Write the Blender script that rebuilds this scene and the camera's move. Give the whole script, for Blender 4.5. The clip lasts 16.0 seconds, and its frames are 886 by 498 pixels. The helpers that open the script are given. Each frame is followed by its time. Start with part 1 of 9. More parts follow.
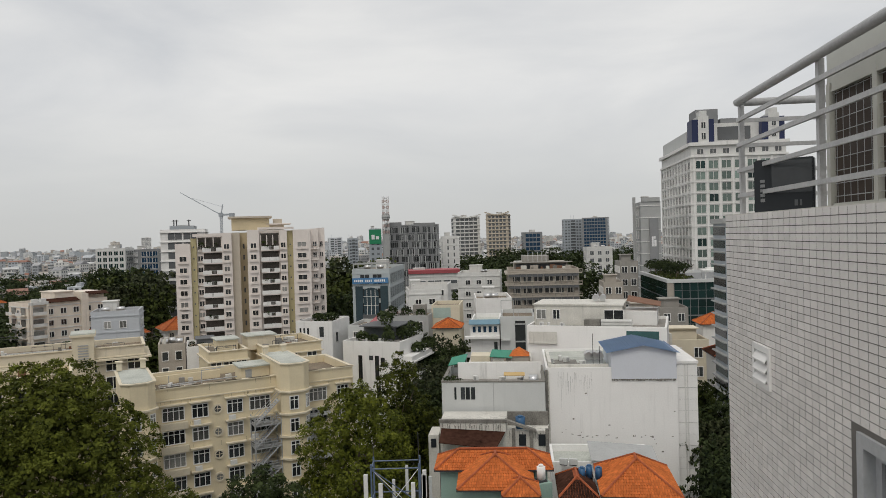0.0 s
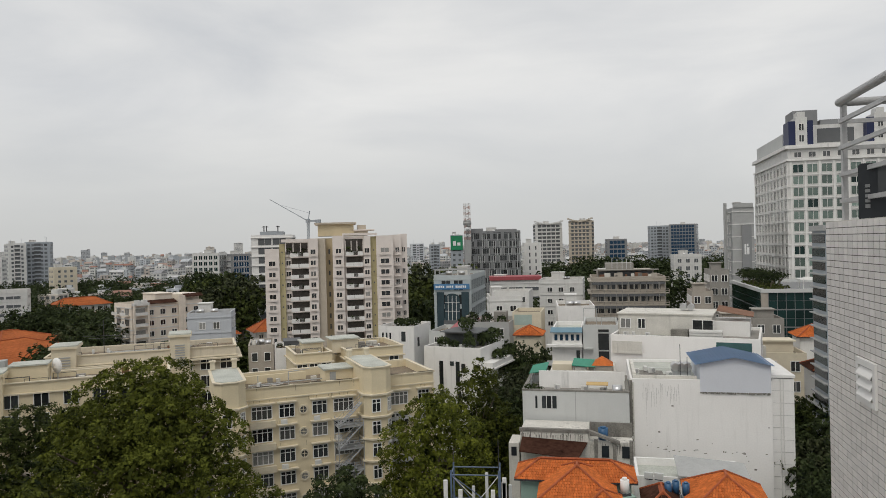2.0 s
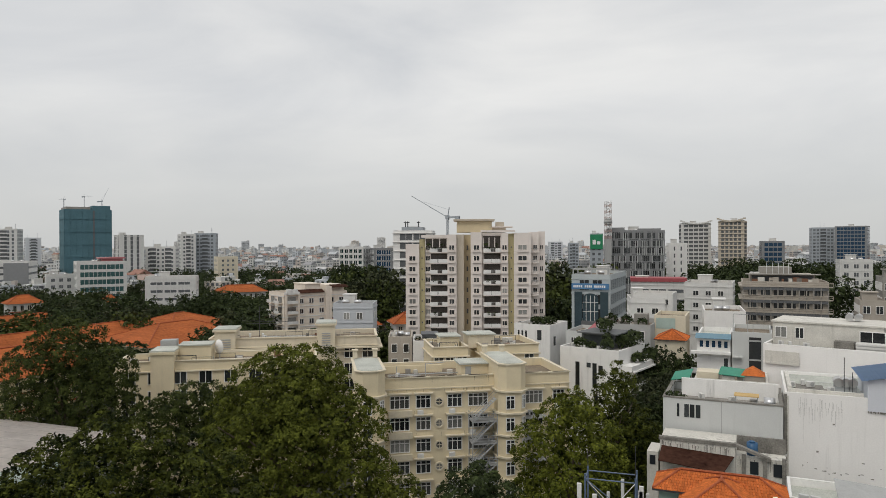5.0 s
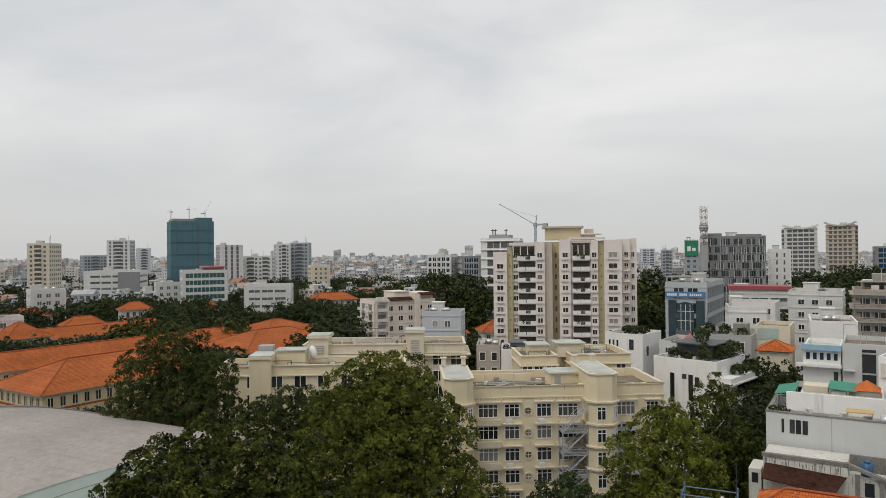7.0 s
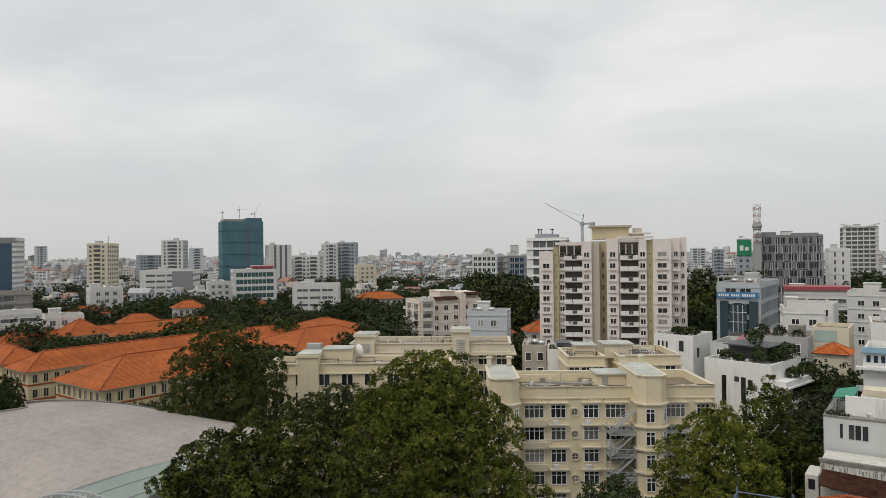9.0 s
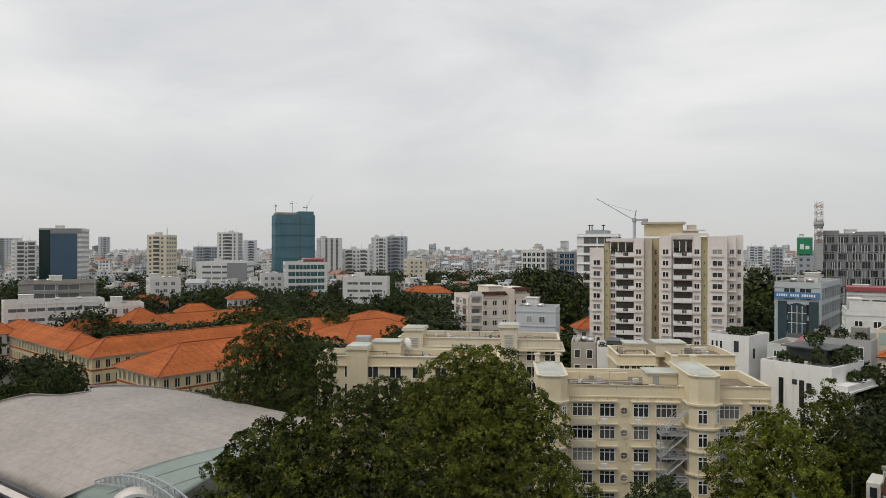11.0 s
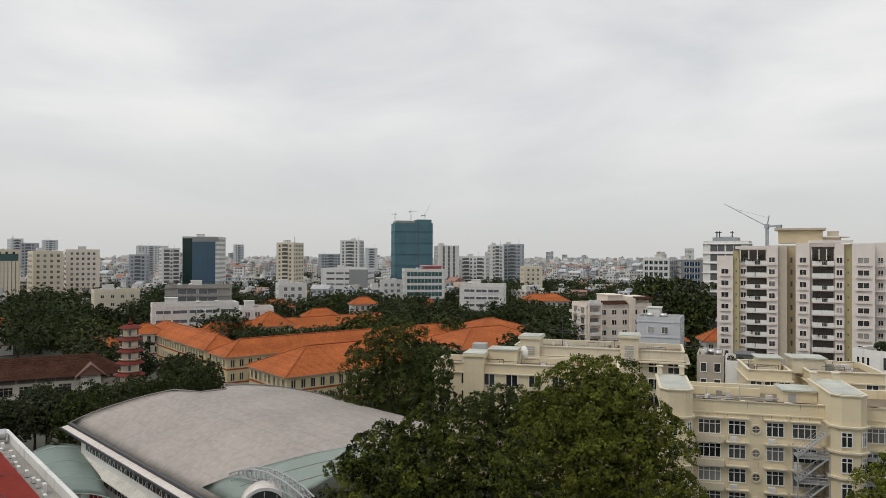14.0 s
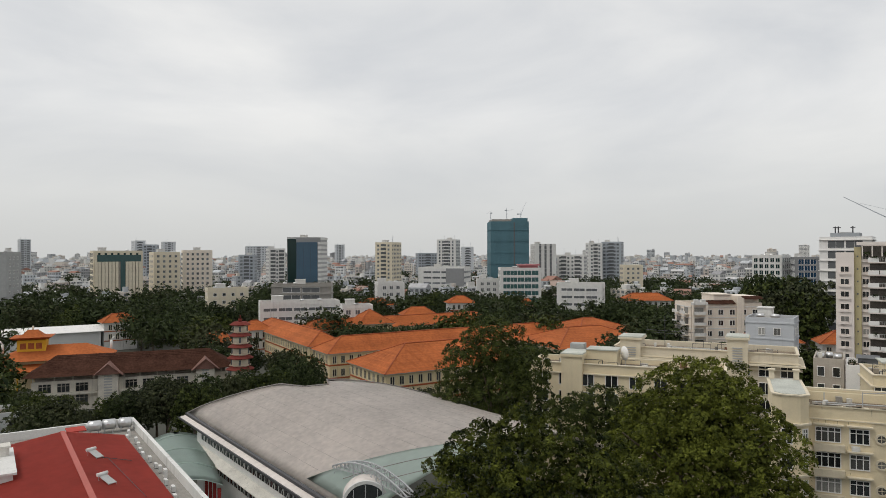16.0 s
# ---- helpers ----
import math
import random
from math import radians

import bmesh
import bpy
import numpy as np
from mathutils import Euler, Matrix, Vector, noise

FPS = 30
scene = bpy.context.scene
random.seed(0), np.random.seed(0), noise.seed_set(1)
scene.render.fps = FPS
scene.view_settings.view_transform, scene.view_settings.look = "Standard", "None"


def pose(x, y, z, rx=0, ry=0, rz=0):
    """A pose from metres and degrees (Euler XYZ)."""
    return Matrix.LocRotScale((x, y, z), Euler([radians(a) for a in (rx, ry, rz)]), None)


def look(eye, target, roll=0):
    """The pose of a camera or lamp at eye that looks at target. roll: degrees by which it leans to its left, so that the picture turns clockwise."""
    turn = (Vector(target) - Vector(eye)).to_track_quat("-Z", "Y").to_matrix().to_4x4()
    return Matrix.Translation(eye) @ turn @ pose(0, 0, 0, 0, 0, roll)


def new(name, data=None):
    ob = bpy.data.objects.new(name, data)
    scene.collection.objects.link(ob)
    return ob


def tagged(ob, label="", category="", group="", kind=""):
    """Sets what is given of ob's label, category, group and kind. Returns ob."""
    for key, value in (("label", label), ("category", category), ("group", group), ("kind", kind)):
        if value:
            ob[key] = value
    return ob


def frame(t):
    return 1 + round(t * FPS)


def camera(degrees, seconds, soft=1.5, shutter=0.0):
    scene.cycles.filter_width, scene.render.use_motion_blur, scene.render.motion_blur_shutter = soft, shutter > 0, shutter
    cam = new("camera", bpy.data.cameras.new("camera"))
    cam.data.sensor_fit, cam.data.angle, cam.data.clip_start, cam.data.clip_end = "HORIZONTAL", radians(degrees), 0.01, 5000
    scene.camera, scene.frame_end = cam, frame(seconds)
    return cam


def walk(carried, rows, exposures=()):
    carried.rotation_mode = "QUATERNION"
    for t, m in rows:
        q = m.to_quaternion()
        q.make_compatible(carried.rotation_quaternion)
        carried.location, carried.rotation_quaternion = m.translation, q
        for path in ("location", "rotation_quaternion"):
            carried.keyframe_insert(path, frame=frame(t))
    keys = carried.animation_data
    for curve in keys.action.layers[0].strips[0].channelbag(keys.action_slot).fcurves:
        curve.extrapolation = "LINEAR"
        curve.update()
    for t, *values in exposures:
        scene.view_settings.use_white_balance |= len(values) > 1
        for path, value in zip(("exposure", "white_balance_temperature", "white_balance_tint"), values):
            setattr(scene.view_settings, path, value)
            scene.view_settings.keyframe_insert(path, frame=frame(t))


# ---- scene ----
cam = camera(65.66, 16.0, soft=0.7)
EYE = 38.0
PATH = [
    (0.0, 0.00, -1.07, 1.67), (0.5, 1.88, -0.71, 1.56), (1.0, 3.48, -0.74, 1.37), (1.5, 4.87, -0.64, 1.52),
    (2.0, 6.78, -0.36, 1.41), (2.5, 9.06, -0.41, 0.50), (3.0, 11.46, -0.60, 0.05), (3.5, 13.16, -0.14, 0.22),
    (4.0, 15.03, -0.36, 0.29), (6.5, 23.40, 0.19, 0.35), (7.0, 25.53, 0.28, 0.57), (7.5, 26.61, 0.24, 0.68),
    (8.0, 27.64, 0.38, 0.65), (8.5, 28.37, 0.37, 0.67), (9.0, 29.32, 0.28, 0.60), (11.5, 34.51, 0.09, -0.14),
    (12.0, 35.65, 0.50, -0.08), (12.5, 36.90, 0.85, 0.10), (13.0, 38.56, 1.20, 0.23), (13.5, 40.27, 0.69, 0.11),
    (14.0, 43.11, 0.47, -0.18), (14.5, 44.99, 0.40, 0.13), (15.0, 47.02, 0.51, 0.18), (15.5, 49.23, 0.43, 0.08),
    (16.0, 51.11, 0.37, 0.16),
]
walk(cam, [(t, pose(0, 0, EYE, 90 + p, r, yw)) for t, yw, p, r in PATH], [(0.0, -0.09), (2.5, -0.08), (4.0, -0.06), (6.5, -0.03), (9.0, -0.02), (12.0, 0.0), (16.0, 0.02)])

# ---- sky and light: a bright, even overcast ----
world = bpy.data.worlds.new("overcast_sky")
scene.world = world
world.use_nodes = True
wt = world.node_tree
wt.nodes.clear()
w_out = wt.nodes.new("ShaderNodeOutputWorld")
w_bg = wt.nodes.new("ShaderNodeBackground")
w_sky = wt.nodes.new("ShaderNodeTexSky")
w_sky.sky_type, w_sky.sun_disc = "NISHITA", False
w_sky.sun_elevation, w_sky.sun_rotation = radians(55), radians(197)
w_tc = wt.nodes.new("ShaderNodeTexCoord")
w_map = wt.nodes.new("ShaderNodeMapping")
w_map.inputs["Scale"].default_value = (1.0, 1.0, 3.2)
w_n1 = wt.nodes.new("ShaderNodeTexNoise")
w_n1.inputs["Scale"].default_value, w_n1.inputs["Detail"].default_value = 2.1, 6.0
w_n1.inputs["Roughness"].default_value, w_n1.inputs["Distortion"].default_value = 0.52, 0.35
w_ramp = wt.nodes.new("ShaderNodeValToRGB")
w_ramp.color_ramp.elements[0].position, w_ramp.color_ramp.elements[0].color = 0.32, (0.655, 0.67, 0.69, 1)
w_ramp.color_ramp.elements[1].position, w_ramp.color_ramp.elements[1].color = 0.64, (0.865, 0.86, 0.845, 1)
w_sep = wt.nodes.new("ShaderNodeSeparateXYZ")
w_low = wt.nodes.new("ShaderNodeMapRange")
w_low.inputs["From Min"].default_value, w_low.inputs["From Max"].default_value = 0.0, 0.20
w_haze = wt.nodes.new("ShaderNodeMix")
w_haze.data_type = "RGBA"
w_haze.inputs[6].default_value = (0.605, 0.612, 0.605, 1)
w_mix = wt.nodes.new("ShaderNodeMix")
w_mix.data_type = "RGBA"
w_dim = wt.nodes.new("ShaderNodeVectorMath")
w_dim.operation = "SCALE"
w_dim.inputs["Scale"].default_value = 0.1
w_mix.inputs[0].default_value = 0.95
wt.links.new(w_tc.outputs["Generated"], w_map.inputs["Vector"])
wt.links.new(w_map.outputs["Vector"], w_n1.inputs["Vector"])
wt.links.new(w_n1.outputs["Fac"], w_ramp.inputs["Fac"])
wt.links.new(w_tc.outputs["Generated"], w_sep.inputs[0])
wt.links.new(w_sep.outputs["Z"], w_low.inputs["Value"])
wt.links.new(w_low.outputs["Result"], w_haze.inputs[0])
wt.links.new(w_ramp.outputs["Color"], w_haze.inputs[7])
wt.links.new(w_sky.outputs["Color"], w_dim.inputs[0])
wt.links.new(w_dim.outputs[0], w_mix.inputs[6])
wt.links.new(w_haze.outputs[2], w_mix.inputs[7])
wt.links.new(w_mix.outputs[2], w_bg.inputs["Color"])
wt.links.new(w_bg.outputs["Background"], w_out.inputs["Surface"])

sun_data = bpy.data.lights.new("sun", "SUN")
sun_data.energy, sun_data.angle, sun_data.color = 1.1, radians(25), (1.0, 0.945, 0.85)
sun = new("sun", sun_data)
sun.matrix_world = look((-25, -40, 120), (0, 40, 0))


# ---- materials ----
def surface(name, color, rough=0.8, vary=0.12, scale=0.6, grain=6.0, bump=0.1, metal=0.0, streaks=0.0, dirt=(0.10, 0.095, 0.085), jitter=0.0, island=0.0, spec=0.4):
    """A weathered surface: blotches, fine grain, rain streaks; jitter varies it object by object, island piece by piece."""
    m = bpy.data.materials.new(name)
    m.use_nodes = True
    nt = m.node_tree
    b = nt.nodes["Principled BSDF"]
    b.inputs["Roughness"].default_value, b.inputs["Metallic"].default_value = rough, metal
    b.inputs["Specular IOR Level"].default_value = spec
    tc = nt.nodes.new("ShaderNodeTexCoord")
    big = nt.nodes.new("ShaderNodeTexNoise")
    big.inputs["Scale"].default_value, big.inputs["Detail"].default_value = scale, 5
    fine = nt.nodes.new("ShaderNodeTexNoise")
    fine.inputs["Scale"].default_value, fine.inputs["Detail"].default_value = grain, 4
    for n in (big, fine):
        nt.links.new(tc.outputs["Object"], n.inputs["Vector"])
    add = nt.nodes.new("ShaderNodeMath")
    add.operation = "ADD"
    nt.links.new(big.outputs["Fac"], add.inputs[0])
    nt.links.new(fine.outputs["Fac"], add.inputs[1])
    rng = nt.nodes.new("ShaderNodeMapRange")
    rng.inputs["From Min"].default_value, rng.inputs["From Max"].default_value = 0.6, 1.4
    rng.inputs["To Min"].default_value, rng.inputs["To Max"].default_value = 1 - vary, 1 + vary
    nt.links.new(add.outputs[0], rng.inputs["Value"])
    last = rng.outputs["Result"]
    if jitter or island:
        src = nt.nodes.new("ShaderNodeObjectInfo") if jitter else nt.nodes.new("ShaderNodeNewGeometry")
        jr = nt.nodes.new("ShaderNodeMapRange")
        amount = jitter or island
        jr.inputs["To Min"].default_value, jr.inputs["To Max"].default_value = 1 - amount, 1 + amount
        nt.links.new(src.outputs["Random" if jitter else "Random Per Island"], jr.inputs["Value"])
        mul = nt.nodes.new("ShaderNodeMath")
        mul.operation = "MULTIPLY"
        nt.links.new(last, mul.inputs[0])
        nt.links.new(jr.outputs["Result"], mul.inputs[1])
        last = mul.outputs[0]
    col = nt.nodes.new("ShaderNodeVectorMath")
    col.operation = "SCALE"
    col.inputs[0].default_value = color
    nt.links.new(last, col.inputs["Scale"])
    out = col.outputs[0]
    if streaks:
        mp = nt.nodes.new("ShaderNodeMapping")
        mp.inputs["Scale"].default_value = (1.6, 1.6, 0.09)
        st = nt.nodes.new("ShaderNodeTexNoise")
        st.inputs["Scale"].default_value, st.inputs["Detail"].default_value = 1.0, 7
        st.inputs["Roughness"].default_value = 0.65
        nt.links.new(tc.outputs["Object"], mp.inputs["Vector"])
        nt.links.new(mp.outputs["Vector"], st.inputs["Vector"])
        sr = nt.nodes.new("ShaderNodeMapRange")
        sr.inputs["From Min"].default_value, sr.inputs["From Max"].default_value = 0.53, 0.78
        sr.inputs["To Max"].default_value = streaks
        nt.links.new(st.outputs["Fac"], sr.inputs["Value"])
        area = nt.nodes.new("ShaderNodeTexNoise")
        area.inputs["Scale"].default_value, area.inputs["Detail"].default_value = 0.16, 3
        nt.links.new(tc.outputs["Object"], area.inputs["Vector"])
        am = nt.nodes.new("ShaderNodeMapRange")
        am.inputs["From Min"].default_value, am.inputs["From Max"].default_value = 0.46, 0.66
        am.inputs["To Min"].default_value, am.inputs["To Max"].default_value = 0.12, 1.7
        nt.links.new(area.outputs["Fac"], am.inputs["Value"])
        both = nt.nodes.new("ShaderNodeMath")
        both.operation, both.use_clamp = "MULTIPLY", True
        nt.links.new(sr.outputs["Result"], both.inputs[0])
        nt.links.new(am.outputs["Result"], both.inputs[1])
        mx = nt.nodes.new("ShaderNodeMix")
        mx.data_type = "RGBA"
        mx.inputs[7].default_value = (*dirt, 1)
        nt.links.new(both.outputs[0], mx.inputs[0])
        nt.links.new(out, mx.inputs[6])
        out = mx.outputs[2]
    nt.links.new(out, b.inputs["Base Color"])
    if bump:
        bp = nt.nodes.new("ShaderNodeBump")
        bp.inputs["Strength"].default_value, bp.inputs["Distance"].default_value = bump, 0.03
        nt.links.new(fine.outputs["Fac"], bp.inputs["Height"])
        nt.links.new(bp.outputs["Normal"], b.inputs["Normal"])
    return m


def leaf_material(name, dark, light):
    m = bpy.data.materials.new(name)
    m.use_nodes = True
    nt = m.node_tree
    b = nt.nodes["Principled BSDF"]
    b.inputs["Roughness"].default_value = 0.55
    b.inputs["Specular IOR Level"].default_value = 0.07
    geo = nt.nodes.new("ShaderNodeNewGeometry")
    inf = nt.nodes.new("ShaderNodeObjectInfo")
    tc = nt.nodes.new("ShaderNodeTexCoord")
    ns = nt.nodes.new("ShaderNodeTexNoise")
    ns.inputs["Scale"].default_value = 0.8
    nt.links.new(tc.outputs["Object"], ns.inputs["Vector"])
    a1 = nt.nodes.new("ShaderNodeMath")
    a1.operation = "MULTIPLY_ADD"
    a1.inputs[1].default_value = 0.16
    nt.links.new(geo.outputs["Random Per Island"], a1.inputs[0])
    nt.links.new(ns.outputs["Fac"], a1.inputs[2])
    a2 = nt.nodes.new("ShaderNodeMath")
    a2.operation = "MULTIPLY_ADD"
    a2.inputs[1].default_value = 0.2
    nt.links.new(inf.outputs["Random"], a2.inputs[0])
    nt.links.new(a1.outputs[0], a2.inputs[2])
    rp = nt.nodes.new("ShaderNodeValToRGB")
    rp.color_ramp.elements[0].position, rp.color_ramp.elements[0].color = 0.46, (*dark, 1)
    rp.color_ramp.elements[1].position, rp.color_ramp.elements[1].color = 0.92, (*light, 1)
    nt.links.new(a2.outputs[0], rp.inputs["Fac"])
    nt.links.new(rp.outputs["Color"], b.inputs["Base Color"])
    tr = nt.nodes.new("ShaderNodeBsdfTranslucent")
    nt.links.new(rp.outputs["Color"], tr.inputs["Color"])
    mixer = nt.nodes.new("ShaderNodeMixShader")
    mixer.inputs[0].default_value = 0.03
    nt.links.new(b.outputs[0], mixer.inputs[1])
    nt.links.new(tr.outputs[0], mixer.inputs[2])
    nt.links.new(mixer.outputs[0], nt.nodes["Material Output"].inputs["Surface"])
    return m


def palette(name, stops, rough=0.85):
    """Roofs and walls of a far town: each block takes its own paint."""
    m = bpy.data.materials.new(name)
    m.use_nodes = True
    nt = m.node_tree
    b = nt.nodes["Principled BSDF"]
    b.inputs["Roughness"].default_value = rough
    geo = nt.nodes.new("ShaderNodeNewGeometry")
    rp = nt.nodes.new("ShaderNodeValToRGB")
    rp.color_ramp.interpolation = "CONSTANT"
    for i, c in enumerate(stops):
        e = rp.color_ramp.elements[i] if i < 2 else rp.color_ramp.elements.new(i / len(stops))
        e.position, e.color = i / len(stops), (*c, 1)
    nt.links.new(geo.outputs["Random Per Island"], rp.inputs["Fac"])
    tc = nt.nodes.new("ShaderNodeTexCoord")
    ns = nt.nodes.new("ShaderNodeTexNoise")
    ns.inputs["Scale"].default_value, ns.inputs["Detail"].default_value = 0.4, 6
    nt.links.new(tc.outputs["Object"], ns.inputs["Vector"])
    mr = nt.nodes.new("ShaderNodeMapRange")
    mr.inputs["From Min"].default_value, mr.inputs["From Max"].default_value = 0.3, 0.7
    mr.inputs["To Min"].default_value, mr.inputs["To Max"].default_value = 0.8, 1.1
    nt.links.new(ns.outputs["Fac"], mr.inputs["Value"])
    sc = nt.nodes.new("ShaderNodeVectorMath")
    sc.operation = "SCALE"
    nt.links.new(rp.outputs["Color"], sc.inputs[0])
    nt.links.new(mr.outputs["Result"], sc.inputs["Scale"])
    nt.links.new(sc.outputs[0], b.inputs["Base Color"])
    return m


M = {}
M["white"] = surface("white_render", (0.66, 0.655, 0.635), streaks=0.42)
M["plainwhite"] = surface("white_paint", (0.78, 0.77, 0.75), vary=0.08, streaks=0.32)
M["stainedwhite"] = surface("stained_white_render", (0.83, 0.815, 0.795), vary=0.06, scale=0.25, streaks=0.14)
M["greywhite"] = surface("grey_white_render", (0.56, 0.57, 0.56), vary=0.06, streaks=0.12)
M["yellow"] = surface("cream_yellow_render", (0.71, 0.615, 0.43), vary=0.07, streaks=0.14)
M["yellowgrey"] = surface("greyed_cream_render", (0.60, 0.54, 0.43), vary=0.1, streaks=0.3)
M["yellowtrim"] = surface("pale_cream_trim", (0.66, 0.59, 0.455), vary=0.08, streaks=0.15)
M["roofdeck"] = surface("dirty_roof_deck", (0.185, 0.148, 0.105), vary=0.5, scale=0.3)
M["paledeck"] = surface("pale_green_roof_paint", (0.46, 0.475, 0.43), vary=0.3, scale=0.4)
M["cream"] = surface("cream_render", (0.66, 0.595, 0.465), streaks=0.12)
M["pinkcream"] = surface("pale_pink_render", (0.74, 0.665, 0.575), streaks=0.16)
# near-black brown, paints the shade inside balconies and loggias
M["recess"] = surface("painted_recess_shade", (0.085, 0.075, 0.065), rough=0.7, vary=0.4, scale=1.5)
M["apt"] = surface("ivory_render", (0.75, 0.685, 0.64), vary=0.06, streaks=0.1)
M["apttan"] = surface("tan_render", (0.50, 0.44, 0.36), vary=0.08)
M["aptolive"] = surface("olive_render", (0.46, 0.40, 0.23), vary=0.08)
M["aptbox"] = surface("ochre_render", (0.56, 0.47, 0.31), vary=0.08, streaks=0.1)
M["grey"] = surface("grey_render", (0.38, 0.385, 0.38), streaks=0.12)
M["greyblue"] = surface("blue_grey_cladding", (0.36, 0.39, 0.42), vary=0.06)
M["bluegrey"] = surface("pale_blue_grey_render", (0.50, 0.52, 0.55), vary=0.06, streaks=0.2)
M["bankglass"] = surface("dark_teal_glass", (0.04, 0.065, 0.078), rough=0.15, vary=0.3, scale=0.3, bump=0)
M["bankwall"] = surface("grey_teal_cladding", (0.44, 0.475, 0.485), vary=0.08, streaks=0.2)
# pale bluish wall, distance haze put into its colour
M["pale"] = surface("haze_paled_render", (0.56, 0.58, 0.60), vary=0.05)
M["brown"] = surface("brown_grey_render", (0.40, 0.36, 0.31), vary=0.15, streaks=0.3)
M["darkgrey"] = surface("dark_grey_cladding", (0.12, 0.125, 0.13), vary=0.1)
M["midgrey"] = surface("mid_grey_cladding", (0.24, 0.245, 0.25), vary=0.1)
M["concrete"] = surface("old_concrete", (0.29, 0.275, 0.25), vary=0.25, scale=0.4, streaks=0.4)
M["weathered"] = surface("weathered_render", (0.62, 0.60, 0.55), vary=0.2, scale=0.5, streaks=0.7)
M["blackened"] = surface("mould_blackened_wall", (0.20, 0.19, 0.17), vary=0.5, scale=0.7, streaks=0.6)
M["orange"] = surface("orange_clay_tile", (0.49, 0.135, 0.036), spec=0.15, vary=0.34, scale=0.5, grain=3, island=0.16)
M["orangefar"] = surface("orange_tile_roof", (0.385, 0.112, 0.036), spec=0.12, vary=0.34, scale=0.12, grain=1.3, island=0.1)
M["hiptile"] = surface("dark_ridge_tile", (0.33, 0.085, 0.03), vary=0.35, scale=1.2)
M["darkroof"] = surface("dark_brown_tile", (0.056, 0.027, 0.019), spec=0.02, vary=0.6, scale=0.3, grain=2, island=0.15)
M["redroof"] = surface("red_sheet_roof", (0.40, 0.058, 0.043), rough=0.7, vary=0.16, scale=0.2, grain=1.0, bump=0.03, spec=0.12)
M["redcap"] = surface("faded_red_ridge_cap", (0.40, 0.095, 0.075), rough=0.6)
M["hallroof"] = surface("weathered_grey_sheet_roof", (0.64, 0.585, 0.545), rough=0.6, vary=0.2, scale=0.12, grain=1.3, bump=0.02)
M["hallgreen"] = surface("pale_green_sheet_roof", (0.46, 0.54, 0.50), rough=0.5, vary=0.08, scale=0.2, grain=1.0, bump=0.02)
M["greensheet"] = surface("green_grey_sheet_roof", (0.38, 0.47, 0.43), rough=0.5, vary=0.1)
M["blueroof"] = surface("blue_sheet_roof", (0.155, 0.26, 0.43), rough=0.45, vary=0.1)
M["bluewall"] = surface("pale_blue_white_sheet", (0.62, 0.64, 0.69), rough=0.6, vary=0.04)
M["greentarp"] = surface("green_tarpaulin", (0.04, 0.24, 0.16), rough=0.6, vary=0.2)
M["bluetank"] = surface("blue_plastic", (0.03, 0.10, 0.21), rough=0.4)
M["steel"] = surface("brushed_steel", (0.62, 0.62, 0.62), rough=0.3, metal=0.9, vary=0.05)
M["greypaint"] = surface("grey_metal_paint", (0.40, 0.41, 0.42), rough=0.45, vary=0.12, scale=4, grain=30, streaks=0.12, dirt=(0.20, 0.11, 0.06))
M["darkmetal"] = surface("dark_painted_metal", (0.05, 0.05, 0.055), rough=0.5)
M["railpaint"] = surface("chipped_grey_rail_paint", (0.44, 0.44, 0.44), rough=0.4, vary=0.15, scale=5, grain=40, streaks=0.75, dirt=(0.10, 0.07, 0.05))
M["tealwall"] = surface("pale_teal_wall_paint", (0.27, 0.38, 0.33), vary=0.1, streaks=0.2)
M["rust"] = surface("rusted_sheet", (0.20, 0.10, 0.06), vary=0.3)
M["rainstain"] = surface("grey_rain_stain", (0.56, 0.55, 0.53), vary=0.3, scale=2.0)
M["grime"] = surface("brown_grime", (0.33, 0.28, 0.19), vary=0.3, scale=2.0)
M["curtainblue"] = surface("blue_curtain_glass", (0.055, 0.105, 0.155), rough=0.25, vary=0.15, scale=0.1, bump=0)
M["farteal"] = surface("teal_strip_glass", (0.045, 0.095, 0.095), rough=0.25, vary=0.15, bump=0)
M["hotelglass"] = surface("green_tinted_window_glass", (0.16, 0.215, 0.19), rough=0.2, vary=0.3, scale=0.8, bump=0, jitter=0.5)
M["templewall"] = surface("grey_stained_render", (0.60, 0.56, 0.49), vary=0.18, streaks=0.45)
M["gabletile"] = surface("faded_pink_brown_tile", (0.17, 0.085, 0.065), vary=0.3, scale=0.8, grain=3)
M["pagodared"] = surface("dark_red_glazed_tile", (0.17, 0.042, 0.034), rough=0.85, vary=0.2, spec=0.08)
M["schoolwall"] = surface("yellow_ochre_render", (0.63, 0.53, 0.33), vary=0.12, streaks=0.15)
M["roofseam"] = surface("grey_roof_seam", (0.47, 0.43, 0.40), rough=0.7, vary=0.3)
M["seam"] = surface("dark_roof_seam", (0.26, 0.235, 0.22), rough=0.8)
M["fin"] = surface("pale_grey_fin", (0.46, 0.47, 0.47), vary=0.1)
M["red"] = surface("red_paint", (0.36, 0.04, 0.035), vary=0.15)
M["temple"] = surface("golden_yellow_paint", (0.70, 0.38, 0.03), vary=0.1)
M["net"] = surface("blue_green_safety_net", (0.085, 0.172, 0.205), rough=0.9, vary=0.22, scale=0.09, grain=1.0)
M["glass"] = surface("dark_window_glass", (0.032, 0.036, 0.038), rough=0.14, vary=0.3, scale=0.8, bump=0, spec=0.6, jitter=0.6)
M["paleglass"] = surface("curtained_window_glass", (0.20, 0.20, 0.19), rough=0.2, vary=0.3, scale=0.8, bump=0, spec=0.5, jitter=0.7)
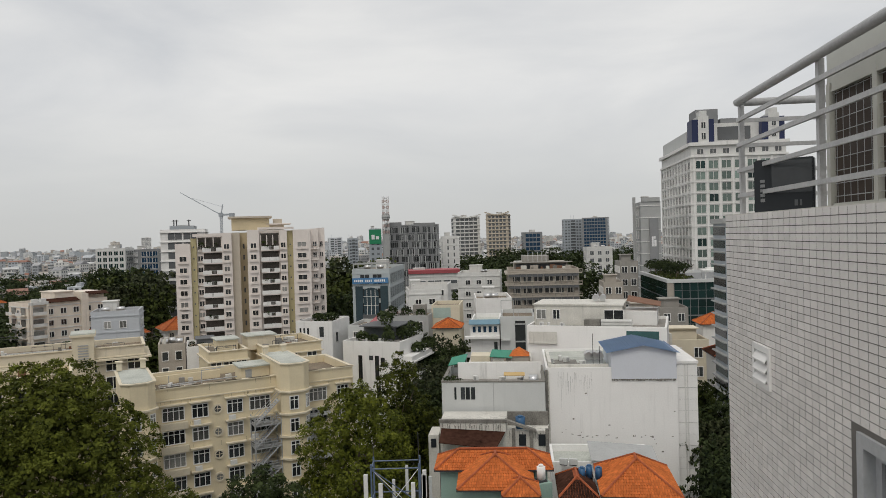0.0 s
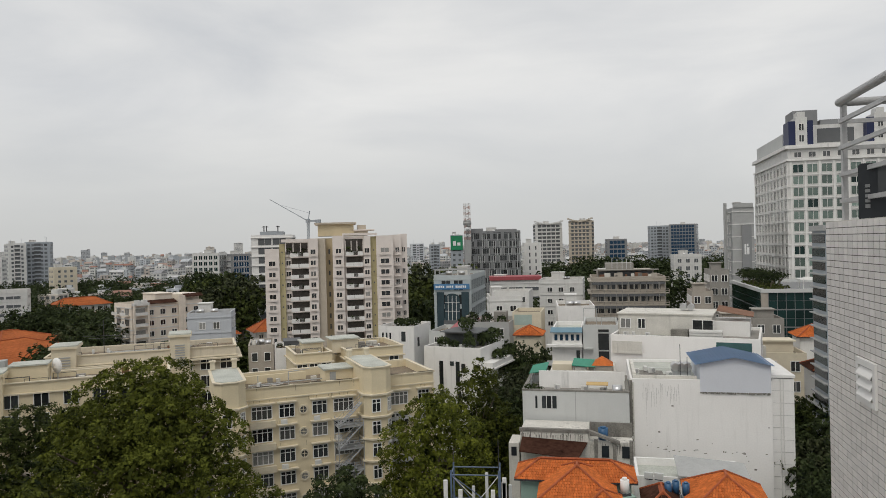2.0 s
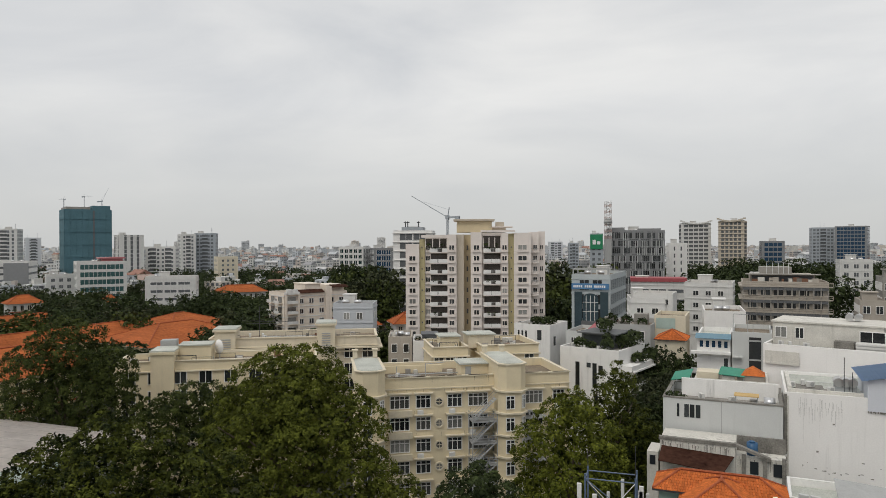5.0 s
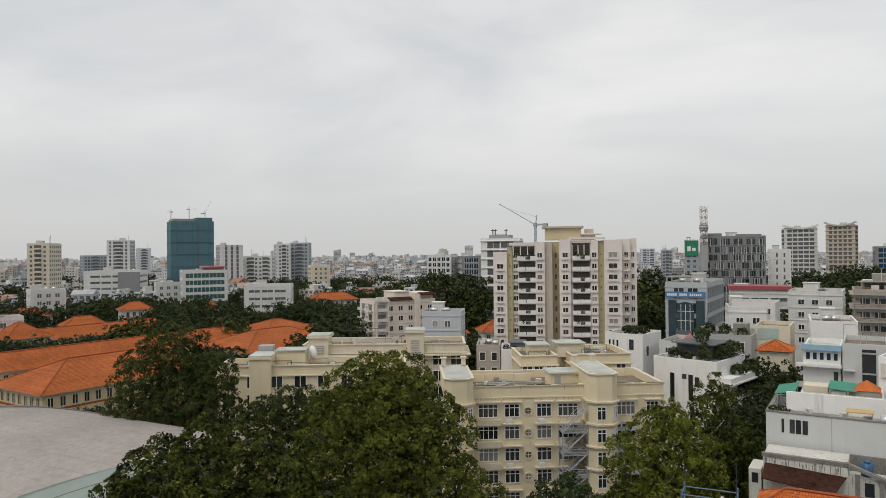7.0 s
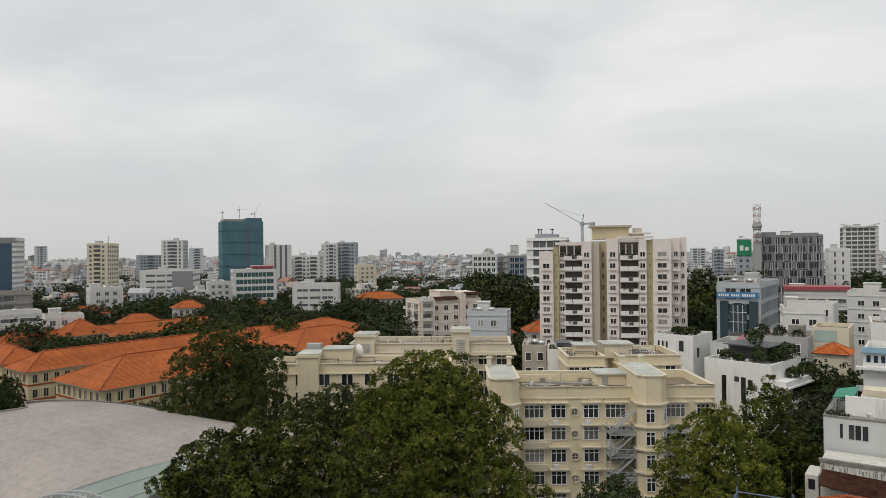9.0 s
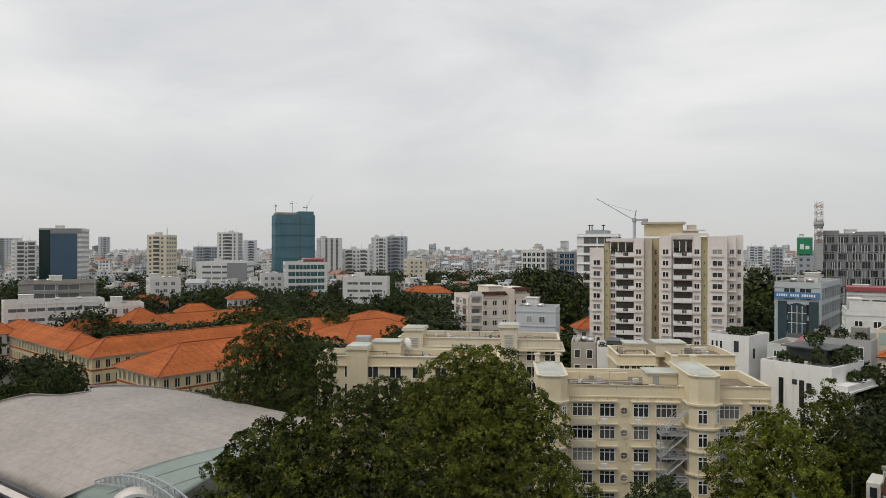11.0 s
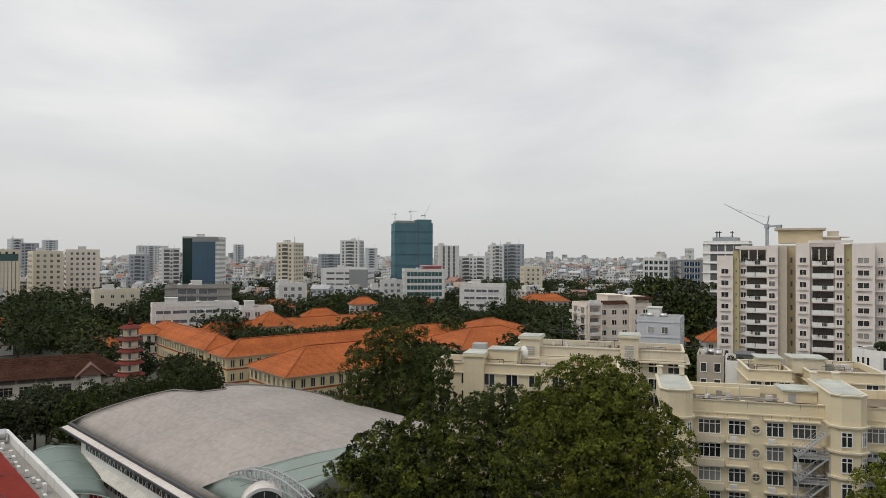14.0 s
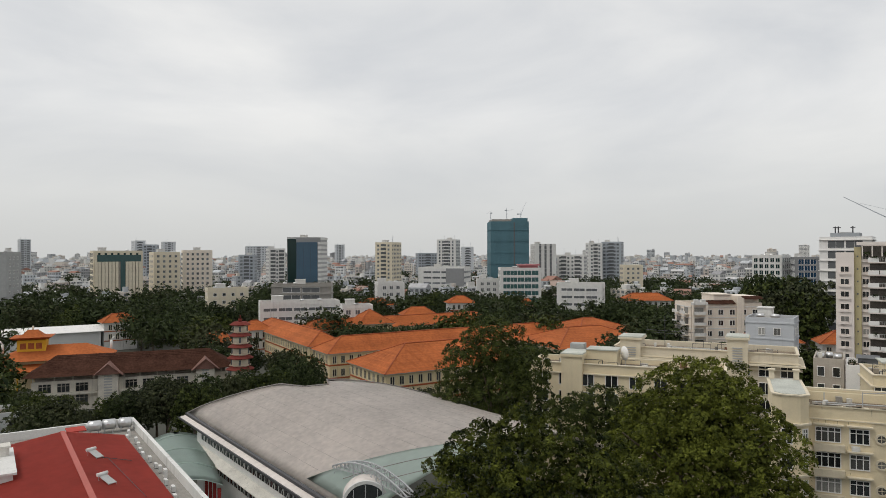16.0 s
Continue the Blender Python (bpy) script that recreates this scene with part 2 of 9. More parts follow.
# paler than the near panes, standing in for haze on far windows
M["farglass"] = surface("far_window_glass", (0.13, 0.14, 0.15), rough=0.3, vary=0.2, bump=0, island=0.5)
M["blueglass"] = surface("blue_curtain_wall_glass", (0.018, 0.05, 0.095), rough=0.15, vary=0.2, scale=0.15, bump=0, spec=0.4)
M["greenglass"] = surface("green_curtain_wall_glass", (0.012, 0.035, 0.033), rough=0.15, vary=0.3, scale=0.2, bump=0, spec=0.35, jitter=0.4)
M["tealglass"] = surface("teal_glass", (0.05, 0.115, 0.115), rough=0.15, vary=0.2, bump=0)
M["signblue"] = surface("blue_sign_board", (0.07, 0.19, 0.36), rough=0.5)
M["signgreen"] = surface("green_sign_board", (0.02, 0.22, 0.10), rough=0.5)
M["signwhite"] = surface("white_sign_letter", (0.75, 0.75, 0.75), rough=0.5)
M["black"] = surface("black_plastic", (0.018, 0.022, 0.027), rough=0.35, vary=0.1)
M["screen"] = surface("dark_glossy_panel", (0.06, 0.065, 0.07), rough=0.15, vary=0.15)
M["tile"] = surface("grey_mosaic_tile", (0.74, 0.71, 0.685), rough=0.35, vary=0.08, scale=1.5, grain=20, bump=0.03, island=0.09)
M["grout"] = surface("dark_tile_grout", (0.15, 0.14, 0.13), rough=0.95)
M["asphalt"] = surface("asphalt", (0.06, 0.06, 0.06), vary=0.2)
M["ground"] = surface("town_ground", (0.06, 0.062, 0.05), vary=0.4, scale=0.02, grain=0.2)
M["bark"] = surface("grey_brown_bark", (0.13, 0.10, 0.075), vary=0.3, scale=2)
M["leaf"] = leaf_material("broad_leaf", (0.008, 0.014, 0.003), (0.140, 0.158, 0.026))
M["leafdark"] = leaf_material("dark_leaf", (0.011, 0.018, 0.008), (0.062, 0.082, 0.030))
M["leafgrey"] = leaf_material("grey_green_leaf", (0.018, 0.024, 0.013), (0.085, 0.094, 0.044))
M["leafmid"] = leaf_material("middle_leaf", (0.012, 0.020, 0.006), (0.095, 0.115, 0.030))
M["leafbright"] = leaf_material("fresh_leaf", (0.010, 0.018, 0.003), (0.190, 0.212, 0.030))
# house paints and roofs kept pale and dull, with distance haze in the colours
M["town"] = palette("town_paints_hazed", [(0.66, 0.665, 0.66), (0.56, 0.55, 0.52), (0.48, 0.50, 0.52), (0.70, 0.69, 0.67), (0.40, 0.42, 0.44), (0.62, 0.57, 0.51), (0.55, 0.58, 0.61), (0.34, 0.34, 0.34), (0.62, 0.62, 0.60), (0.46, 0.41, 0.37)])
M["townroof"] = palette("town_roofs_hazed", [(0.30, 0.17, 0.13), (0.36, 0.27, 0.23), (0.42, 0.42, 0.43), (0.30, 0.30, 0.31), (0.55, 0.55, 0.55), (0.30, 0.16, 0.12), (0.46, 0.48, 0.50)])


# ---- building helpers ----
def mesh_of(bm, name, mats):
    me = bpy.data.meshes.new(name)
    bm.to_mesh(me)
    bm.free()
    for m in mats if isinstance(mats, (list, tuple)) else [mats]:
        me.materials.append(m)
    return me


def part(name, bm, material, parent, label="", kind=""):
    me = mesh_of(bm, name, material) if isinstance(bm, bmesh.types.BMesh) else bm
    ob = new(name, me)
    ob.parent = parent
    return tagged(ob, label=label, kind=kind)


def put(name, me, parent, loc, rz=0.0):
    """A repeated piece that shares its mesh."""
    ob = new(name, me)
    ob.parent = parent
    ob.location = loc
    ob.rotation_euler = (0, 0, radians(rz))
    return ob


def thing(name, x, y, z=0.0, rz=0.0, label="", category="", group="", kind=""):
    ob = new(name)
    ob.matrix_world = pose(x, y, z, 0, 0, rz)
    return tagged(ob, label, category, group, kind)


def box(bm, x0, x1, y0, y1, z0, z1, mi=0):
    v = [bm.verts.new(p) for p in ((x0, y0, z0), (x1, y0, z0), (x1, y1, z0), (x0, y1, z0), (x0, y0, z1), (x1, y0, z1), (x1, y1, z1), (x0, y1, z1))]
    for f in ((3, 2, 1, 0), (4, 5, 6, 7), (0, 1, 5, 4), (1, 2, 6, 5), (2, 3, 7, 6), (3, 0, 4, 7)):
        bm.faces.new([v[i] for i in f]).material_index = mi
    return v


def boxes(*rows):
    bm = bmesh.new()
    for r in rows:
        box(bm, *r)
    return bm


def tube(bm, a, b, r, n=8, r2=None):
    a, b = Vector(a), Vector(b)
    q = (b - a).to_track_quat("Z", "Y")
    rings = []
    for p, rr in ((a, r), (b, r if r2 is None else r2)):
        rings.append([bm.verts.new(p + q @ Vector((math.cos(2 * math.pi * i / n) * rr, math.sin(2 * math.pi * i / n) * rr, 0))) for i in range(n)])
    for i in range(n):
        f = bm.faces.new((rings[0][i], rings[0][(i + 1) % n], rings[1][(i + 1) % n], rings[1][i]))
        f.smooth = n > 6
    bm.faces.new(rings[0][::-1])
    bm.faces.new(rings[1])


def tubes(rows, n=6):
    bm = bmesh.new()
    for a, b, r in rows:
        tube(bm, a, b, r, n)
    return bm


def flat(bm, pts, mi=0):
    f = bm.faces.new([bm.verts.new(p) for p in pts])
    f.material_index = mi
    return f


def polar(az, r):
    return r * math.sin(radians(az)), r * math.cos(radians(az))


WINDOW_MESHES = {}


def lattice(bm, xs, zs, depth, glass_y=None):
    """A window lattice in the x-z plane as one connected mesh: bars stand out to -depth, the cells between
    them (odd columns and rows) are open, or closed by glass set back at glass_y."""
    cache = {}

    def vert(x, y, z):
        key = (round(x, 4), round(y, 4), round(z, 4))
        if key not in cache:
            cache[key] = bm.verts.new((x, y, z))
        return cache[key]

    nx, nz = len(xs) - 1, len(zs) - 1

    def solid(i, j):
        return 0 <= i < nx and 0 <= j < nz and not (i % 2 and j % 2)

    back = 0.0 if glass_y is None else glass_y
    for i in range(nx):
        for j in range(nz):
            x0, x1, z0, z1 = xs[i], xs[i + 1], zs[j], zs[j + 1]
            if solid(i, j):
                bm.faces.new((vert(x0, -depth, z0), vert(x1, -depth, z0), vert(x1, -depth, z1), vert(x0, -depth, z1)))
                for di, dj, (ax, az), (cx, cz) in ((-1, 0, (x0, z1), (x0, z0)), (1, 0, (x1, z0), (x1, z1)), (0, -1, (x0, z0), (x1, z0)), (0, 1, (x1, z1), (x0, z1))):
                    if not solid(i + di, j + dj):
                        inside = 0 <= i + di < nx and 0 <= j + dj < nz
                        y = back if inside else 0.0
                        bm.faces.new((vert(cx, -depth, cz), vert(ax, -depth, az), vert(ax, y, az), vert(cx, y, cz)))
            elif glass_y is not None:
                bm.faces.new((vert(x0, glass_y, z0), vert(x1, glass_y, z0), vert(x1, glass_y, z1), vert(x0, glass_y, z1))).material_index = 1


def bars(lo, hi, n, edge, thin):
    out = [lo, lo + edge]
    for i in range(1, n):
        m = lo + (hi - lo) * i / n
        out += [m - thin / 2, m + thin / 2]
    return out + [hi - edge, hi]


def window_mesh(w, h, panes=2, frame_w=0.11, frame="plainwhite", glass="glass", sill=True, depth=0.10):
    """Frame with mullions and a transom, facing -y, origin at the bottom middle; the glass is a mesh of its own."""
    key = (w, h, panes, frame_w, frame, glass, sill, depth)
    if key not in WINDOW_MESHES:
        bm = bmesh.new()
        zs = bars(0, h, 1, frame_w, 0.05)
        if h > 1.6:
            zs = [0, frame_w, h * 0.68, h * 0.68 + 0.085, h - frame_w, h]
        lattice(bm, bars(-w / 2, w / 2, panes, frame_w, 0.095), zs, depth)
        gl = boxes((-w / 2 + 0.01, w / 2 - 0.01, -depth * 0.35, -0.004, 0.01, h - 0.01))
        WINDOW_MESHES[key] = (mesh_of(bm, "window_frame", M[frame]), mesh_of(gl, "pane", M[glass]))
    return WINDOW_MESHES[key]


def window(parent, x, y, z, w, h, rz=0.0, **kw):
    f, g = window_mesh(w, h, **kw)
    ob = put("window", f, parent, (x, y, z), rz)
    put("pane", g, ob, (0, 0, 0))
    return ob


def simple_window(w, h, frame="plainwhite", glass="glass"):
    key = ("simple", w, h, frame, glass)
    if key not in WINDOW_MESHES:
        bm = bmesh.new()
        lattice(bm, bars(-w / 2 - 0.1, w / 2 + 0.1, 2 if w > 0.9 else 1, 0.1, 0.1), bars(-0.1, h + 0.1, 1, 0.1, 0.1), 0.13, -0.02)
        WINDOW_MESHES[key] = mesh_of(bm, "window", [M[frame], M[glass]])
    return WINDOW_MESHES[key]


# ---- ground ----
bm = bmesh.new()
bmesh.ops.create_grid(bm, x_segments=40, y_segments=40, size=4500)
tagged(new("ground", mesh_of(bm, "ground", M["ground"])), "flat town ground of grey soil and paving", "ground", kind="structure")


# ---- the street between the trees and the white houses ----
bm = bmesh.new()
for a, b in zip(((-9.0, 55), (-6.2, 80), (-3.6, 110), (-0.6, 150), (2.0, 190)), ((-6.2, 80), (-3.6, 110), (-0.6, 150), (2.0, 190), (4, 240))):
    flat(bm, [(a[0], a[1], 0.02), (a[0] + 6.5, a[1], 0.02), (b[0] + 6.5, b[1], 0.02), (b[0], b[1], 0.02)])
tagged(new("road", mesh_of(bm, "road", M["asphalt"])), "narrow grey asphalt street between houses and trees", "road", kind="structure")
for x, y in ((-3.9, 108.5), (-1.9, 136.0)):
    lamp = thing("street_lamp", x, y, 0, 0, "pale grey steel street lamp beside the road", "street lamp")
    part("pole", tubes([((0, 0, 0), (0, 0, 9.0), 0.09)], 8), M["greywhite"], lamp)
    part("arm", tubes([((0, 0, 8.9), (1.6, 0, 9.6), 0.05)], 6), M["greywhite"], lamp)
    part("lamp_head", boxes((1.5, 2.3, -0.15, 0.15, 9.55, 9.7)), M["greywhite"], lamp)
for x, y, paint in ((-1.6, 101.0, "greywhite"), (1.4, 139.0, "darkgrey")):
    car = thing("parked_car", x, y, 0.03, -4, "small hatchback car parked beside the pavement", "car")
    body = bmesh.new()
    box(body, -0.85, 0.85, -2.0, 2.0, 0.3, 0.85)
    bmesh.ops.bevel(body, geom=body.edges[:], offset=0.12, segments=2, affect="EDGES")
    part("body", body, M[paint], car)
    cab = bmesh.new()
    box(cab, -0.75, 0.75, -1.5, 1.0, 0.86, 1.45)
    for v in cab.verts:
        if v.co.z > 1.2:
            v.co.x *= 0.84
            v.co.y = -0.25 + (v.co.y + 0.25) * 0.72
    part("cabin", cab, M["glass"], car)
    part("car_roof", boxes((-0.6, 0.6, -1.1, 0.6, 1.452, 1.5)), M[paint], car)
    for wx in (-0.8, 0.8):
        for wy in (-1.25, 1.25):
            part("wheel", tubes([((wx - 0.1, wy, 0.31), (wx + 0.1, wy, 0.31), 0.31)], 12), M["darkmetal"], car)


# ---- trees ----
def leaf_points(rng, lobes, count, drop=0.7, skin=0.30, rough=1.0):
    """Points and outward directions near the outer shell of overlapping lobes (x, y, z, radius, flatness)."""
    L = np.array(lobes, dtype=float)
    area = L[:, 3] ** 2
    n2 = count * 2
    pick = rng.choice(len(L), n2, p=area / area.sum())
    u = rng.normal(size=(n2, 3))
    u /= np.linalg.norm(u, axis=1)[:, None]
    u[:, 2] = np.where((u[:, 2] < -0.25) & (rng.random(n2) < drop), -u[:, 2], u[:, 2])
    lump = 1 + rough * 0.15 * np.sin(u[:, 0] * 7 + pick) * np.sin(u[:, 1] * 8 + 2 * pick) + rough * 0.10 * np.sin(u[:, 2] * 11 + u[:, 0] * 9)
    shell = (1.04 - 0.32 * rough * (1 - rng.random(n2) ** 0.6)) * lump
    pts = L[pick, :3] + u * L[pick, 3:4] * shell[:, None] * np.stack([np.ones(n2), np.ones(n2), L[pick, 4]], 1)
    deep = np.zeros(n2)
    for x, y, z, rad, fl in lobes:
        q = (pts - (x, y, z)) / (rad, rad, rad * fl)
        deep = np.maximum(deep, 1 - np.linalg.norm(q, axis=1))
    keep = np.where((deep < skin) | (rng.random(n2) < 0.12))[0][:count]
    return pts[keep], u[keep]


def leaf_quads(rng, pts, out, size):
    """One pointed, folded leaf or spray at every point."""
    n = len(pts)
    nrm = out * 0.8 + rng.normal(size=(n, 3)) * 0.55 + (0, 0, 0.35)
    nrm /= np.linalg.norm(nrm, axis=1)[:, None]
    t = np.cross(nrm, rng.normal(size=(n, 3)))
    t /= np.linalg.norm(t, axis=1)[:, None]
    b = np.cross(nrm, t)
    s = (size * (0.6 + 0.8 * rng.random(n)))[:, None]
    return np.stack([pts - t * s, pts + b * s * 0.55 + nrm * s * 0.15, pts + t * s, pts - b * s * 0.55 + nrm * s * 0.15], 1)


def quads_mesh(name, quad, material):
    n, k = quad.shape[:2]
    me = bpy.data.meshes.new(name)
    me.vertices.add(k * n)
    me.vertices.foreach_set("co", np.ascontiguousarray(quad, dtype=np.float32).reshape(-1))
    me.loops.add(k * n)
    me.loops.foreach_set("vertex_index", np.arange(k * n, dtype=np.int32))
    me.polygons.add(n)
    me.polygons.foreach_set("loop_start", np.arange(0, k * n, k, dtype=np.int32))
    me.update()
    me.validate()
    me.materials.append(material)
    return me


def leaf_cloud(name, seed, lobes, count, size, material):
    rng = np.random.default_rng(seed)
    pts, out = leaf_points(rng, lobes, count)
    return quads_mesh(name, leaf_quads(rng, pts, out, size), material)


def clump_leaves(rng, lobes, spacing, radius, tufts, per, size, core):
    """Leaves in tufts on rounded clumps, the clumps set apart over the lobes, with a loose core behind the gaps."""
    c, out = leaf_points(rng, lobes, int(60 * sum(l[3] ** 2 for l in lobes) / spacing ** 2) + 200, 0.75, 0.16, 0.35)
    kept = []
    for i in range(len(c)):
        if not kept or np.min(np.sum((c[kept] - c[i]) ** 2, axis=1)) > spacing ** 2:
            kept.append(i)
    c, out = c[kept], out[kept]
    r = radius * (0.65 + 0.7 * rng.random(len(c)))
    rep = np.repeat(np.arange(len(c)), tufts)
    d = rng.normal(size=(len(rep), 3)) * 0.75 + out[rep] * 0.8 + (0, 0, 0.55)
    d /= np.linalg.norm(d, axis=1)[:, None]
    tc = c[rep] + d * (r[rep] * (0.72 + 0.3 * rng.random(len(rep))))[:, None] * (1, 1, 0.8)
    tr = r[rep] * (0.24 + 0.16 * rng.random(len(rep)))
    rep2 = np.repeat(np.arange(len(tc)), per)
    e = rng.normal(size=(len(rep2), 3)) + d[rep2] * 0.7 + (0, 0, 0.25)
    e /= np.linalg.norm(e, axis=1)[:, None]
    pts = tc[rep2] + e * (tr[rep2] * (0.35 + 0.65 * rng.random(len(rep2))))[:, None]
    q = leaf_quads(rng, pts, e * 0.6 + d[rep2] * 0.4, size)
    inner = [(x, y, z, rad * 0.84, fl) for x, y, z, rad, fl in lobes]
    ip, io = leaf_points(rng, inner, int(core * len(q)), 0.5, 0.5)
    return np.concatenate([q, leaf_quads(rng, ip, io, size * 1.9)])


def tufted_cloud(name, seed, lobes, spacing, radius, tufts, per, size, material, core=0.16):
    rng = np.random.default_rng(seed)
    return quads_mesh(name, clump_leaves(rng, lobes, spacing, radius, tufts, per, size, core), material)


def trunk_mesh(height, r, spread, seed, limbs=6):
    rng = random.Random(seed)
    bm = bmesh.new()
    fork = height * 0.55
    tube(bm, (0, 0, 0), (0.15 * r, 0, fork), r, 9, r * 0.62)
    for i in range(limbs):
        a = 2 * math.pi * i / limbs + rng.uniform(-0.4, 0.4)
        e = (math.cos(a) * spread * rng.uniform(0.5, 0.8), math.sin(a) * spread * rng.uniform(0.5, 0.8), height * rng.uniform(0.78, 0.95))
        k = (e[0] * 0.35, e[1] * 0.35, fork + (e[2] - fork) * 0.5)
        tube(bm, (0.1 * r, 0, fork * rng.uniform(0.75, 0.98)), k, r * 0.42, 6, r * 0.28)
        tube(bm, k, e, r * 0.28, 5, r * 0.08)
    return mesh_of(bm, "trunk", M["bark"])


def big_tree(x, y, lobes, height, r, material, seed, label):
    t = thing("tree", x, y, 0, 0, label, "tree")
    part("trunk", trunk_mesh(height, r, max(abs(l[0]) + l[3] * 0.5 for l in lobes), seed, 8), None, t)
    inner = [(lx, ly, lz, lr - 0.65, lf) for lx, ly, lz, lr, lf in lobes]
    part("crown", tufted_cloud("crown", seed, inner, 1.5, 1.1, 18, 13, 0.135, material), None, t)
    return t


def random_lobes(seed, n, rx, zc, rz, rad):
    rng = random.Random(seed)
    out = [(0, 0, zc, rx * 0.62, 0.8)]
    for _ in range(n):
        a, q = rng.uniform(0, 6.283), rng.uniform(0.35, 0.75)
        out.append((math.cos(a) * rx * q, math.sin(a) * rx * q, zc + rng.uniform(-0.7, 0.75) * rz, rad * rng.uniform(0.75, 1.2), rng.uniform(0.7, 0.95)))
    return out


TREE_KINDS = []
for k in range(7):
    TREE_KINDS.append((trunk_mesh(11, 0.4, 4, 40 + k),
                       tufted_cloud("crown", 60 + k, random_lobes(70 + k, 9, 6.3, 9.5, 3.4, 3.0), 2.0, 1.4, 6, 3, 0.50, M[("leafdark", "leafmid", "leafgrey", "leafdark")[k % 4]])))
NEAR_KINDS = []
for k in range(4):
    NEAR_KINDS.append((trunk_mesh(11, 0.34, 3, 240 + k),
                       tufted_cloud("crown", 260 + k, random_lobes(270 + k, 8, 5.2, 9.6, 3.6, 2.7), 1.4, 1.0, 8, 6, 0.225, M[("leafmid", "leafdark", "leafgrey", "leafdark")[k]])))
TREE_LABELS = ["leafy street tree with a dense dark green crown", "broad dark green tree among the roofs", "dense green tree with an uneven crown"]


WOOD_TREES = []
TREE_COUNT = [0]


def mid_tree(x, y, s, k, rz, sz=1.0):
    TREE_COUNT[0] += 1
    if TREE_COUNT[0] > 285:
        WOOD_TREES.append((x, y, s, rz))
        return
    t = thing("tree", x, y, 0, rz, TREE_LABELS[k % 3], "tree", "trees of the district")
    t.scale = (s, s, s * sz)
    trunk, crown = NEAR_KINDS[k % 4] if math.hypot(x, y) < 165 else TREE_KINDS[k]
    put("trunk", trunk, t, (0, 0, 0))
    put("crown", crown, t, (0, 0, 0))


def bevel_box(x0, x1, y0, y1, z0, z1, r):
    bm = bmesh.new()
    box(bm, x0, x1, y0, y1, z0, z1)
    bmesh.ops.bevel(bm, geom=bm.edges[:], offset=r, segments=2, affect="EDGES")
    return bm


# ---- shared builders for the nearer houses ----
def ring_box(x0, x1, y0, y1, z0, z1, rail, thick):
    """A solid body whose top is sunk behind a parapet, as one closed mesh."""
    bm = bmesh.new()
    o = [(x0, y0), (x1, y0), (x1, y1), (x0, y1)]
    i_ = [(x0 + thick, y0 + thick), (x1 - thick, y0 + thick), (x1 - thick, y1 - thick), (x0 + thick, y1 - thick)]
    a = [bm.verts.new((*p, z0)) for p in o]
    b = [bm.verts.new((*p, z1)) for p in o]
    c = [bm.verts.new((*p, z1)) for p in i_]
    d = [bm.verts.new((*p, z1 - rail)) for p in i_]
    bm.faces.new(a[::-1])
    bm.faces.new(d)
    for k in range(4):
        n = (k + 1) % 4
        bm.faces.new((a[k], a[n], b[n], b[k]))
        bm.faces.new((b[k], b[n], c[n], c[k]))
        bm.faces.new((c[k], c[n], d[n], d[k]))
    return bm


def band_ring(x0, x1, y0, y1, z0, z1, thick):
    """An open rectangular band, as one closed mesh."""
    bm = bmesh.new()
    o = [(x0, y0), (x1, y0), (x1, y1), (x0, y1)]
    i_ = [(x0 + thick, y0 + thick), (x1 - thick, y0 + thick), (x1 - thick, y1 - thick), (x0 + thick, y1 - thick)]
    a, b = [bm.verts.new((*p, z0)) for p in o], [bm.verts.new((*p, z1)) for p in o]
    c, d = [bm.verts.new((*p, z1)) for p in i_], [bm.verts.new((*p, z0)) for p in i_]
    for k in range(4):
        n = (k + 1) % 4
        for q in ((a[k], a[n], b[n], b[k]), (b[k], b[n], c[n], c[k]), (c[k], c[n], d[n], d[k]), (d[k], d[n], a[n], a[k])):
            bm.faces.new(q)
    return bm


def roof_sheet(pts, thick=0.08):
    bm = bmesh.new()
    lo = [bm.verts.new((x, y, z - thick)) for x, y, z in pts]
    hi = [bm.verts.new(p) for p in pts]
    bm.faces.new(hi)
    bm.faces.new(lo[::-1])
    for k in range(len(pts)):
        n = (k + 1) % len(pts)
        bm.faces.new((lo[k], lo[n], hi[n], hi[k]))
    return bm


def hip_mesh(x0, x1, y0, y1, z, rise, over):
    bm = bmesh.new()
    x0, x1, y0, y1 = x0 - over, x1 + over, y0 - over, y1 + over
    w, d = x1 - x0, y1 - y0
    if w >= d:
        r = [(x0 + d / 2, (y0 + y1) / 2), (x1 - d / 2, (y0 + y1) / 2)]
    else:
        r = [((x0 + x1) / 2, y0 + w / 2), ((x0 + x1) / 2, y1 - w / 2)]
    e = [bm.verts.new((x, y, z)) for x, y in ((x0, y0), (x1, y0), (x1, y1), (x0, y1))]
    p = [bm.verts.new((x, y, z + rise)) for x, y in r]
    bm.faces.new(e[::-1])
    if w >= d:
        fs = ((e[0], e[1], p[1], p[0]), (e[1], e[2], p[1]), (e[2], e[3], p[0], p[1]), (e[3], e[0], p[0]))
    else:
        fs = ((e[0], e[1], p[0]), (e[1], e[2], p[1], p[0]), (e[2], e[3], p[1]), (e[3], e[0], p[0], p[1]))
    for f in fs:
        bm.faces.new(f)
    return bm


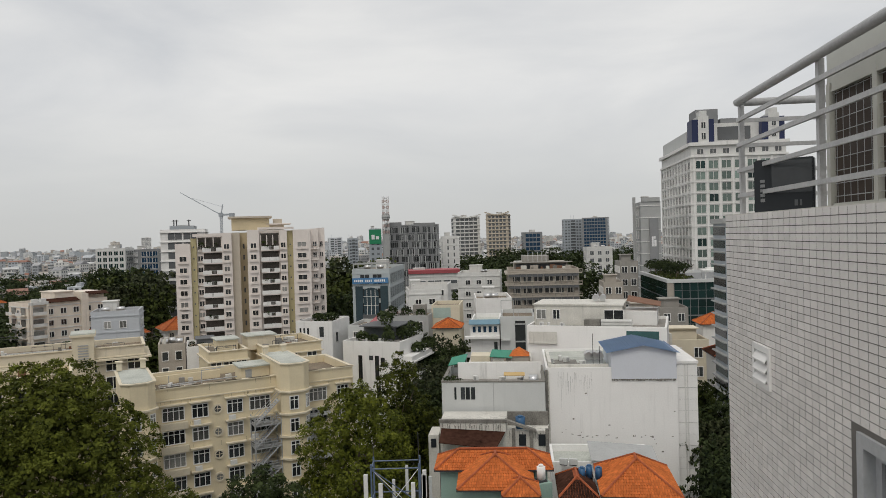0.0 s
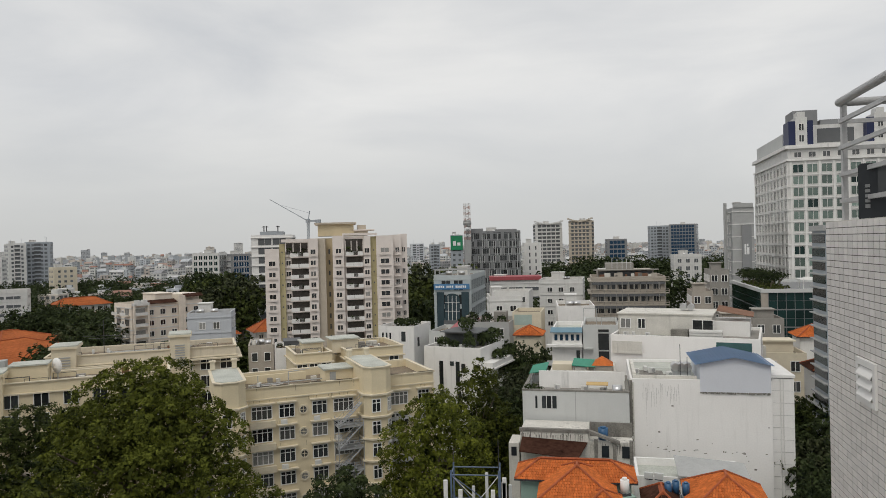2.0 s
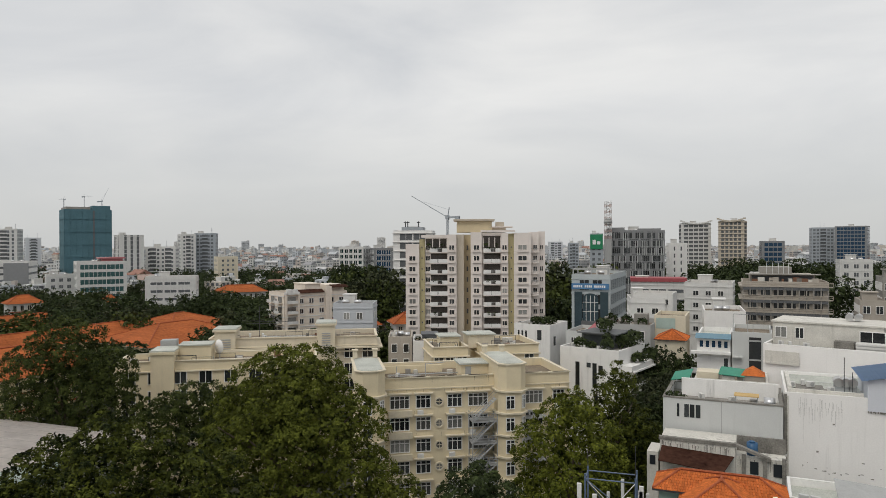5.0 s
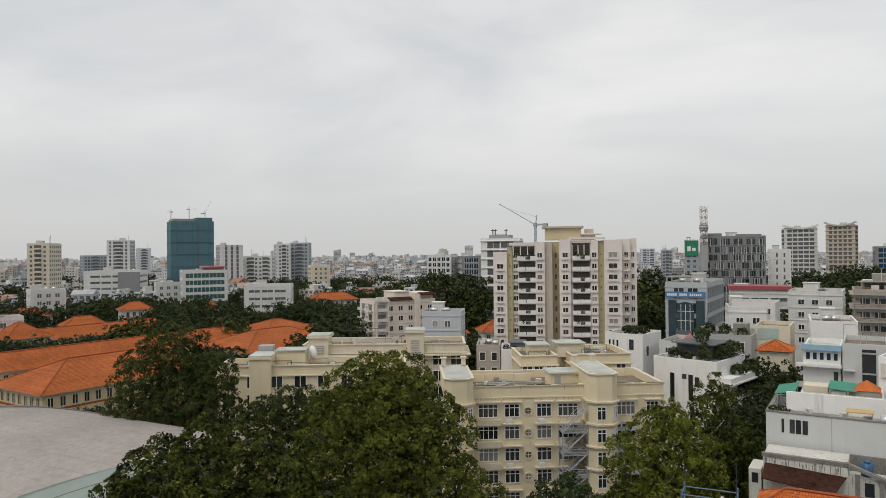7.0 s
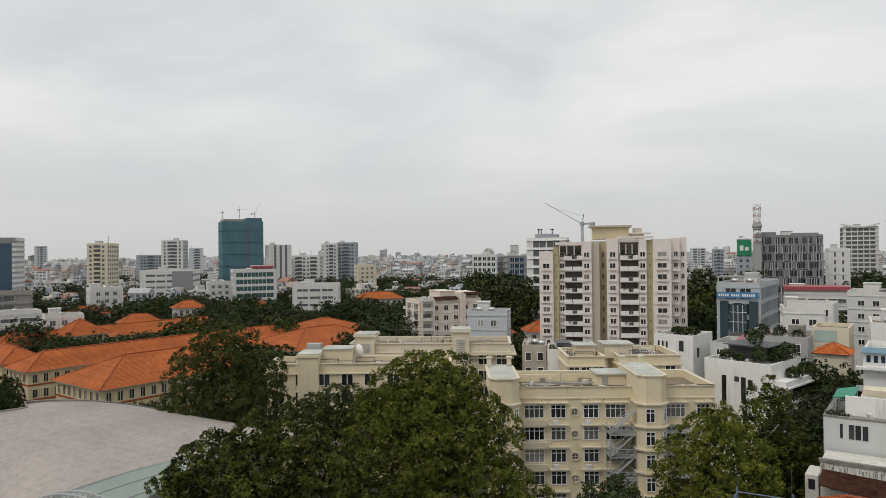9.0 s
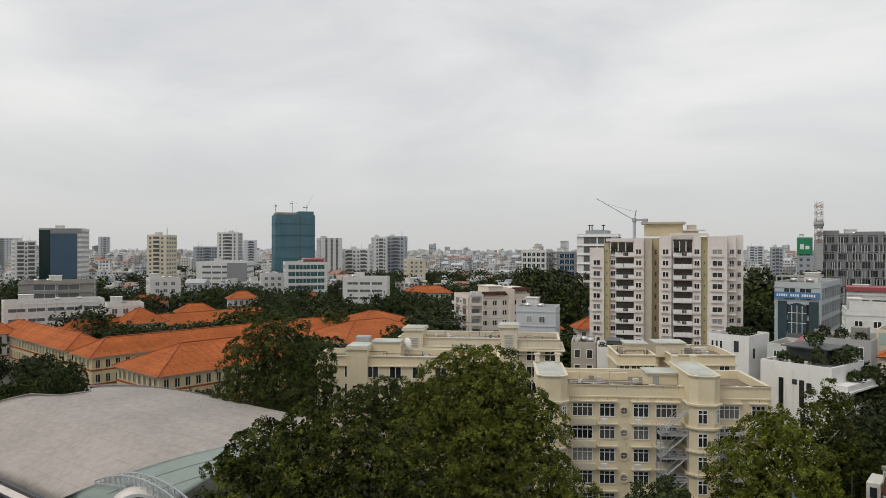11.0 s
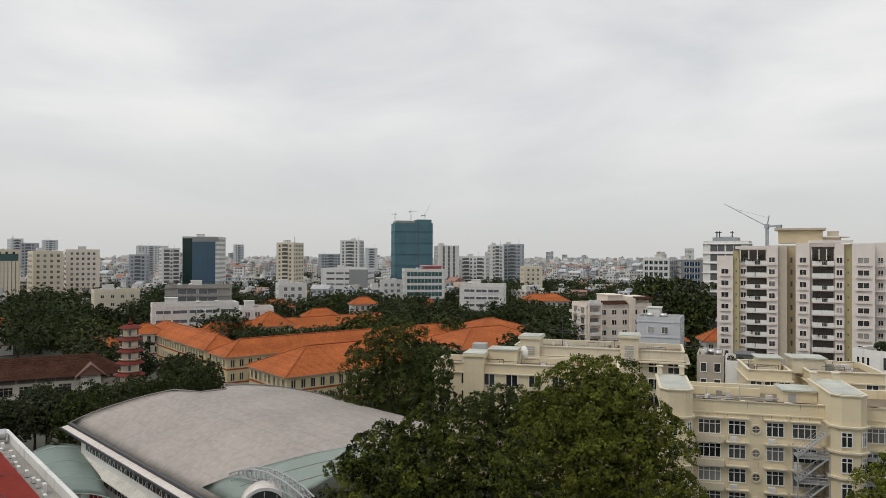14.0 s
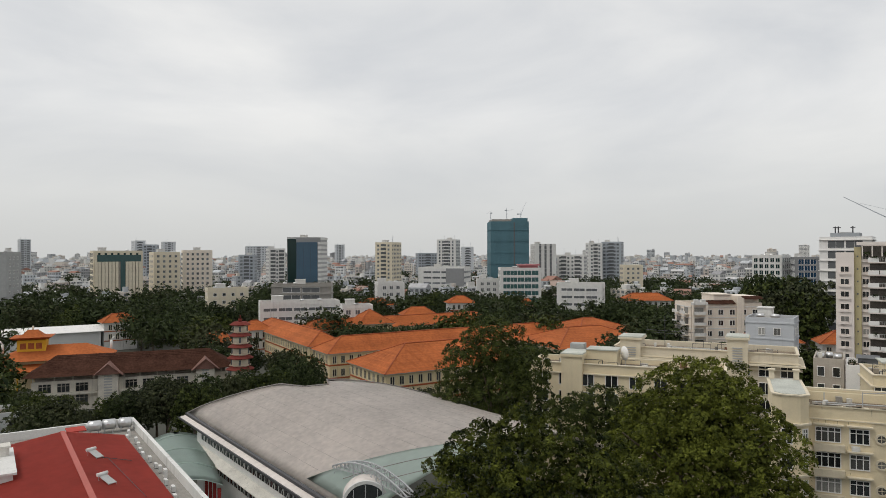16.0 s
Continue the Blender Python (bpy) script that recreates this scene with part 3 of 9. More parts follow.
def hip_planes(w, d, z, rise, y_off=0.0):
    """The four slopes of a hipped roof: eave start, eave direction, up-slope direction, eave length, slope length, taper left, taper right."""
    h = min(w, d) / 2
    sl = math.hypot(h, rise)
    up = h / sl
    out = []
    for s, dr, inn, ln in (((0, 0), (1, 0), (0, 1), w), ((w, 0), (0, 1), (-1, 0), d), ((w, d), (-1, 0), (0, -1), w), ((0, d), (0, -1), (1, 0), d)):
        out.append((Vector((s[0], s[1], z)), Vector((dr[0], dr[1], 0)), Vector((inn[0] * up, inn[1] * up, rise / sl)), ln, sl, h))
    return out


def tile_courses(w, d, z, rise, course, tile, rng_, sides=(0, 1, 3)):
    """Single curved clay tiles in overlapping courses. Gives vertex and face lists, a tile at a time."""
    for k, (s, dr, upv, ln, sl, h) in enumerate(hip_planes(w, d, z, rise)):
        if k not in sides:
            continue
        nrm = dr.cross(upv).normalized()
        n = int(sl / course)
        for j in range(n):
            q = j * course
            a, b = h * q / sl + 0.05, ln - h * q / sl - 0.05
            m = max(1, int((b - a) / tile))
            step = (b - a) / m
            for i in range(m):
                lift = 0.035 + rng_.uniform(0, 0.015)
                p0 = s + dr * (a + i * step + 0.01) + upv * (q - 0.04)
                p1 = s + dr * (a + (i + 1) * step - 0.01) + upv * (q - 0.04)
                mid = (p0 + p1) / 2 + nrm * (lift + 0.05)
                t0, t1 = p0 + upv * (course + 0.02), p1 + upv * (course + 0.02)
                tm = (t0 + t1) / 2 + nrm * 0.055
                yield [p0 + nrm * lift, mid, p1 + nrm * lift, t1 + nrm * 0.012, tm, t0 + nrm * 0.012, p0, p1]


def tile_roof(parent, w, d, z, rise, course=0.30, tile=0.22, material="orange"):
    rng_ = random.Random(int(w * 100))
    vs, fs = [], []
    for pts in tile_courses(w, d, z, rise, course, tile, rng_):
        k = len(vs)
        vs.extend(pts)
        fs += [(k, k + 1, k + 4, k + 5), (k + 1, k + 2, k + 3, k + 4), (k + 6, k + 7, k + 2, k + 1, k)]
    me = bpy.data.meshes.new("roof_tiles")
    me.from_pydata([tuple(v) for v in vs], [], fs)
    me.update()
    me.materials.append(M[material])
    part("roof_tiles", me, None, parent, kind="stuff")
    h = min(w, d) / 2
    r = [(h, d / 2), (w - h, d / 2)] if w >= d else [(w / 2, h), (w / 2, d - h)]
    lines = [((0, 0), r[0]), ((w, 0), r[1] if w >= d else r[0]), ((w, d), r[1]), ((0, d), r[0] if w >= d else r[1])]
    for a, b in lines:
        part("ridge_cap", tubes([((*a, z + 0.06), (*b, z + rise + 0.08), 0.11)], 6), M["hiptile"], parent)
    if abs(w - d) > 0.3:
        part("ridge_cap", tubes([((*r[0], z + rise + 0.08), (*r[1], z + rise + 0.08), 0.12)], 6), M["hiptile"], parent)


PANEL_MESH = mesh_of(boxes((0.02, 2.38, 0.0, 0.098, 0.03, 1.40)), "panel", M["plainwhite"])
GLASS_A = mesh_of(boxes((0.05, 1.75, -0.08, 0, 0.05, 1.85)), "pane", M["greenglass"])
GLASS_B = mesh_of(boxes((-0.08, 0, 0.05, 2.0, 0.05, 1.85)), "pane", M["greenglass"])


# ---- towers and blocks of the middle distance and beyond ----
# style: wall, glass, storey, window spacing, window width, window height, pattern
STYLE = {
    "net": ("net", "darkmetal", 4.0, 7.0, 0, 0, "net"),
    "blueglass": ("grey", "blueglass", 3.6, 5, 4, 2, "blue"),
    "column": ("cream", "greenglass", 3.4, 3.4, 1.2, 2.6, "column"),
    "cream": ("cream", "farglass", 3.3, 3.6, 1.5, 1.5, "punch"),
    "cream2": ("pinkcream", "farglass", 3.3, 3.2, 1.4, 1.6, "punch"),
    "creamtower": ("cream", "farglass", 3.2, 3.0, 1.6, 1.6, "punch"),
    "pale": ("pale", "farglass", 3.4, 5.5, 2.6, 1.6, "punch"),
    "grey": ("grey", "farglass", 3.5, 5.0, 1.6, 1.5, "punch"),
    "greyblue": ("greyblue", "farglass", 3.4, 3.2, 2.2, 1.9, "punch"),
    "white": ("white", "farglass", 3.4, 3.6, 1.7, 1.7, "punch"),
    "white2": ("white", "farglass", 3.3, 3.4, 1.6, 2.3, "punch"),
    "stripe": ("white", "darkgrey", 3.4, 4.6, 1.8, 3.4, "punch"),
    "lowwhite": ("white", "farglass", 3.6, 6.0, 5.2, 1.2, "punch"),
    "pink": ("pinkcream", "glass", 3.3, 3.6, 1.5, 1.5, "punch"),
    "bluegrey": ("bluegrey", "paleglass", 3.6, 3.2, 1.3, 1.5, "punch"),
    "greenwin": ("white", "greenglass", 3.5, 3.0, 2.0, 2.2, "punch"),
    "darkglass": ("midgrey", "blueglass", 3.6, 3.0, 2.6, 2.7, "punch"),
    "bluedark": ("midgrey", "blueglass", 3.6, 3.0, 2.6, 2.8, "punch"),
    "band": ("plainwhite", "darkgrey", 3.9, 6.0, 5.4, 2.7, "punch"),
    "teal": ("white", "tealglass", 3.8, 4.0, 3.8, 2.4, "punch"),
    "yellowlow": ("cream", "glass", 3.6, 4.2, 1.4, 1.4, "punch"),
    "deck": ("concrete", "darkgrey", 3.6, 9.0, 8.0, 2.2, "punch"),
    "checker": ("midgrey", "glass", 3.5, 2.6, 1.9, 3.0, "checker"),
    "sign": ("greyblue", "farglass", 3.4, 3.6, 1.6, 1.6, "punch"),
    "slit": ("plainwhite", "darkgrey", 3.5, 3.2, 0.7, 2.0, "punch"),
    "crown": ("white", "darkgrey", 3.4, 4.0, 3.3, 2.1, "crown"),
    "crown2": ("apttan", "darkgrey", 3.2, 3.2, 2.1, 1.9, "crown"),
    "gridgrey": ("grey", "farglass", 3.6, 5.2, 2.2, 2.2, "punch"),
    "bank": ("bankwall", "glass", 3.8, 3.4, 2.4, 2.6, "bank"),
    "whitewin": ("white", "glass", 3.5, 3.4, 1.4, 1.3, "punch"),
    "tier": ("brown", "glass", 3.2, 2.9, 2.1, 1.7, "tier"),
    "plainwhite": ("plainwhite", "glass", 3.5, 6.0, 1.2, 1.2, "bare"),
}
FOOTPRINTS = []


def roof_clutter(parent, w, d, z, seed, tanks=True):
    """Stair head, parapet boxes and steel water tanks on a flat roof."""
    rng = random.Random(seed)
    sw, sd = min(4.5, w * 0.3), min(4.0, d * 0.4)
    sx = rng.uniform(0.1, 0.6) * (w - sw)
    part("stair_head", boxes((sx, sx + sw, d * 0.45, d * 0.45 + sd, z, z + 2.6), (sx - 0.2, sx + sw + 0.2, d * 0.45 - 0.2, d * 0.45 + sd + 0.2, z + 2.6, z + 2.8)), M["white"], parent)
    if tanks:
        for i in range(2):
            tx = rng.uniform(0.1, 0.9) * (w - 2.5) + 0.6
            bm = tubes([((tx, d * 0.3, z + 1.0), (tx + 1.7, d * 0.3, z + 1.0), 0.55)], 10)
            for q in (0.2, 1.5):
                box(bm, tx + q - 0.05, tx + q + 0.05, d * 0.3 - 0.4, d * 0.3 + 0.4, z, z + 0.5)
            part("water_tank", bm, M["steel"], parent, "shiny steel water tank")


def tower(name, label, az0, az1, dist, top, depth, turn, style, category="building"):
    wall, glass, storey, pitch, ww, wh, pattern = STYLE[style]
    azc = (az0 + az1) / 2
    span = 2 * dist * math.tan(radians((az1 - az0) / 2))
    st, ct = math.sin(radians(turn)), math.cos(radians(turn))
    w = max(4.0, (span - depth * abs(st)) / ct)
    x, y = polar(azc, dist)
    a = radians(azc)
    off = depth * st / 2
    x, y = x + math.cos(a) * off, y - math.sin(a) * off
    rz = -azc + turn
    t = thing(name, x, y, 0, rz, label, category)
    ex, ey = math.cos(radians(rz)), math.sin(radians(rz))
    t.location = (x - ex * w / 2, y - ey * w / 2, 0)
    FOOTPRINTS.append((x - ey * depth / 2, y + ex * depth / 2, max(w, depth) * 0.62))
    part("wall", ring_box(0, w, 0, depth, 0, top, 0.9, 0.25), M[wall], t)
    part("roof", boxes((0.3, w - 0.3, 0.3, depth - 0.3, top - 0.9, top - 0.85)), M["roofdeck"], t)
    n, rows = int((w - 0.8) // pitch), int((top - 2.0) // storey)
    nd = int((depth - 0.8) // pitch)
    lowest = max(0, int((EYE - dist * 0.135) // storey))
    spots = []
    for j in range(lowest, rows):
        z = top - 1.2 - (rows - j) * storey + 0.9
        for i in range(n):
            px = w / 2 + (i - (n - 1) / 2) * pitch
            if pattern == "checker":
                px += (0.55 if (i + j) % 2 else -0.35)
            spots.append((px, 0.0, z, 0))
        for i in range(nd):
            py = depth / 2 + (i - (nd - 1) / 2) * pitch
            spots.append((0.0, py, z, -90) if st > 0 else (w, py, z, 90))
    if pattern in ("punch", "checker", "crown", "bank", "tier", "column") and ww:
        if dist < 450 and len(spots) <= 300:
            me = simple_window(ww, wh, wall if pattern != "punch" else "plainwhite", glass)
            for sx, sy, sz, sr in spots:
                put("window", me, t, (sx, sy, sz), sr)
        else:
            bm = bmesh.new()
            for sx, sy, sz, sr in spots:
                if sr == 0:
                    box(bm, sx - ww / 2, sx + ww / 2, -0.1, -0.01, sz, sz + wh)
                else:
                    q = 0.1 if sr > 0 else -0.1
                    box(bm, min(sx, sx + q), max(sx, sx + q), sy - ww / 2, sy + ww / 2, sz, sz + wh)
            part("glazing", bm, M[glass], t, kind="stuff")
    # slab edges between storeys
    if dist < 720 and pattern not in ("net", "blue", "bare"):
        bm = bmesh.new()
        for j in range(lowest, rows + 1):
            z = top - 1.2 - (rows - j) * storey
            out = 0.8 if pattern == "tier" else 0.45 if pattern == "crown" or style in ("band", "deck") else 0.14
            box(bm, -out, w + out, -out, -0.003, z - 0.15, z + 0.12)
            if st > 0:
                box(bm, -out, -0.003, 0, depth, z - 0.15, z + 0.12)
            else:
                box(bm, w + 0.003, w + out, 0, depth, z - 0.15, z + 0.12)
        part("floor_edges", bm, M[wall if style not in ("gridgrey", "pink") else "white"], t, kind="stuff")
    # stacked balconies and thin masts on the taller blocks far off
    if dist >= 480 and style in ("pale", "white", "white2", "greyblue", "creamtower", "grey"):
        rb_ = random.Random(int(abs(az0) * 50))
        bm = bmesh.new()
        for q in ([0.5] if rb_.random() < 0.5 else [0.24, 0.76]):
            bw_ = min(2.6, w * 0.16)
            for j in range(lowest, rows):
                z = top - 1.2 - (rows - j) * storey
                box(bm, w * q - bw_, w * q + bw_, -1.1, -0.18, z, z + 1.15)
            # no real recess: a dark strip on the wall paints the balcony shade
            part("balcony_recess", boxes((w * q - bw_ + 0.1, w * q + bw_ - 0.1, -0.17, -0.105, max(0, EYE - dist * 0.135), top - 1.4)), M["darkgrey"], t)
        part("balcony_stack", bm, M[wall], t, kind="stuff")
        for k in range(2):
            u = rb_.uniform(0.1, 0.9) * w
            part("roof_mast", tubes([((u, depth * 0.4, top - 0.9), (u, depth * 0.4, top + rb_.uniform(3, 6)), 0.12)], 5), M["greyblue"], t)
    if dist < 800 and pattern not in ("net",):
        roof_clutter(t, w, depth, top - 0.85, int(abs(az0) * 100), dist < 500)
    return t, w, depth, top


TOWERS = [
    ("scaffolded_tower", "tall unfinished tower wrapped in blue-green safety netting", -47.50, -43.98, 700, 70.4, 34, 8, "net"),
    ("office_tower", "grey office tower with a large dark blue glass front", -63.91, -60.64, 500, 49.9, 20, -14, "blueglass"),
    ("hotel_block", "cream block with tall columns and dark green glass top", -78.41, -74.72, 450, 40.2, 24, 6, "column"),
    ("apartment_block", "cream apartment block with rows of small windows", -74.32, -72.05, 480, 39.5, 18, 10, "cream"),
    ("apartment_block", "pale pink apartment block with rows of small windows", -72.01, -69.67, 500, 40.7, 18, 4, "cream2"),
    ("high_rise", "distant high-rise painted pale for haze", -82.90, -82.08, 1500, 66.4, 25, 8, "pale"),
    ("office_block", "plain grey office block with a flat roof", -83.94, -82.83, 400, 39.4, 20, -20, "grey"),
    ("high_rise", "distant bluish white high-rise", -75.54, -74.56, 1000, 56.3, 22, 12, "pale"),
    ("high_rise", "distant grey high-rise with ribbed front", -74.76, -73.56, 900, 49.8, 22, -8, "greyblue"),
    ("high_rise", "distant high-rise painted pale for haze", -73.44, -72.38, 1350, 60.9, 30, 5, "pale"),
    ("high_rise", "distant high-rise painted pale for haze", -67.22, -65.16, 1400, 53.3, 30, 5, "pale"),
    ("apartment_block", "grey apartment block with stacked balconies", -67.70, -66.22, 700, 37.3, 18, -10, "greyblue"),
    ("apartment_block", "white apartment block with small dark windows", -65.60, -64.04, 650, 43.0, 18, 10, "white"),
    ("high_rise", "distant high-rise painted pale for haze", -60.09, -59.26, 1500, 57.9, 25, 5, "pale"),
    ("apartment_tower", "cream and tan apartment tower with ribbed corners", -56.75, -54.55, 550, 47.1, 20, -24, "creamtower"),
    ("apartment_tower", "white apartment tower with vertical window strips", -51.63, -49.65, 700, 52.3, 24, -12, "white2"),
    ("high_rise", "distant high-rise block painted pale for haze", -49.65, -48.56, 950, 47.1, 22, 5, "pale"),
    ("office_block", "grey office block with a flat roof", -53.42, -51.54, 850, 38.6, 22, 8, "greyblue"),
    ("office_building", "long white low office building with ribbon windows", -53.19, -48.71, 450, 29.0, 26, -12, "lowwhite"),
    ("apartment_tower", "white tower with dark vertical stripes", -43.88, -41.76, 600, 46.0, 20, 12, "stripe"),
    ("apartment_block", "white block with framed window bays", -41.67, -39.21, 620, 36.6, 20, -10, "white"),
    ("apartment_block", "white block with a grid of dark windows", -39.39, -38.04, 680, 47.9, 18, 10, "white"),
    ("office_tower", "grey office tower with white edges", -38.13, -36.35, 690, 49.0, 20, -8, "greyblue"),
    ("apartment_block", "pale yellow block with wide windows", -36.71, -34.87, 520, 29.3, 14, 12, "cream"),
    ("school_building", "low cream building with long balconies", -41.73, -37.79, 340, 23.5, 12, -8, "lowwhite"),
    ("apartment_block", "pale pink five-storey block with white balconies", -32.57, -26.15, 230, 22.4, 13, 24, "pink"),
    ("apartment_block", "blue-grey rendered block with white windows", -27.37, -23.66, 172, 23.3, 9, -8, "bluegrey"),
    ("apartment_block", "white and green block with many square windows", -26.88, -24.23, 430, 36.4, 14, -20, "greenwin"),
    ("office_block", "dark glass office block", -24.30, -22.38, 425, 35.5, 14, 10, "darkglass"),
    ("white_office_block", "unfinished white office block with open floor slabs", -22.38, -18.81, 300, 43.9, 16, -6, "band"),
    ("office_building", "teal glass building with white bands and a pink roof", -46.60, -42.97, 390, 29.8, 18, 6, "teal"),
    ("cream_hall", "plain white hall with a row of small windows", -56.85, -54.32, 360, 23.0, 14, 8, "white"),
    ("villa_block", "cream villa block with a red tiled roof", -48.39, -46.41, 400, 23.1, 10, 5, "white"),
    ("school_building", "low peach building with a stepped parapet", -70.27, -66.92, 350, 21.5, 12, 8, "yellowlow"),
    ("concrete_building", "long low concrete building with open decks", -65.16, -60.10, 330, 23.8, 16, -6, "deck"),
    ("low_building", "low white building with a row of windows", -66.27, -59.64, 285, 18.8, 12, 6, "lowwhite"),
    ("low_building", "small white building with a terrace", -59.68, -56.95, 270, 18.0, 10, 6, "white"),
    ("dark_office_block", "dark grey block with staggered vertical windows", -5.16, -0.32, 330, 44.0, 22, 7, "checker"),
    ("green_office_block", "block with a large green sign board", -6.15, -5.12, 450, 44.2, 14, 0, "sign"),
    ("white_block", "white block with narrow slit windows", -0.25, 1.35, 360, 38.0, 14, 5, "slit"),
    ("apartment_tower", "grey tower with dark arched balconies and flared top", 0.69, 3.09, 620, 54.9, 22, 6, "crown"),
    ("apartment_tower", "brownish tower with stacked balconies and flared top", 3.61, 5.67, 600, 55.9, 22, -6, "crown2"),
    ("office_block", "dark blue glass office block", 6.47, 8.23, 560, 39.2, 18, 6, "bluedark"),
    ("office_tower", "pale grey glass office tower", 9.82, 11.46, 800, 53.3, 20, 8, "greyblue"),
    ("office_tower", "dark blue-grey glass office tower", 11.46, 13.66, 780, 53.9, 24, -6, "darkglass"),
    ("villa", "white villa with arched upper windows", 11.49, 13.83, 330, 30.9, 10, 10, "white"),
    ("office_block", "grey block with framed panels on its roof edge", 15.50, 17.62, 215, 46.6, 16, 8, "gridgrey"),
    ("bank_building", "grey building with a tall dark arch and blue sign", -7.64, -3.05, 185, 29.8, 28, -10, "bank"),
    ("long_building", "long white building with a red roof edge", -3.03, 1.26, 260, 24.0, 12, 3, "lowwhite"),
    ("white_building", "white building with a hipped upper storey", 1.12, 4.93, 215, 26.4, 16, -4, "whitewin"),
    ("tiered_building", "brown tiered building with deep ledges", 4.99, 11.13, 190, 28.3, 16, 4, "tier"),
    ("narrow_house", "pale rendered town house", -3.35, -0.29, 170, 25.0, 12, 5, "whitewin"),
    ("white_house", "plain white flat-roofed house", 2.29, 5.57, 150, 24.2, 14, 3, "plainwhite"),
    ("high_rise", "distant high-rise block painted pale for haze", -9.55, -8.35, 1000, 40.5, 16, 8, "pale"),
    ("office_block", "grey office block with flat roof", -7.95, -7.05, 750, 38.6, 16, 5, "greyblue"),
]
BUILT = {}
for row in TOWERS:
    BUILT[row[8] + row[0]] = tower(*row)

# the netted tower: floor edges, net folds, core, and three cranes on its roof
t, w, d, top = BUILT["netscaffolded_tower"]
bm = bmesh.new()
for j in range(5):
    z = top - 9 - j * 11.5
    box(bm, -0.5, w + 0.5, -0.5, d + 0.5, z, z + 0.2)
part("catch_platform", bm, M["net"], t)
for i in range(9):
    part("scaffold_pole", boxes((w * i / 8 - 0.15, w * i / 8 + 0.15, -0.3, 0, 0, top - 1)), M["net"], t)
# dark strip painted for the shaded notch between the tower's two parts
part("net_gap", boxes((w * 0.60, w * 0.635, -0.32, -0.01, 0, top - 1)), M["darkgrey"], t)
part("upper_storey", boxes((w * 0.04, w * 0.55, 2, d - 2, top, top + 2.2)), M["concrete"], t)
part("core", boxes((w * 0.6, w * 0.98, 2, d - 2, top, top + 3.5)), M["net"], t)


def tower_crane(x, y, z, height, jib, swing, tilt, label, s):
    c = thing("tower_crane", x, y, z, swing, label, "crane")
    bm = bmesh.new()
    for sx in (-1, 1):
        for sy in (-1, 1):
            tube(bm, (sx * 0.7 * s, sy * 0.7 * s, 0), (sx * 0.7 * s, sy * 0.7 * s, height), 0.22 * s, 5)
    n = max(6, int(height / (2.4 * s)))
    for k in range(n):
        a, b = height * k / n, height * (k + 1) / n
        tube(bm, (-0.7 * s, -0.7 * s, a), (0.7 * s, -0.7 * s, b), 0.12 * s, 4)
        tube(bm, (0.7 * s, 0.7 * s, a), (-0.7 * s, 0.7 * s, b), 0.12 * s, 4)
    part("mast", bm, M["greyblue"], c)
    ct, st = math.cos(radians(tilt)), math.sin(radians(tilt))
    e = (jib * ct, 0, height + jib * st)
    bm = tubes([((0, -0.5 * s, height), (e[0], 0, e[2]), 0.28 * s), ((0, 0.5 * s, height), (e[0], 0, e[2]), 0.28 * s), ((-2 * s, 0, height + 6 * s), (e[0] * 0.7, 0, height + (e[2] - height) * 0.7 + 0.4), 0.1 * s)], 5)
    part("jib", bm, M["greyblue"], c)
    part("counter_jib", boxes((-jib * 0.28, 0, -0.6 * s, 0.6 * s, height - 0.4, height + 0.4), (-jib * 0.28, -jib * 0.18, -0.9 * s, 0.9 * s, height - 2.2 * s, height + 0.5)), M["greyblue"], c)
    part("cab", boxes((-1.2 * s, 1.6 * s, -1.1 * s, 1.1 * s, height - 1.5 * s, height + 1.6 * s)), M["greyblue"], c)
    part("apex", tubes([((0, 0, height), (-1.5 * s, 0, height + 8 * s), 0.4 * s)], 5), M["greyblue"], c)


bpy.context.view_layer.update()
m_net = t.matrix_world.copy()
for fx, h, j, sw, ti in ((0.04, 10, 8, 170, 2), (0.47, 13, 9, 10, 0), (0.85, 9, 14, 60, 65)):
    p = m_net @ Vector((w * fx, d * 0.4, top - 0.85))
    tower_crane(p.x, p.y, p.z, h, j, sw, ti, "small tower crane on the unfinished tower", 0.34)

# blue-fronted office: glass panel, white banded side, dark frame
t, w, d, top = BUILT["blueglassoffice_tower"]
part("glass_front", boxes((w * 0.01, w * 0.27, -0.25, -0.01, 4, top - 1.2)), M["greenglass"], t)
part("crown_band", boxes((w * 0.27 + 0.01, w * 0.99, -0.4, -0.01, top - 3.4, top - 0.4)), M["midgrey"], t)
part("curtain_wall", boxes((w * 0.27 + 0.01, w * 0.90, -0.35, -0.01, 4, top - 3.6)), M["curtainblue"], t)
bm = bmesh.new()
for j in range(16):
    box(bm, w + 0.01, w + 0.35, 0, d, top - 1.9 - j * 3.2, top - 0.2 - j * 3.2)
    box(bm, w * 0.91, w - 0.01, -0.3, -0.01, top - 1.9 - j * 3.2, top - 0.2 - j * 3.2)
part("sun_shades", bm, M["white"], t, kind="stuff")
bm = bmesh.new()
for j in range(9):
    box(bm, w * 0.28 + j * w * 0.62 / 9 - 0.04, w * 0.28 + j * w * 0.62 / 9 + 0.04, -0.42, -0.351, 4, top - 4)
part("mullions", bm, M["darkmetal"], t, kind="stuff")

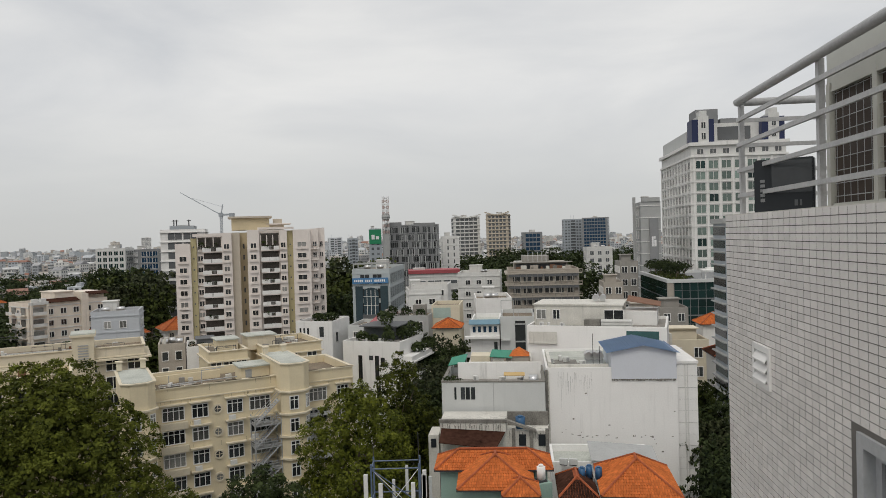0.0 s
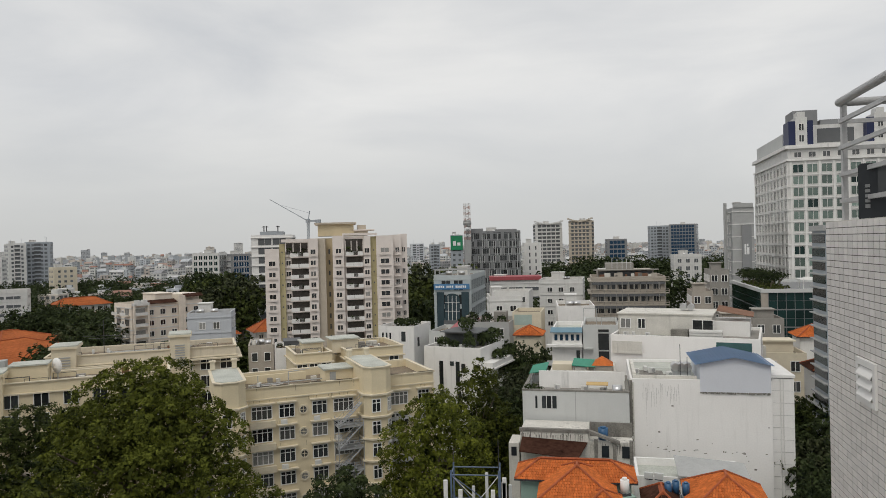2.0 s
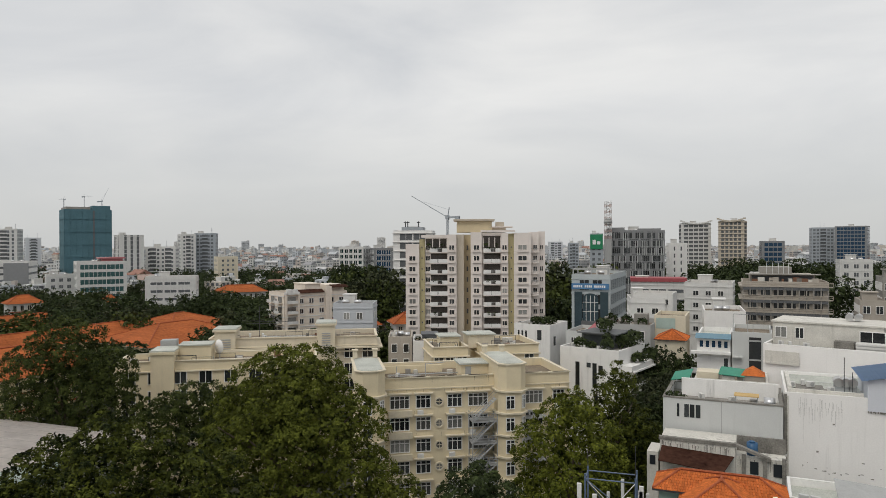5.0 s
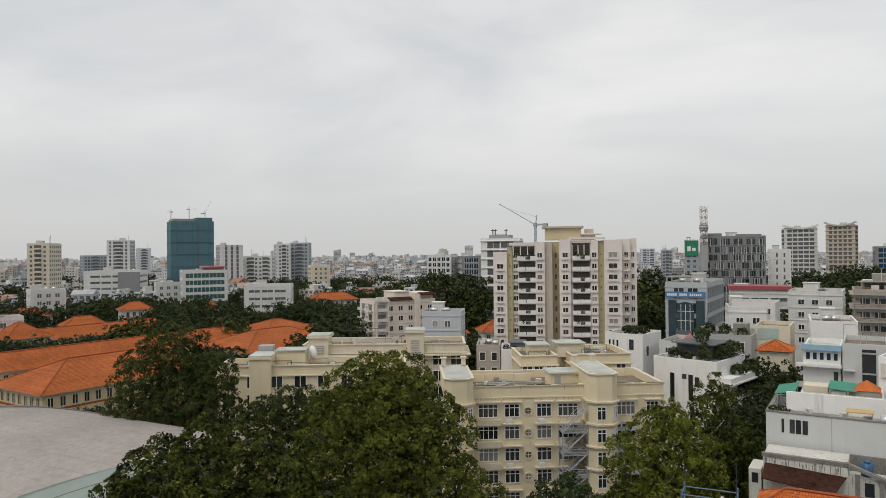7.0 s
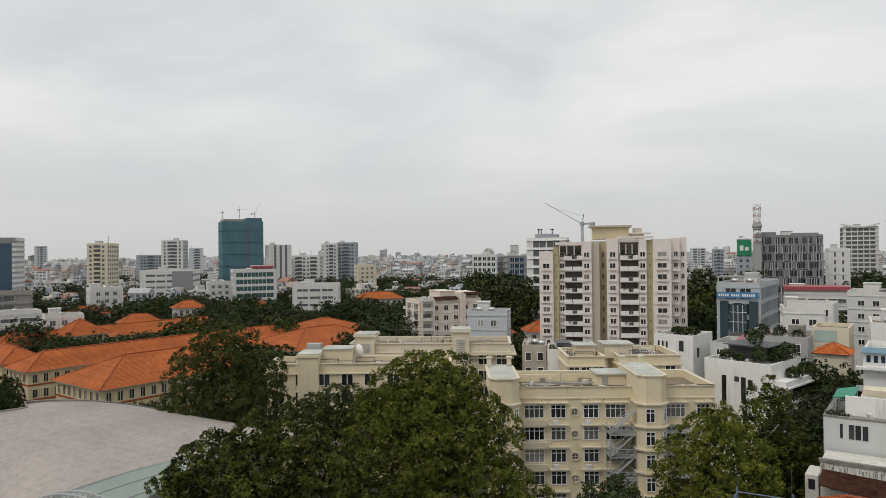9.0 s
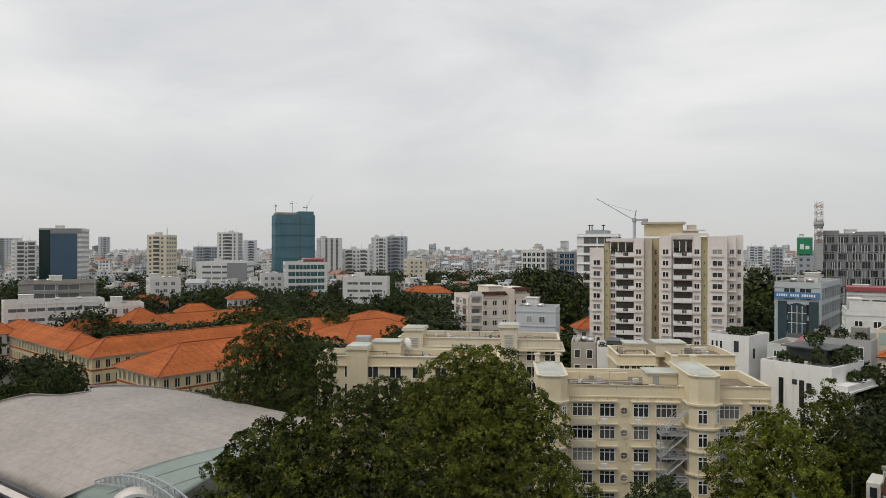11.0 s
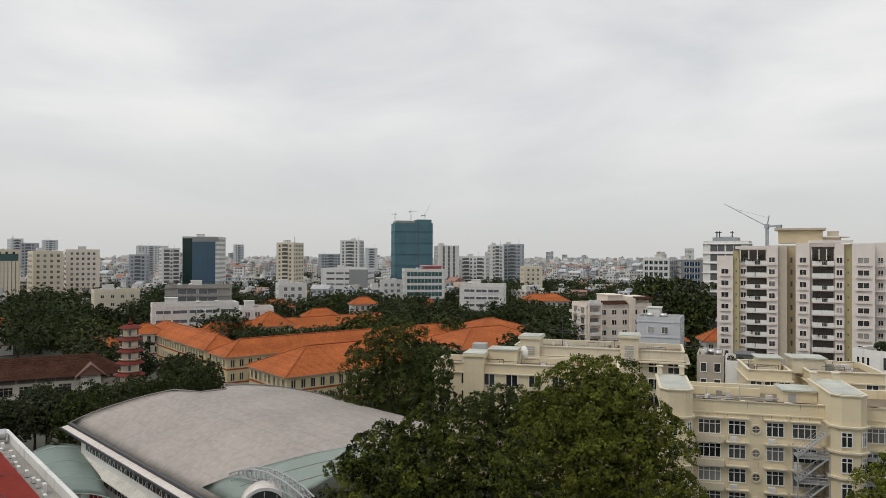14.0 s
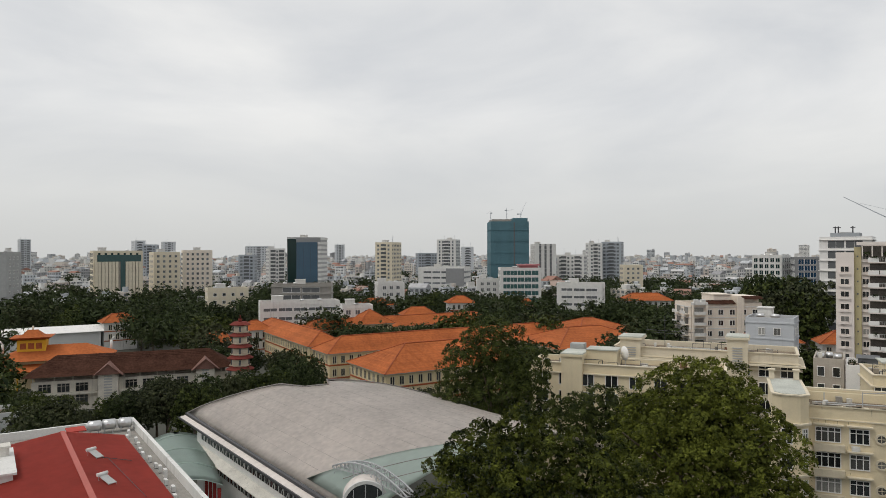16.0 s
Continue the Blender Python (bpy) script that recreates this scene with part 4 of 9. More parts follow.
# dark block: pale upright fins, shifted from storey to storey
t, w, d, top = BUILT["checkerdark_office_block"]
FIN_MESH = mesh_of(boxes((-0.17, 0.17, -0.55, -0.16, 0.12, 3.3)), "fin", M["fin"])
rf = random.Random(4)
for j in range(11):
    for i in range(24):
        if rf.random() < 0.5:
            put("fin", FIN_MESH, t, ((i + 0.5 + rf.uniform(-0.2, 0.2)) * w / 24, 0, top - 1.2 - (j + 1) * 3.5))
part("roof_frame", boxes((0.5, w * 0.3, 2, d - 2, top - 0.8, top + 1.3), (w * 0.55, w * 0.95, 3, d - 3, top - 0.8, top + 0.8)), M["midgrey"], t)

# columned cream block: green glass crown
t, w, d, top = BUILT["columnhotel_block"]
part("glass_band", boxes((2, w - 1, -0.5, -0.1, top - 6.5, top - 2.5)), M["farteal"], t)
part("column_backing", boxes((1.0, w - 0.6, -0.16, -0.145, 0, top - 6.6)), M["brown"], t)
COLUMN_MESH = mesh_of(boxes((-0.75, 0.75, -1.2, -0.17, 0, top - 6.5)), "column", M["cream"])
for i in range(14):
    if i not in (7, 8):
        put("column", COLUMN_MESH, t, (1.5 + i * (w - 3) / 13, 0, 0))
part("glass_slot", boxes((w * 0.54, w * 0.64, -0.8, -0.15, 0, top - 6.5)), M["farteal"], t)

# flared roof crowns
for key in ("crownapartment_tower", "crown2apartment_tower"):
    t, w, d, top = BUILT[key]
    bm = bmesh.new()
    for i in range(12):
        u0, u1 = i / 12, (i + 1) / 12
        h = 2.6 * (2 * (u0 + u1) / 2 - 1) ** 2
        box(bm, -1.0 + u0 * (w + 2), -1.0 + u1 * (w + 2), -1.2, 1.5, top - 1.2 + h, top + h)
    part("roof_canopy", bm, M["white" if key[5] == "a" else "apttan"], t)

# bank: sign, arch, glass front
t, w, d, top = BUILT["bankbank_building"]
part("sign_board", boxes((0.1, w * 0.97, -0.6, -0.2, top - 3.9, top - 2.4)), M["signblue"], t, "blue sign board with a line of white lettering")
bm = bmesh.new()
for i in range(17):
    if i not in (5, 10):
        box(bm, 0.6 + i * (w - 1.6) / 17, 0.6 + (i + 0.68) * (w - 1.6) / 17, -0.66, -0.6, top - 3.45, top - 2.85)
part("lettering", bm, M["signwhite"], t)
bm = bmesh.new()
cx, r = w * 0.5, w * 0.20
ring = [(cx - r, -0.5, top - 13), (cx + r, -0.5, top - 13)] + [(cx + r * math.cos(q * math.pi / 12), -0.5, top - 6.4 + r * 0.7 * math.sin(q * math.pi / 12)) for q in range(13)]
f = flat(bm, ring)
bmesh.ops.extrude_face_region(bm, geom=[f])
for v in list(bm.verts)[-len(ring):]:
    v.co.y = -0.02
part("arch_glass", bm, M["bankglass"], t, "tall arched dark glass window")
for q in (-0.55, 0.0, 0.55):
    part("arch_mullion", boxes((cx + r * q - 0.07, cx + r * q + 0.07, -0.6, -0.501, top - 13, top - 5.6)), M["white"], t)
for q in (9.8, 7.4):
    part("arch_transom", boxes((cx - r, cx + r, -0.58, -0.502, top - q, top - q + 0.12)), M["white"], t)
part("roof_pergola", boxes((0.2, w * 0.95, 0.3, 0.6, top + 1.2, top + 1.5), (0.2, 0.5, 0.3, 0.6, top, top + 1.2), (w * 0.5, w * 0.52, 0.3, 0.6, top, top + 1.2), (w * 0.92, w * 0.95, 0.3, 0.6, top, top + 1.2), (0.2, w * 0.95, 6.3, 6.6, top + 1.2, top + 1.5), (0.2, 0.5, 0.61, 6.6, top + 1.2, top + 1.5), (0.2, 0.5, 6.3, 6.6, top, top + 1.2)), M["grey"], t)
part("balcony", boxes((cx - r * 1.1, cx + r * 1.1, -1.5, -0.5, top - 13.2, top - 12.2)), M["darkgrey"], t)
for sx in (0.13, 0.80):
    part("glass_strip", boxes((w * sx - 0.5, w * (sx + 0.12) + 0.3, -0.4, -0.15, top - 24, top - 4.6)), M["bankglass"], t)

# tiered building: setback upper floor with deep ledges, rails and roof frames
t, w, d, top = BUILT["tiertiered_building"]
part("upper_floor", boxes((w * 0.10, w * 0.86, 3, d - 1, top - 0.85, top + 1.6)), M["brown"], t)
part("upper_floor", boxes((w * 0.22, w * 0.60, 5, d - 2, top + 1.61, top + 3.4)), M["concrete"], t)
part("canopy", boxes((w * 0.04, w * 0.92, 1.2, 4.0, top + 1.62, top + 1.8)), M["concrete"], t)
# dark sheet on the solid upper floor stands for a shaded recess
part("dark_recess", boxes((w * 0.12, w * 0.84, 2.9, 2.997, top - 0.6, top + 1.3)), M["darkgrey"], t)
for j in range(4):
    z = top - 1.2 - j * 3.2
    part("ledge_rail", tubes([((-0.8, -0.78, z + 1.0), (w + 0.8, -0.78, z + 1.0), 0.06), ((-0.8, -0.78, z + 0.6), (w + 0.8, -0.78, z + 0.6), 0.05)] + [((-0.8 + i * (w + 1.6) / 16, -0.78, z + 0.1), (-0.8 + i * (w + 1.6) / 16, -0.78, z + 1.0), 0.05) for i in range(17)], 4), M["brown"], t)
    # dark strip below each ledge imitates the shade it would throw
    part("shade_strip", boxes((0.2, w - 0.2, -0.75, -0.3, z - 0.9, z - 0.25)), M["darkgrey"], t)
for j in range(4):
    z = top - 1.2 - j * 3.2
    for i in range(13):
        u = 0.2 + i * (w - 0.4) / 12
        part("ledge_post", boxes((u - 0.12, u + 0.12, -0.75, -0.5, z - 3.05, z - 0.16)), M["concrete"], t)
for k in range(18):
    u = rf.uniform(0.5, w - 2)
    part("roof_clutter", boxes((u, u + rf.uniform(0.5, 1.8), rf.uniform(0.4, 1.0), rf.uniform(1.4, 2.6), top - 0.85, top - 0.85 + rf.uniform(0.4, 1.9))), M[("blackened", "weathered", "brown", "rust")[k % 4]], t)
part("roof_post", tubes([((w * q, 4, top + 1.6), (w * q, 4, top + 4.6), 0.08) for q in (0.3, 0.37, 0.44, 0.5, 0.56)], 5), M["greywhite"], t)

# pink block: corner balconies, framed windows, brown tiled roof edges and a raised stair core
t, w, d, top = BUILT["pinkapartment_block"]
for j in range(5):
    z = top - 3.4 - j * 3.3
    for v in (1.2, 7.4):
        bal = part("balcony", boxes((-1.5, -0.003, v, v + 4.0, z - 0.2, z)), M["pinkcream"], t)
        part("balcony_wall", boxes((-1.5, -1.38, v, v + 4.0, z + 0.001, z + 0.85)), M["white"], bal)
        part("balcony_door", boxes((-0.2, -0.12, v + 0.6, v + 3.4, z + 0.001, z + 2.0)), M["paleglass"], bal)
    bal = part("balcony", boxes((0.4, 4.4, -1.5, -0.15, z - 0.2, z)), M["pinkcream"], t)
    part("balcony_wall", boxes((0.4, 4.4, -1.5, -1.38, z + 0.001, z + 0.85)), M["white"], bal)
    part("balcony_door", boxes((0.9, 3.9, -0.26, -0.18, z + 0.001, z + 2.0)), M["paleglass"], bal)
for u in (0.3, 4.5):
    part("corner_column", boxes((u - 0.25, u + 0.25, -1.5, -1.0, 0, top - 0.5)), M["pinkcream"], t)
part("gable_arch", boxes((0.0, 4.8, -1.5, -0.2, top - 0.5, top + 0.3), (0.6, 2.0, -1.4, -0.3, top + 0.3, top + 1.2), (2.8, 4.2, -1.4, -0.3, top + 0.3, top + 1.2)), M["white"], t)
part("roof_edge", roof_sheet([(5.2, -0.7, top - 0.1), (w * 0.62, -0.7, top - 0.1), (w * 0.62, 1.6, top + 0.8), (5.2, 1.6, top + 0.8)], 0.15), M["darkroof"], t, "dark brown tiled roof edge")
part("roof_edge", roof_sheet([(w * 0.74, -0.7, top + 1.3), (w + 0.2, -0.7, top + 1.3), (w + 0.2, 1.6, top + 2.1), (w * 0.74, 1.6, top + 2.1)], 0.15), M["darkroof"], t, "dark brown tiled roof edge")
part("stair_core", boxes((w * 0.36, w * 0.6, 2.0, d - 2, top - 0.84, top + 2.4), (w * 0.35, w * 0.61, 1.7, d - 1.7, top + 2.4, top + 2.65)), M["pinkcream"], t)
part("stair_core", boxes((w * 0.70, w * 0.99, 1.7, d - 1, top - 0.84, top + 2.0)), M["pinkcream"], t)
part("projecting_bay", boxes((w * 0.64, w * 0.73, -0.9, -0.2, 0, top + 1.6)), M["pinkcream"], t)

# long white office: a dark glazed wing at one end
t, w, d, top = BUILT["lowwhiteoffice_building"]
part("glass_wing", boxes((w * 0.62, w + 0.3, -1.6, -0.2, 0, top - 0.8)), M["midgrey"], t, "dark grey glazed wing")

# green sign block
t, w, d, top = BUILT["signgreen_office_block"]
part("sign_board", boxes((0.2, w - 0.2, -0.6, -0.1, top - 10, top - 0.6)), M["signgreen"], t, "large green sign board with white marks")
part("lettering", boxes((w * 0.2, w * 0.45, -0.7, -0.6, top - 7, top - 4), (w * 0.55, w * 0.8, -0.7, -0.6, top - 7, top - 5)), M["signwhite"], t)
# pink roof of the teal building
t, w, d, top = BUILT["tealoffice_building"]
part("pink_roof", boxes((w * 0.45, w * 0.98, 1, d - 1, top + 1.2, top + 1.9), (w * 0.5, w * 0.93, 2, d - 2, top - 0.85, top + 1.2)), surface("pink_sheet_roof", (0.44, 0.15, 0.16), rough=0.5), t)
# red edge of the long white building
t, w, d, top = BUILT["lowwhitelong_building"]
part("roof_edge", boxes((-0.3, w + 0.3, -0.5, d, top - 0.003, top + 1.3)), surface("dull_red_sheet", (0.36, 0.08, 0.09), rough=0.6), t, "dull red sheet roof")

# lattice telecom mast beside the dark block
x, y = polar(-4.72, 326)
mast = thing("telecom_mast", x, y, 0, 20, "red and white lattice telecom mast with a round platform", "mast")
base, tip = 40.0, 57.5
faded_red = surface("faded_red_paint", (0.44, 0.34, 0.31))
for k in range(12):
    a, b = base + (tip - base) * k / 12, base + (tip - base) * (k + 1) / 12
    bm = bmesh.new()
    for sx in (-1, 1):
        for sy in (-1, 1):
            tube(bm, (sx * 1.2, sy * 1.2, a), (sx * 1.2, sy * 1.2, b), 0.16, 4)
    for q in (-1, 1):
        tube(bm, (-1.2, q * 1.2, a), (1.2, q * 1.2, b), 0.09, 4)
        tube(bm, (q * 1.2, -1.2, a), (q * 1.2, 1.2, b), 0.09, 4)
        tube(bm, (1.2, q * 1.2, a), (-1.2, q * 1.2, b), 0.09, 4)
    part("lattice_bay", bm, M["signwhite"] if k % 2 else faded_red, mast)
bm = tubes([((0, 0, 47.2), (0, 0, 48.6), 2.0)], 12)
tube(bm, (0, 0, 46.2), (0, 0, 47.2), 1.2, 12, 2.0)
tube(bm, (0, 0, 48.6), (0, 0, 49.6), 2.0, 12, 1.2)
part("platform", bm, M["grey"], mast)
part("mast_base", boxes((-1.3, 1.3, -1.3, 1.3, 0, 40)), M["grey"], mast)

# crane behind the ivory apartment tower, standing on the unfinished white block
t, w, d, top = BUILT["bandwhite_office_block"]
part("upper_floor", boxes((w * 0.2, w * 0.75, 2, d - 2, top - 0.85, top + 1.5)), M["greyblue"], t)
p = t.matrix_world @ Vector((w * 1.36, d * 0.6, 0))
tower_crane(p.x, p.y, 0, top + 6.0, 21, 172, 29, "luffing tower crane beside the unfinished block", 0.55)
for q in (0.28, 0.34, 0.62):
    part("roof_mast", boxes((w * q, w * q + 0.4, 3, 3.4, top - 0.85, top + 4.0), (w * q - 0.6, w * q + 1.0, 3, 3.4, top + 3.4, top + 3.7)), M["darkmetal"], t)

# ---- the far town ----
rng = np.random.default_rng(5)


def far_town(count, near, far, az_lo, az_hi, hlo, hhi, wlo, whi, windows, bare=()):
    bm_v, bm_f, wn_v, wn_f, rf_v, rf_f = [], [], [], [], [], []

    def add(vs, fs, pts, faces):
        k = len(vs)
        vs.extend(pts)
        fs.extend([tuple(k + i for i in f) for f in faces])

    cube = ((3, 2, 1, 0), (4, 5, 6, 7), (0, 1, 5, 4), (1, 2, 6, 5), (2, 3, 7, 6), (3, 0, 4, 7))
    for _ in range(count):
        r = near * (far / near) ** rng.random()
        az = rng.uniform(az_lo, az_hi)
        if any(a0 < az < a1 and r < rr for a0, a1, rr in bare):
            continue
        x, y = polar(az, r)
        if any((x - fx) ** 2 + (y - fy) ** 2 < (fr + 8) ** 2 for fx, fy, fr in FOOTPRINTS):
            continue
        w, d, h = rng.uniform(wlo, whi), rng.uniform(wlo, whi), hlo + (hhi - hlo) * rng.random() ** 2
        a = radians(rng.choice([20, 28, -6, 40]) + rng.uniform(-4, 4))
        c, s = math.cos(a), math.sin(a)

        def at(u, v, z):
            return (x + c * u - s * v, y + s * u + c * v, z)

        def slab(u0, u1, v0, v1, z0, z1):
            return [at(u0, v0, z0), at(u1, v0, z0), at(u1, v1, z0), at(u0, v1, z0), at(u0, v0, z1), at(u1, v0, z1), at(u1, v1, z1), at(u0, v1, z1)]

        add(bm_v, bm_f, slab(-w / 2, w / 2, -d / 2, d / 2, 0, h), cube)
        if rng.random() < 0.26 and h < 24:
            e = 0.3
            add(rf_v, rf_f, [at(-w / 2 - e, -d / 2 - e, h), at(w / 2 + e, -d / 2 - e, h), at(w / 2 + e, d / 2 + e, h), at(-w / 2 - e, d / 2 + e, h), at(-w / 2 - e, 0, h + d * 0.28), at(w / 2 + e, 0, h + d * 0.28)],
                ((0, 1, 5, 4), (2, 3, 4, 5), (0, 4, 3), (1, 2, 5)))
        else:
            q = rng.uniform(-0.3, 0.2)
            add(bm_v, bm_f, slab(w * q, w * q + w * 0.3, -d * 0.2, d * 0.25, h, h + rng.uniform(1.5, 3.2)), cube)
        if windows:
            side = 1 if math.cos(math.atan2(x, y) + a) > 0 else -1
            nx = max(1, int(w // 3.2))
            left = 1 if x * c + y * s > 0 else -1
            ny = max(1, int(d // 3.2))
            for j in range(1, int(h // 3.4)):
                z = h - j * 3.4 + 0.9
                if z < 4:
                    break
                ww = rng.choice([0.7, 1.0, 1.3])
                for i in range(nx):
                    u = (i - (nx - 1) / 2) * 3.2
                    v = -d / 2 - 0.05
                    add(wn_v, wn_f, [at(u - ww, v, z), at(u + ww, v, z), at(u + ww, v, z + 1.6), at(u - ww, v, z + 1.6)], ((0, 1, 2, 3),))
                for i in range(ny):
                    v = (i - (ny - 1) / 2) * 3.2
                    u = -left * (w / 2 + 0.05)
                    add(wn_v, wn_f, [at(u, v - ww, z), at(u, v + ww, z), at(u, v + ww, z + 1.6), at(u, v - ww, z + 1.6)], ((0, 1, 2, 3),))
    root = thing("far_town", 0, 0, 0, 0, "crowded low town houses with flat and tiled roofs far off", "houses", kind="stuff")
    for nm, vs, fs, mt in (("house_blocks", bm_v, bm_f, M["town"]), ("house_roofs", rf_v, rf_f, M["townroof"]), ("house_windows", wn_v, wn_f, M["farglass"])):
        if vs:
            me = bpy.data.meshes.new(nm)
            me.from_pydata(vs, [], fs)
            me.update()
            me.materials.append(mt)
            part(nm, me, None, root, kind="stuff")


far_town(900, 400, 800, -92, -22, 7, 18, 5, 12, True)
far_town(2300, 800, 1800, -95, 35, 8, 24, 5, 15, True)
far_town(3200, 1700, 4200, -95, 40, 10, 30, 8, 24, False)
far_town(55, 1800, 4200, -95, 40, 34, 58, 14, 26, True)



# ---- the cream-yellow apartment building with fire stairs ----
def hood(bm, u0, u1, z, out=0.55):
    box(bm, u0 - 0.25, u1 + 0.25, -out, -0.003, z, z + 0.16)
    box(bm, u0 - 0.1, u1 + 0.1, -out * 0.6, -0.003, z - 0.12, z)


yb = thing("yellow_apartment_building", -34.9, 82.0, 0, 28.6, "cream-yellow five-storey apartment building with corner bays and hooded windows", "building")
part("wall", ring_box(-0.3, 25.0, 0, 11.5, 0, 20.5, 1.0, 0.35), M["yellow"], yb)
part("roof", boxes((0.05, 24.6, 0.35, 11.1, 19.5, 19.55)), M["roofdeck"], yb, "dirty brown flat roof deck")
part("parapet_cap", band_ring(-0.45, 25.15, -0.15, 11.65, 20.5, 20.64, 0.5), M["yellowtrim"], yb)
part("floor_band", boxes((-0.3, 25.1, -0.14, -0.003, 19.0, 19.15)), M["yellowtrim"], yb)


def bay(u0, u1, front, top, side):
    """A stair bay with cut corners standing out of the front."""
    bm = bmesh.new()
    c = 0.9
    prof = [(u0, 0.4), (u0, front + c), (u0 + c, front), (u1 - c, front), (u1, front + c), (u1, 0.4)]
    lo = [bm.verts.new((x, y, 0)) for x, y in prof]
    hi = [bm.verts.new((x, y, top)) for x, y in prof]
    for i in range(len(prof)):
        k = (i + 1) % len(prof)
        bm.faces.new((lo[i], lo[k], hi[k], hi[i]))
    bm.faces.new(hi)
    part("bay", bm, M["yellow"], yb)
    bm = bmesh.new()
    for j in range(6):
        z = 18.75 - j * 2.85
        o = 0.3
        pr = [(u0 - o, -0.003), (u0 - o, front + c - o * 0.4), (u0 + c - o * 0.4, front - o), (u1 - c + o * 0.4, front - o), (u1 + o, front + c - o * 0.4), (u1 + o, -0.003)]
        a = [bm.verts.new((x, y, z)) for x, y in pr]
        b = [bm.verts.new((x, y, z + 0.22)) for x, y in pr]
        bm.faces.new(a[::-1])
        bm.faces.new(b)
        for i in range(len(pr)):
            k = (i + 1) % len(pr)
            bm.faces.new((a[i], a[k], b[k], b[i]))
        part("ledge", bm, M["yellowtrim"], yb)
        bm = bmesh.new()
    bm.free()
    for j in range(6):
        z = 16.6 - j * 2.85
        window(yb, (u0 + u1) / 2 - 0.45, front, z, 1.2, 1.75, panes=2, glass="glass")
        ang = 45
        window(yb, u1 - c / 2, front + c / 2, z, 0.85, 1.75, rz=ang, panes=2, glass="paleglass")
    # roof cap over the bay
    plan = [(u0, 7.4), (u0, front + c), (u0 + c, front), (u1 - c, front), (u1, front + c), (u1, 7.4)]
    mid_u, mid_v = (u0 + u1) / 2, (front + 7.4) / 2
    grow = [(x + math.copysign(0.14, x - mid_u), y + math.copysign(0.14, y - mid_v)) for x, y in plan]
    part("bay_rim", roof_sheet([(x, y, top + 0.14) for x, y in grow], 0.14), M["yellowtrim"], yb)
    part("bay_roof", roof_sheet([(mid_u + (x - mid_u) * 0.88, mid_v + (y - mid_v) * 0.95, top + 0.19) for x, y in plan], 0.04), M["paledeck"], yb, "pale weathered roof slab")
    part("bay_upper", boxes((u0, u1, 0.4, 7.2, 19.6, top)), M["yellow"], yb)


bay(-4.0, -0.31, -3.0, 22.0, 1)
bay(14.4, 18.1, -3.2, 22.3, 1)
part("penthouse", boxes((10.6, 14.35, 3.0, 6.6, 19.56, 21.5)), M["yellow"], yb)
part("penthouse_roof", boxes((10.3, 14.38, 2.7, 6.9, 21.5, 21.7)), M["paledeck"], yb, "pale weathered roof slab")
part("stair_door", boxes((11.2, 12.0, 2.94, 2.997, 19.57, 21.2)), M["grey"], yb)
for u, v in ((-3.6, 6.6), (-0.8, 6.9), (14.8, 6.6), (17.4, 6.9)):
    part("chimney", boxes((u - 0.3, u + 0.3, v - 0.3, v + 0.3, 22.25, 23.3), (u - 0.42, u + 0.42, v - 0.42, v + 0.42, 23.3, 23.45)), M["yellowtrim"], yb)
part("roof_pipe", tubes([((1, 5, 20.0), (13, 5.5, 20.0), 0.08), ((2, 5, 19.55), (2, 5, 21.2), 0.06), ((6, 5, 19.55), (6, 5, 21.5), 0.06), ((6, 5, 21.4), (9, 6, 21.4), 0.05)]), M["greypaint"], yb)
clutter_rng = random.Random(5)
for k in range(16):
    u, v, w_ = clutter_rng.uniform(0.8, 14.5), clutter_rng.uniform(1.0, 8.2), clutter_rng.uniform(0.25, 0.9)
    z = clutter_rng.uniform(0.12, 0.7)
    part("roof_clutter", bevel_box(u, u + w_, v, v + w_ * 0.7, 19.56, 19.56 + z, 0.03), M[("weathered", "concrete", "blackened", "brown")[k % 4]], yb)
bm = bmesh.new()
for k in range(60):
    u, n = clutter_rng.uniform(-0.4, 24.4), clutter_rng.uniform(0.2, 1.1)
    box(bm, u, min(25.1, u + n), -0.12, 0.3, 20.642, 20.65)
part("coping_grime", bm, M["grime"], yb, "dark grime patches along the parapet top")
bm = bmesh.new()
for k in range(70):
    u, z = clutter_rng.uniform(0, 24.8), clutter_rng.choice((20.48, 18.98, 18.98, 16.2, 13.3))
    n, hw = clutter_rng.uniform(0.15, 0.9), clutter_rng.uniform(0.01, 0.04)
    flat(bm, [(u - hw, -0.005, z), (u - hw * 0.4, -0.005, z - n), (u + hw * 0.4, -0.005, z - n), (u + hw, -0.005, z)])
part("rain_stain", bm, M["grime"], yb, "thin brown rain stains")
part("roof_wall", boxes((0.5, 9.0, 8.6, 8.85, 19.56, 20.6)), M["yellow"], yb)
part("roof_stain", boxes((0.6, 9.0, 3.4, 4.1, 19.56, 19.75)), M["weathered"], yb)
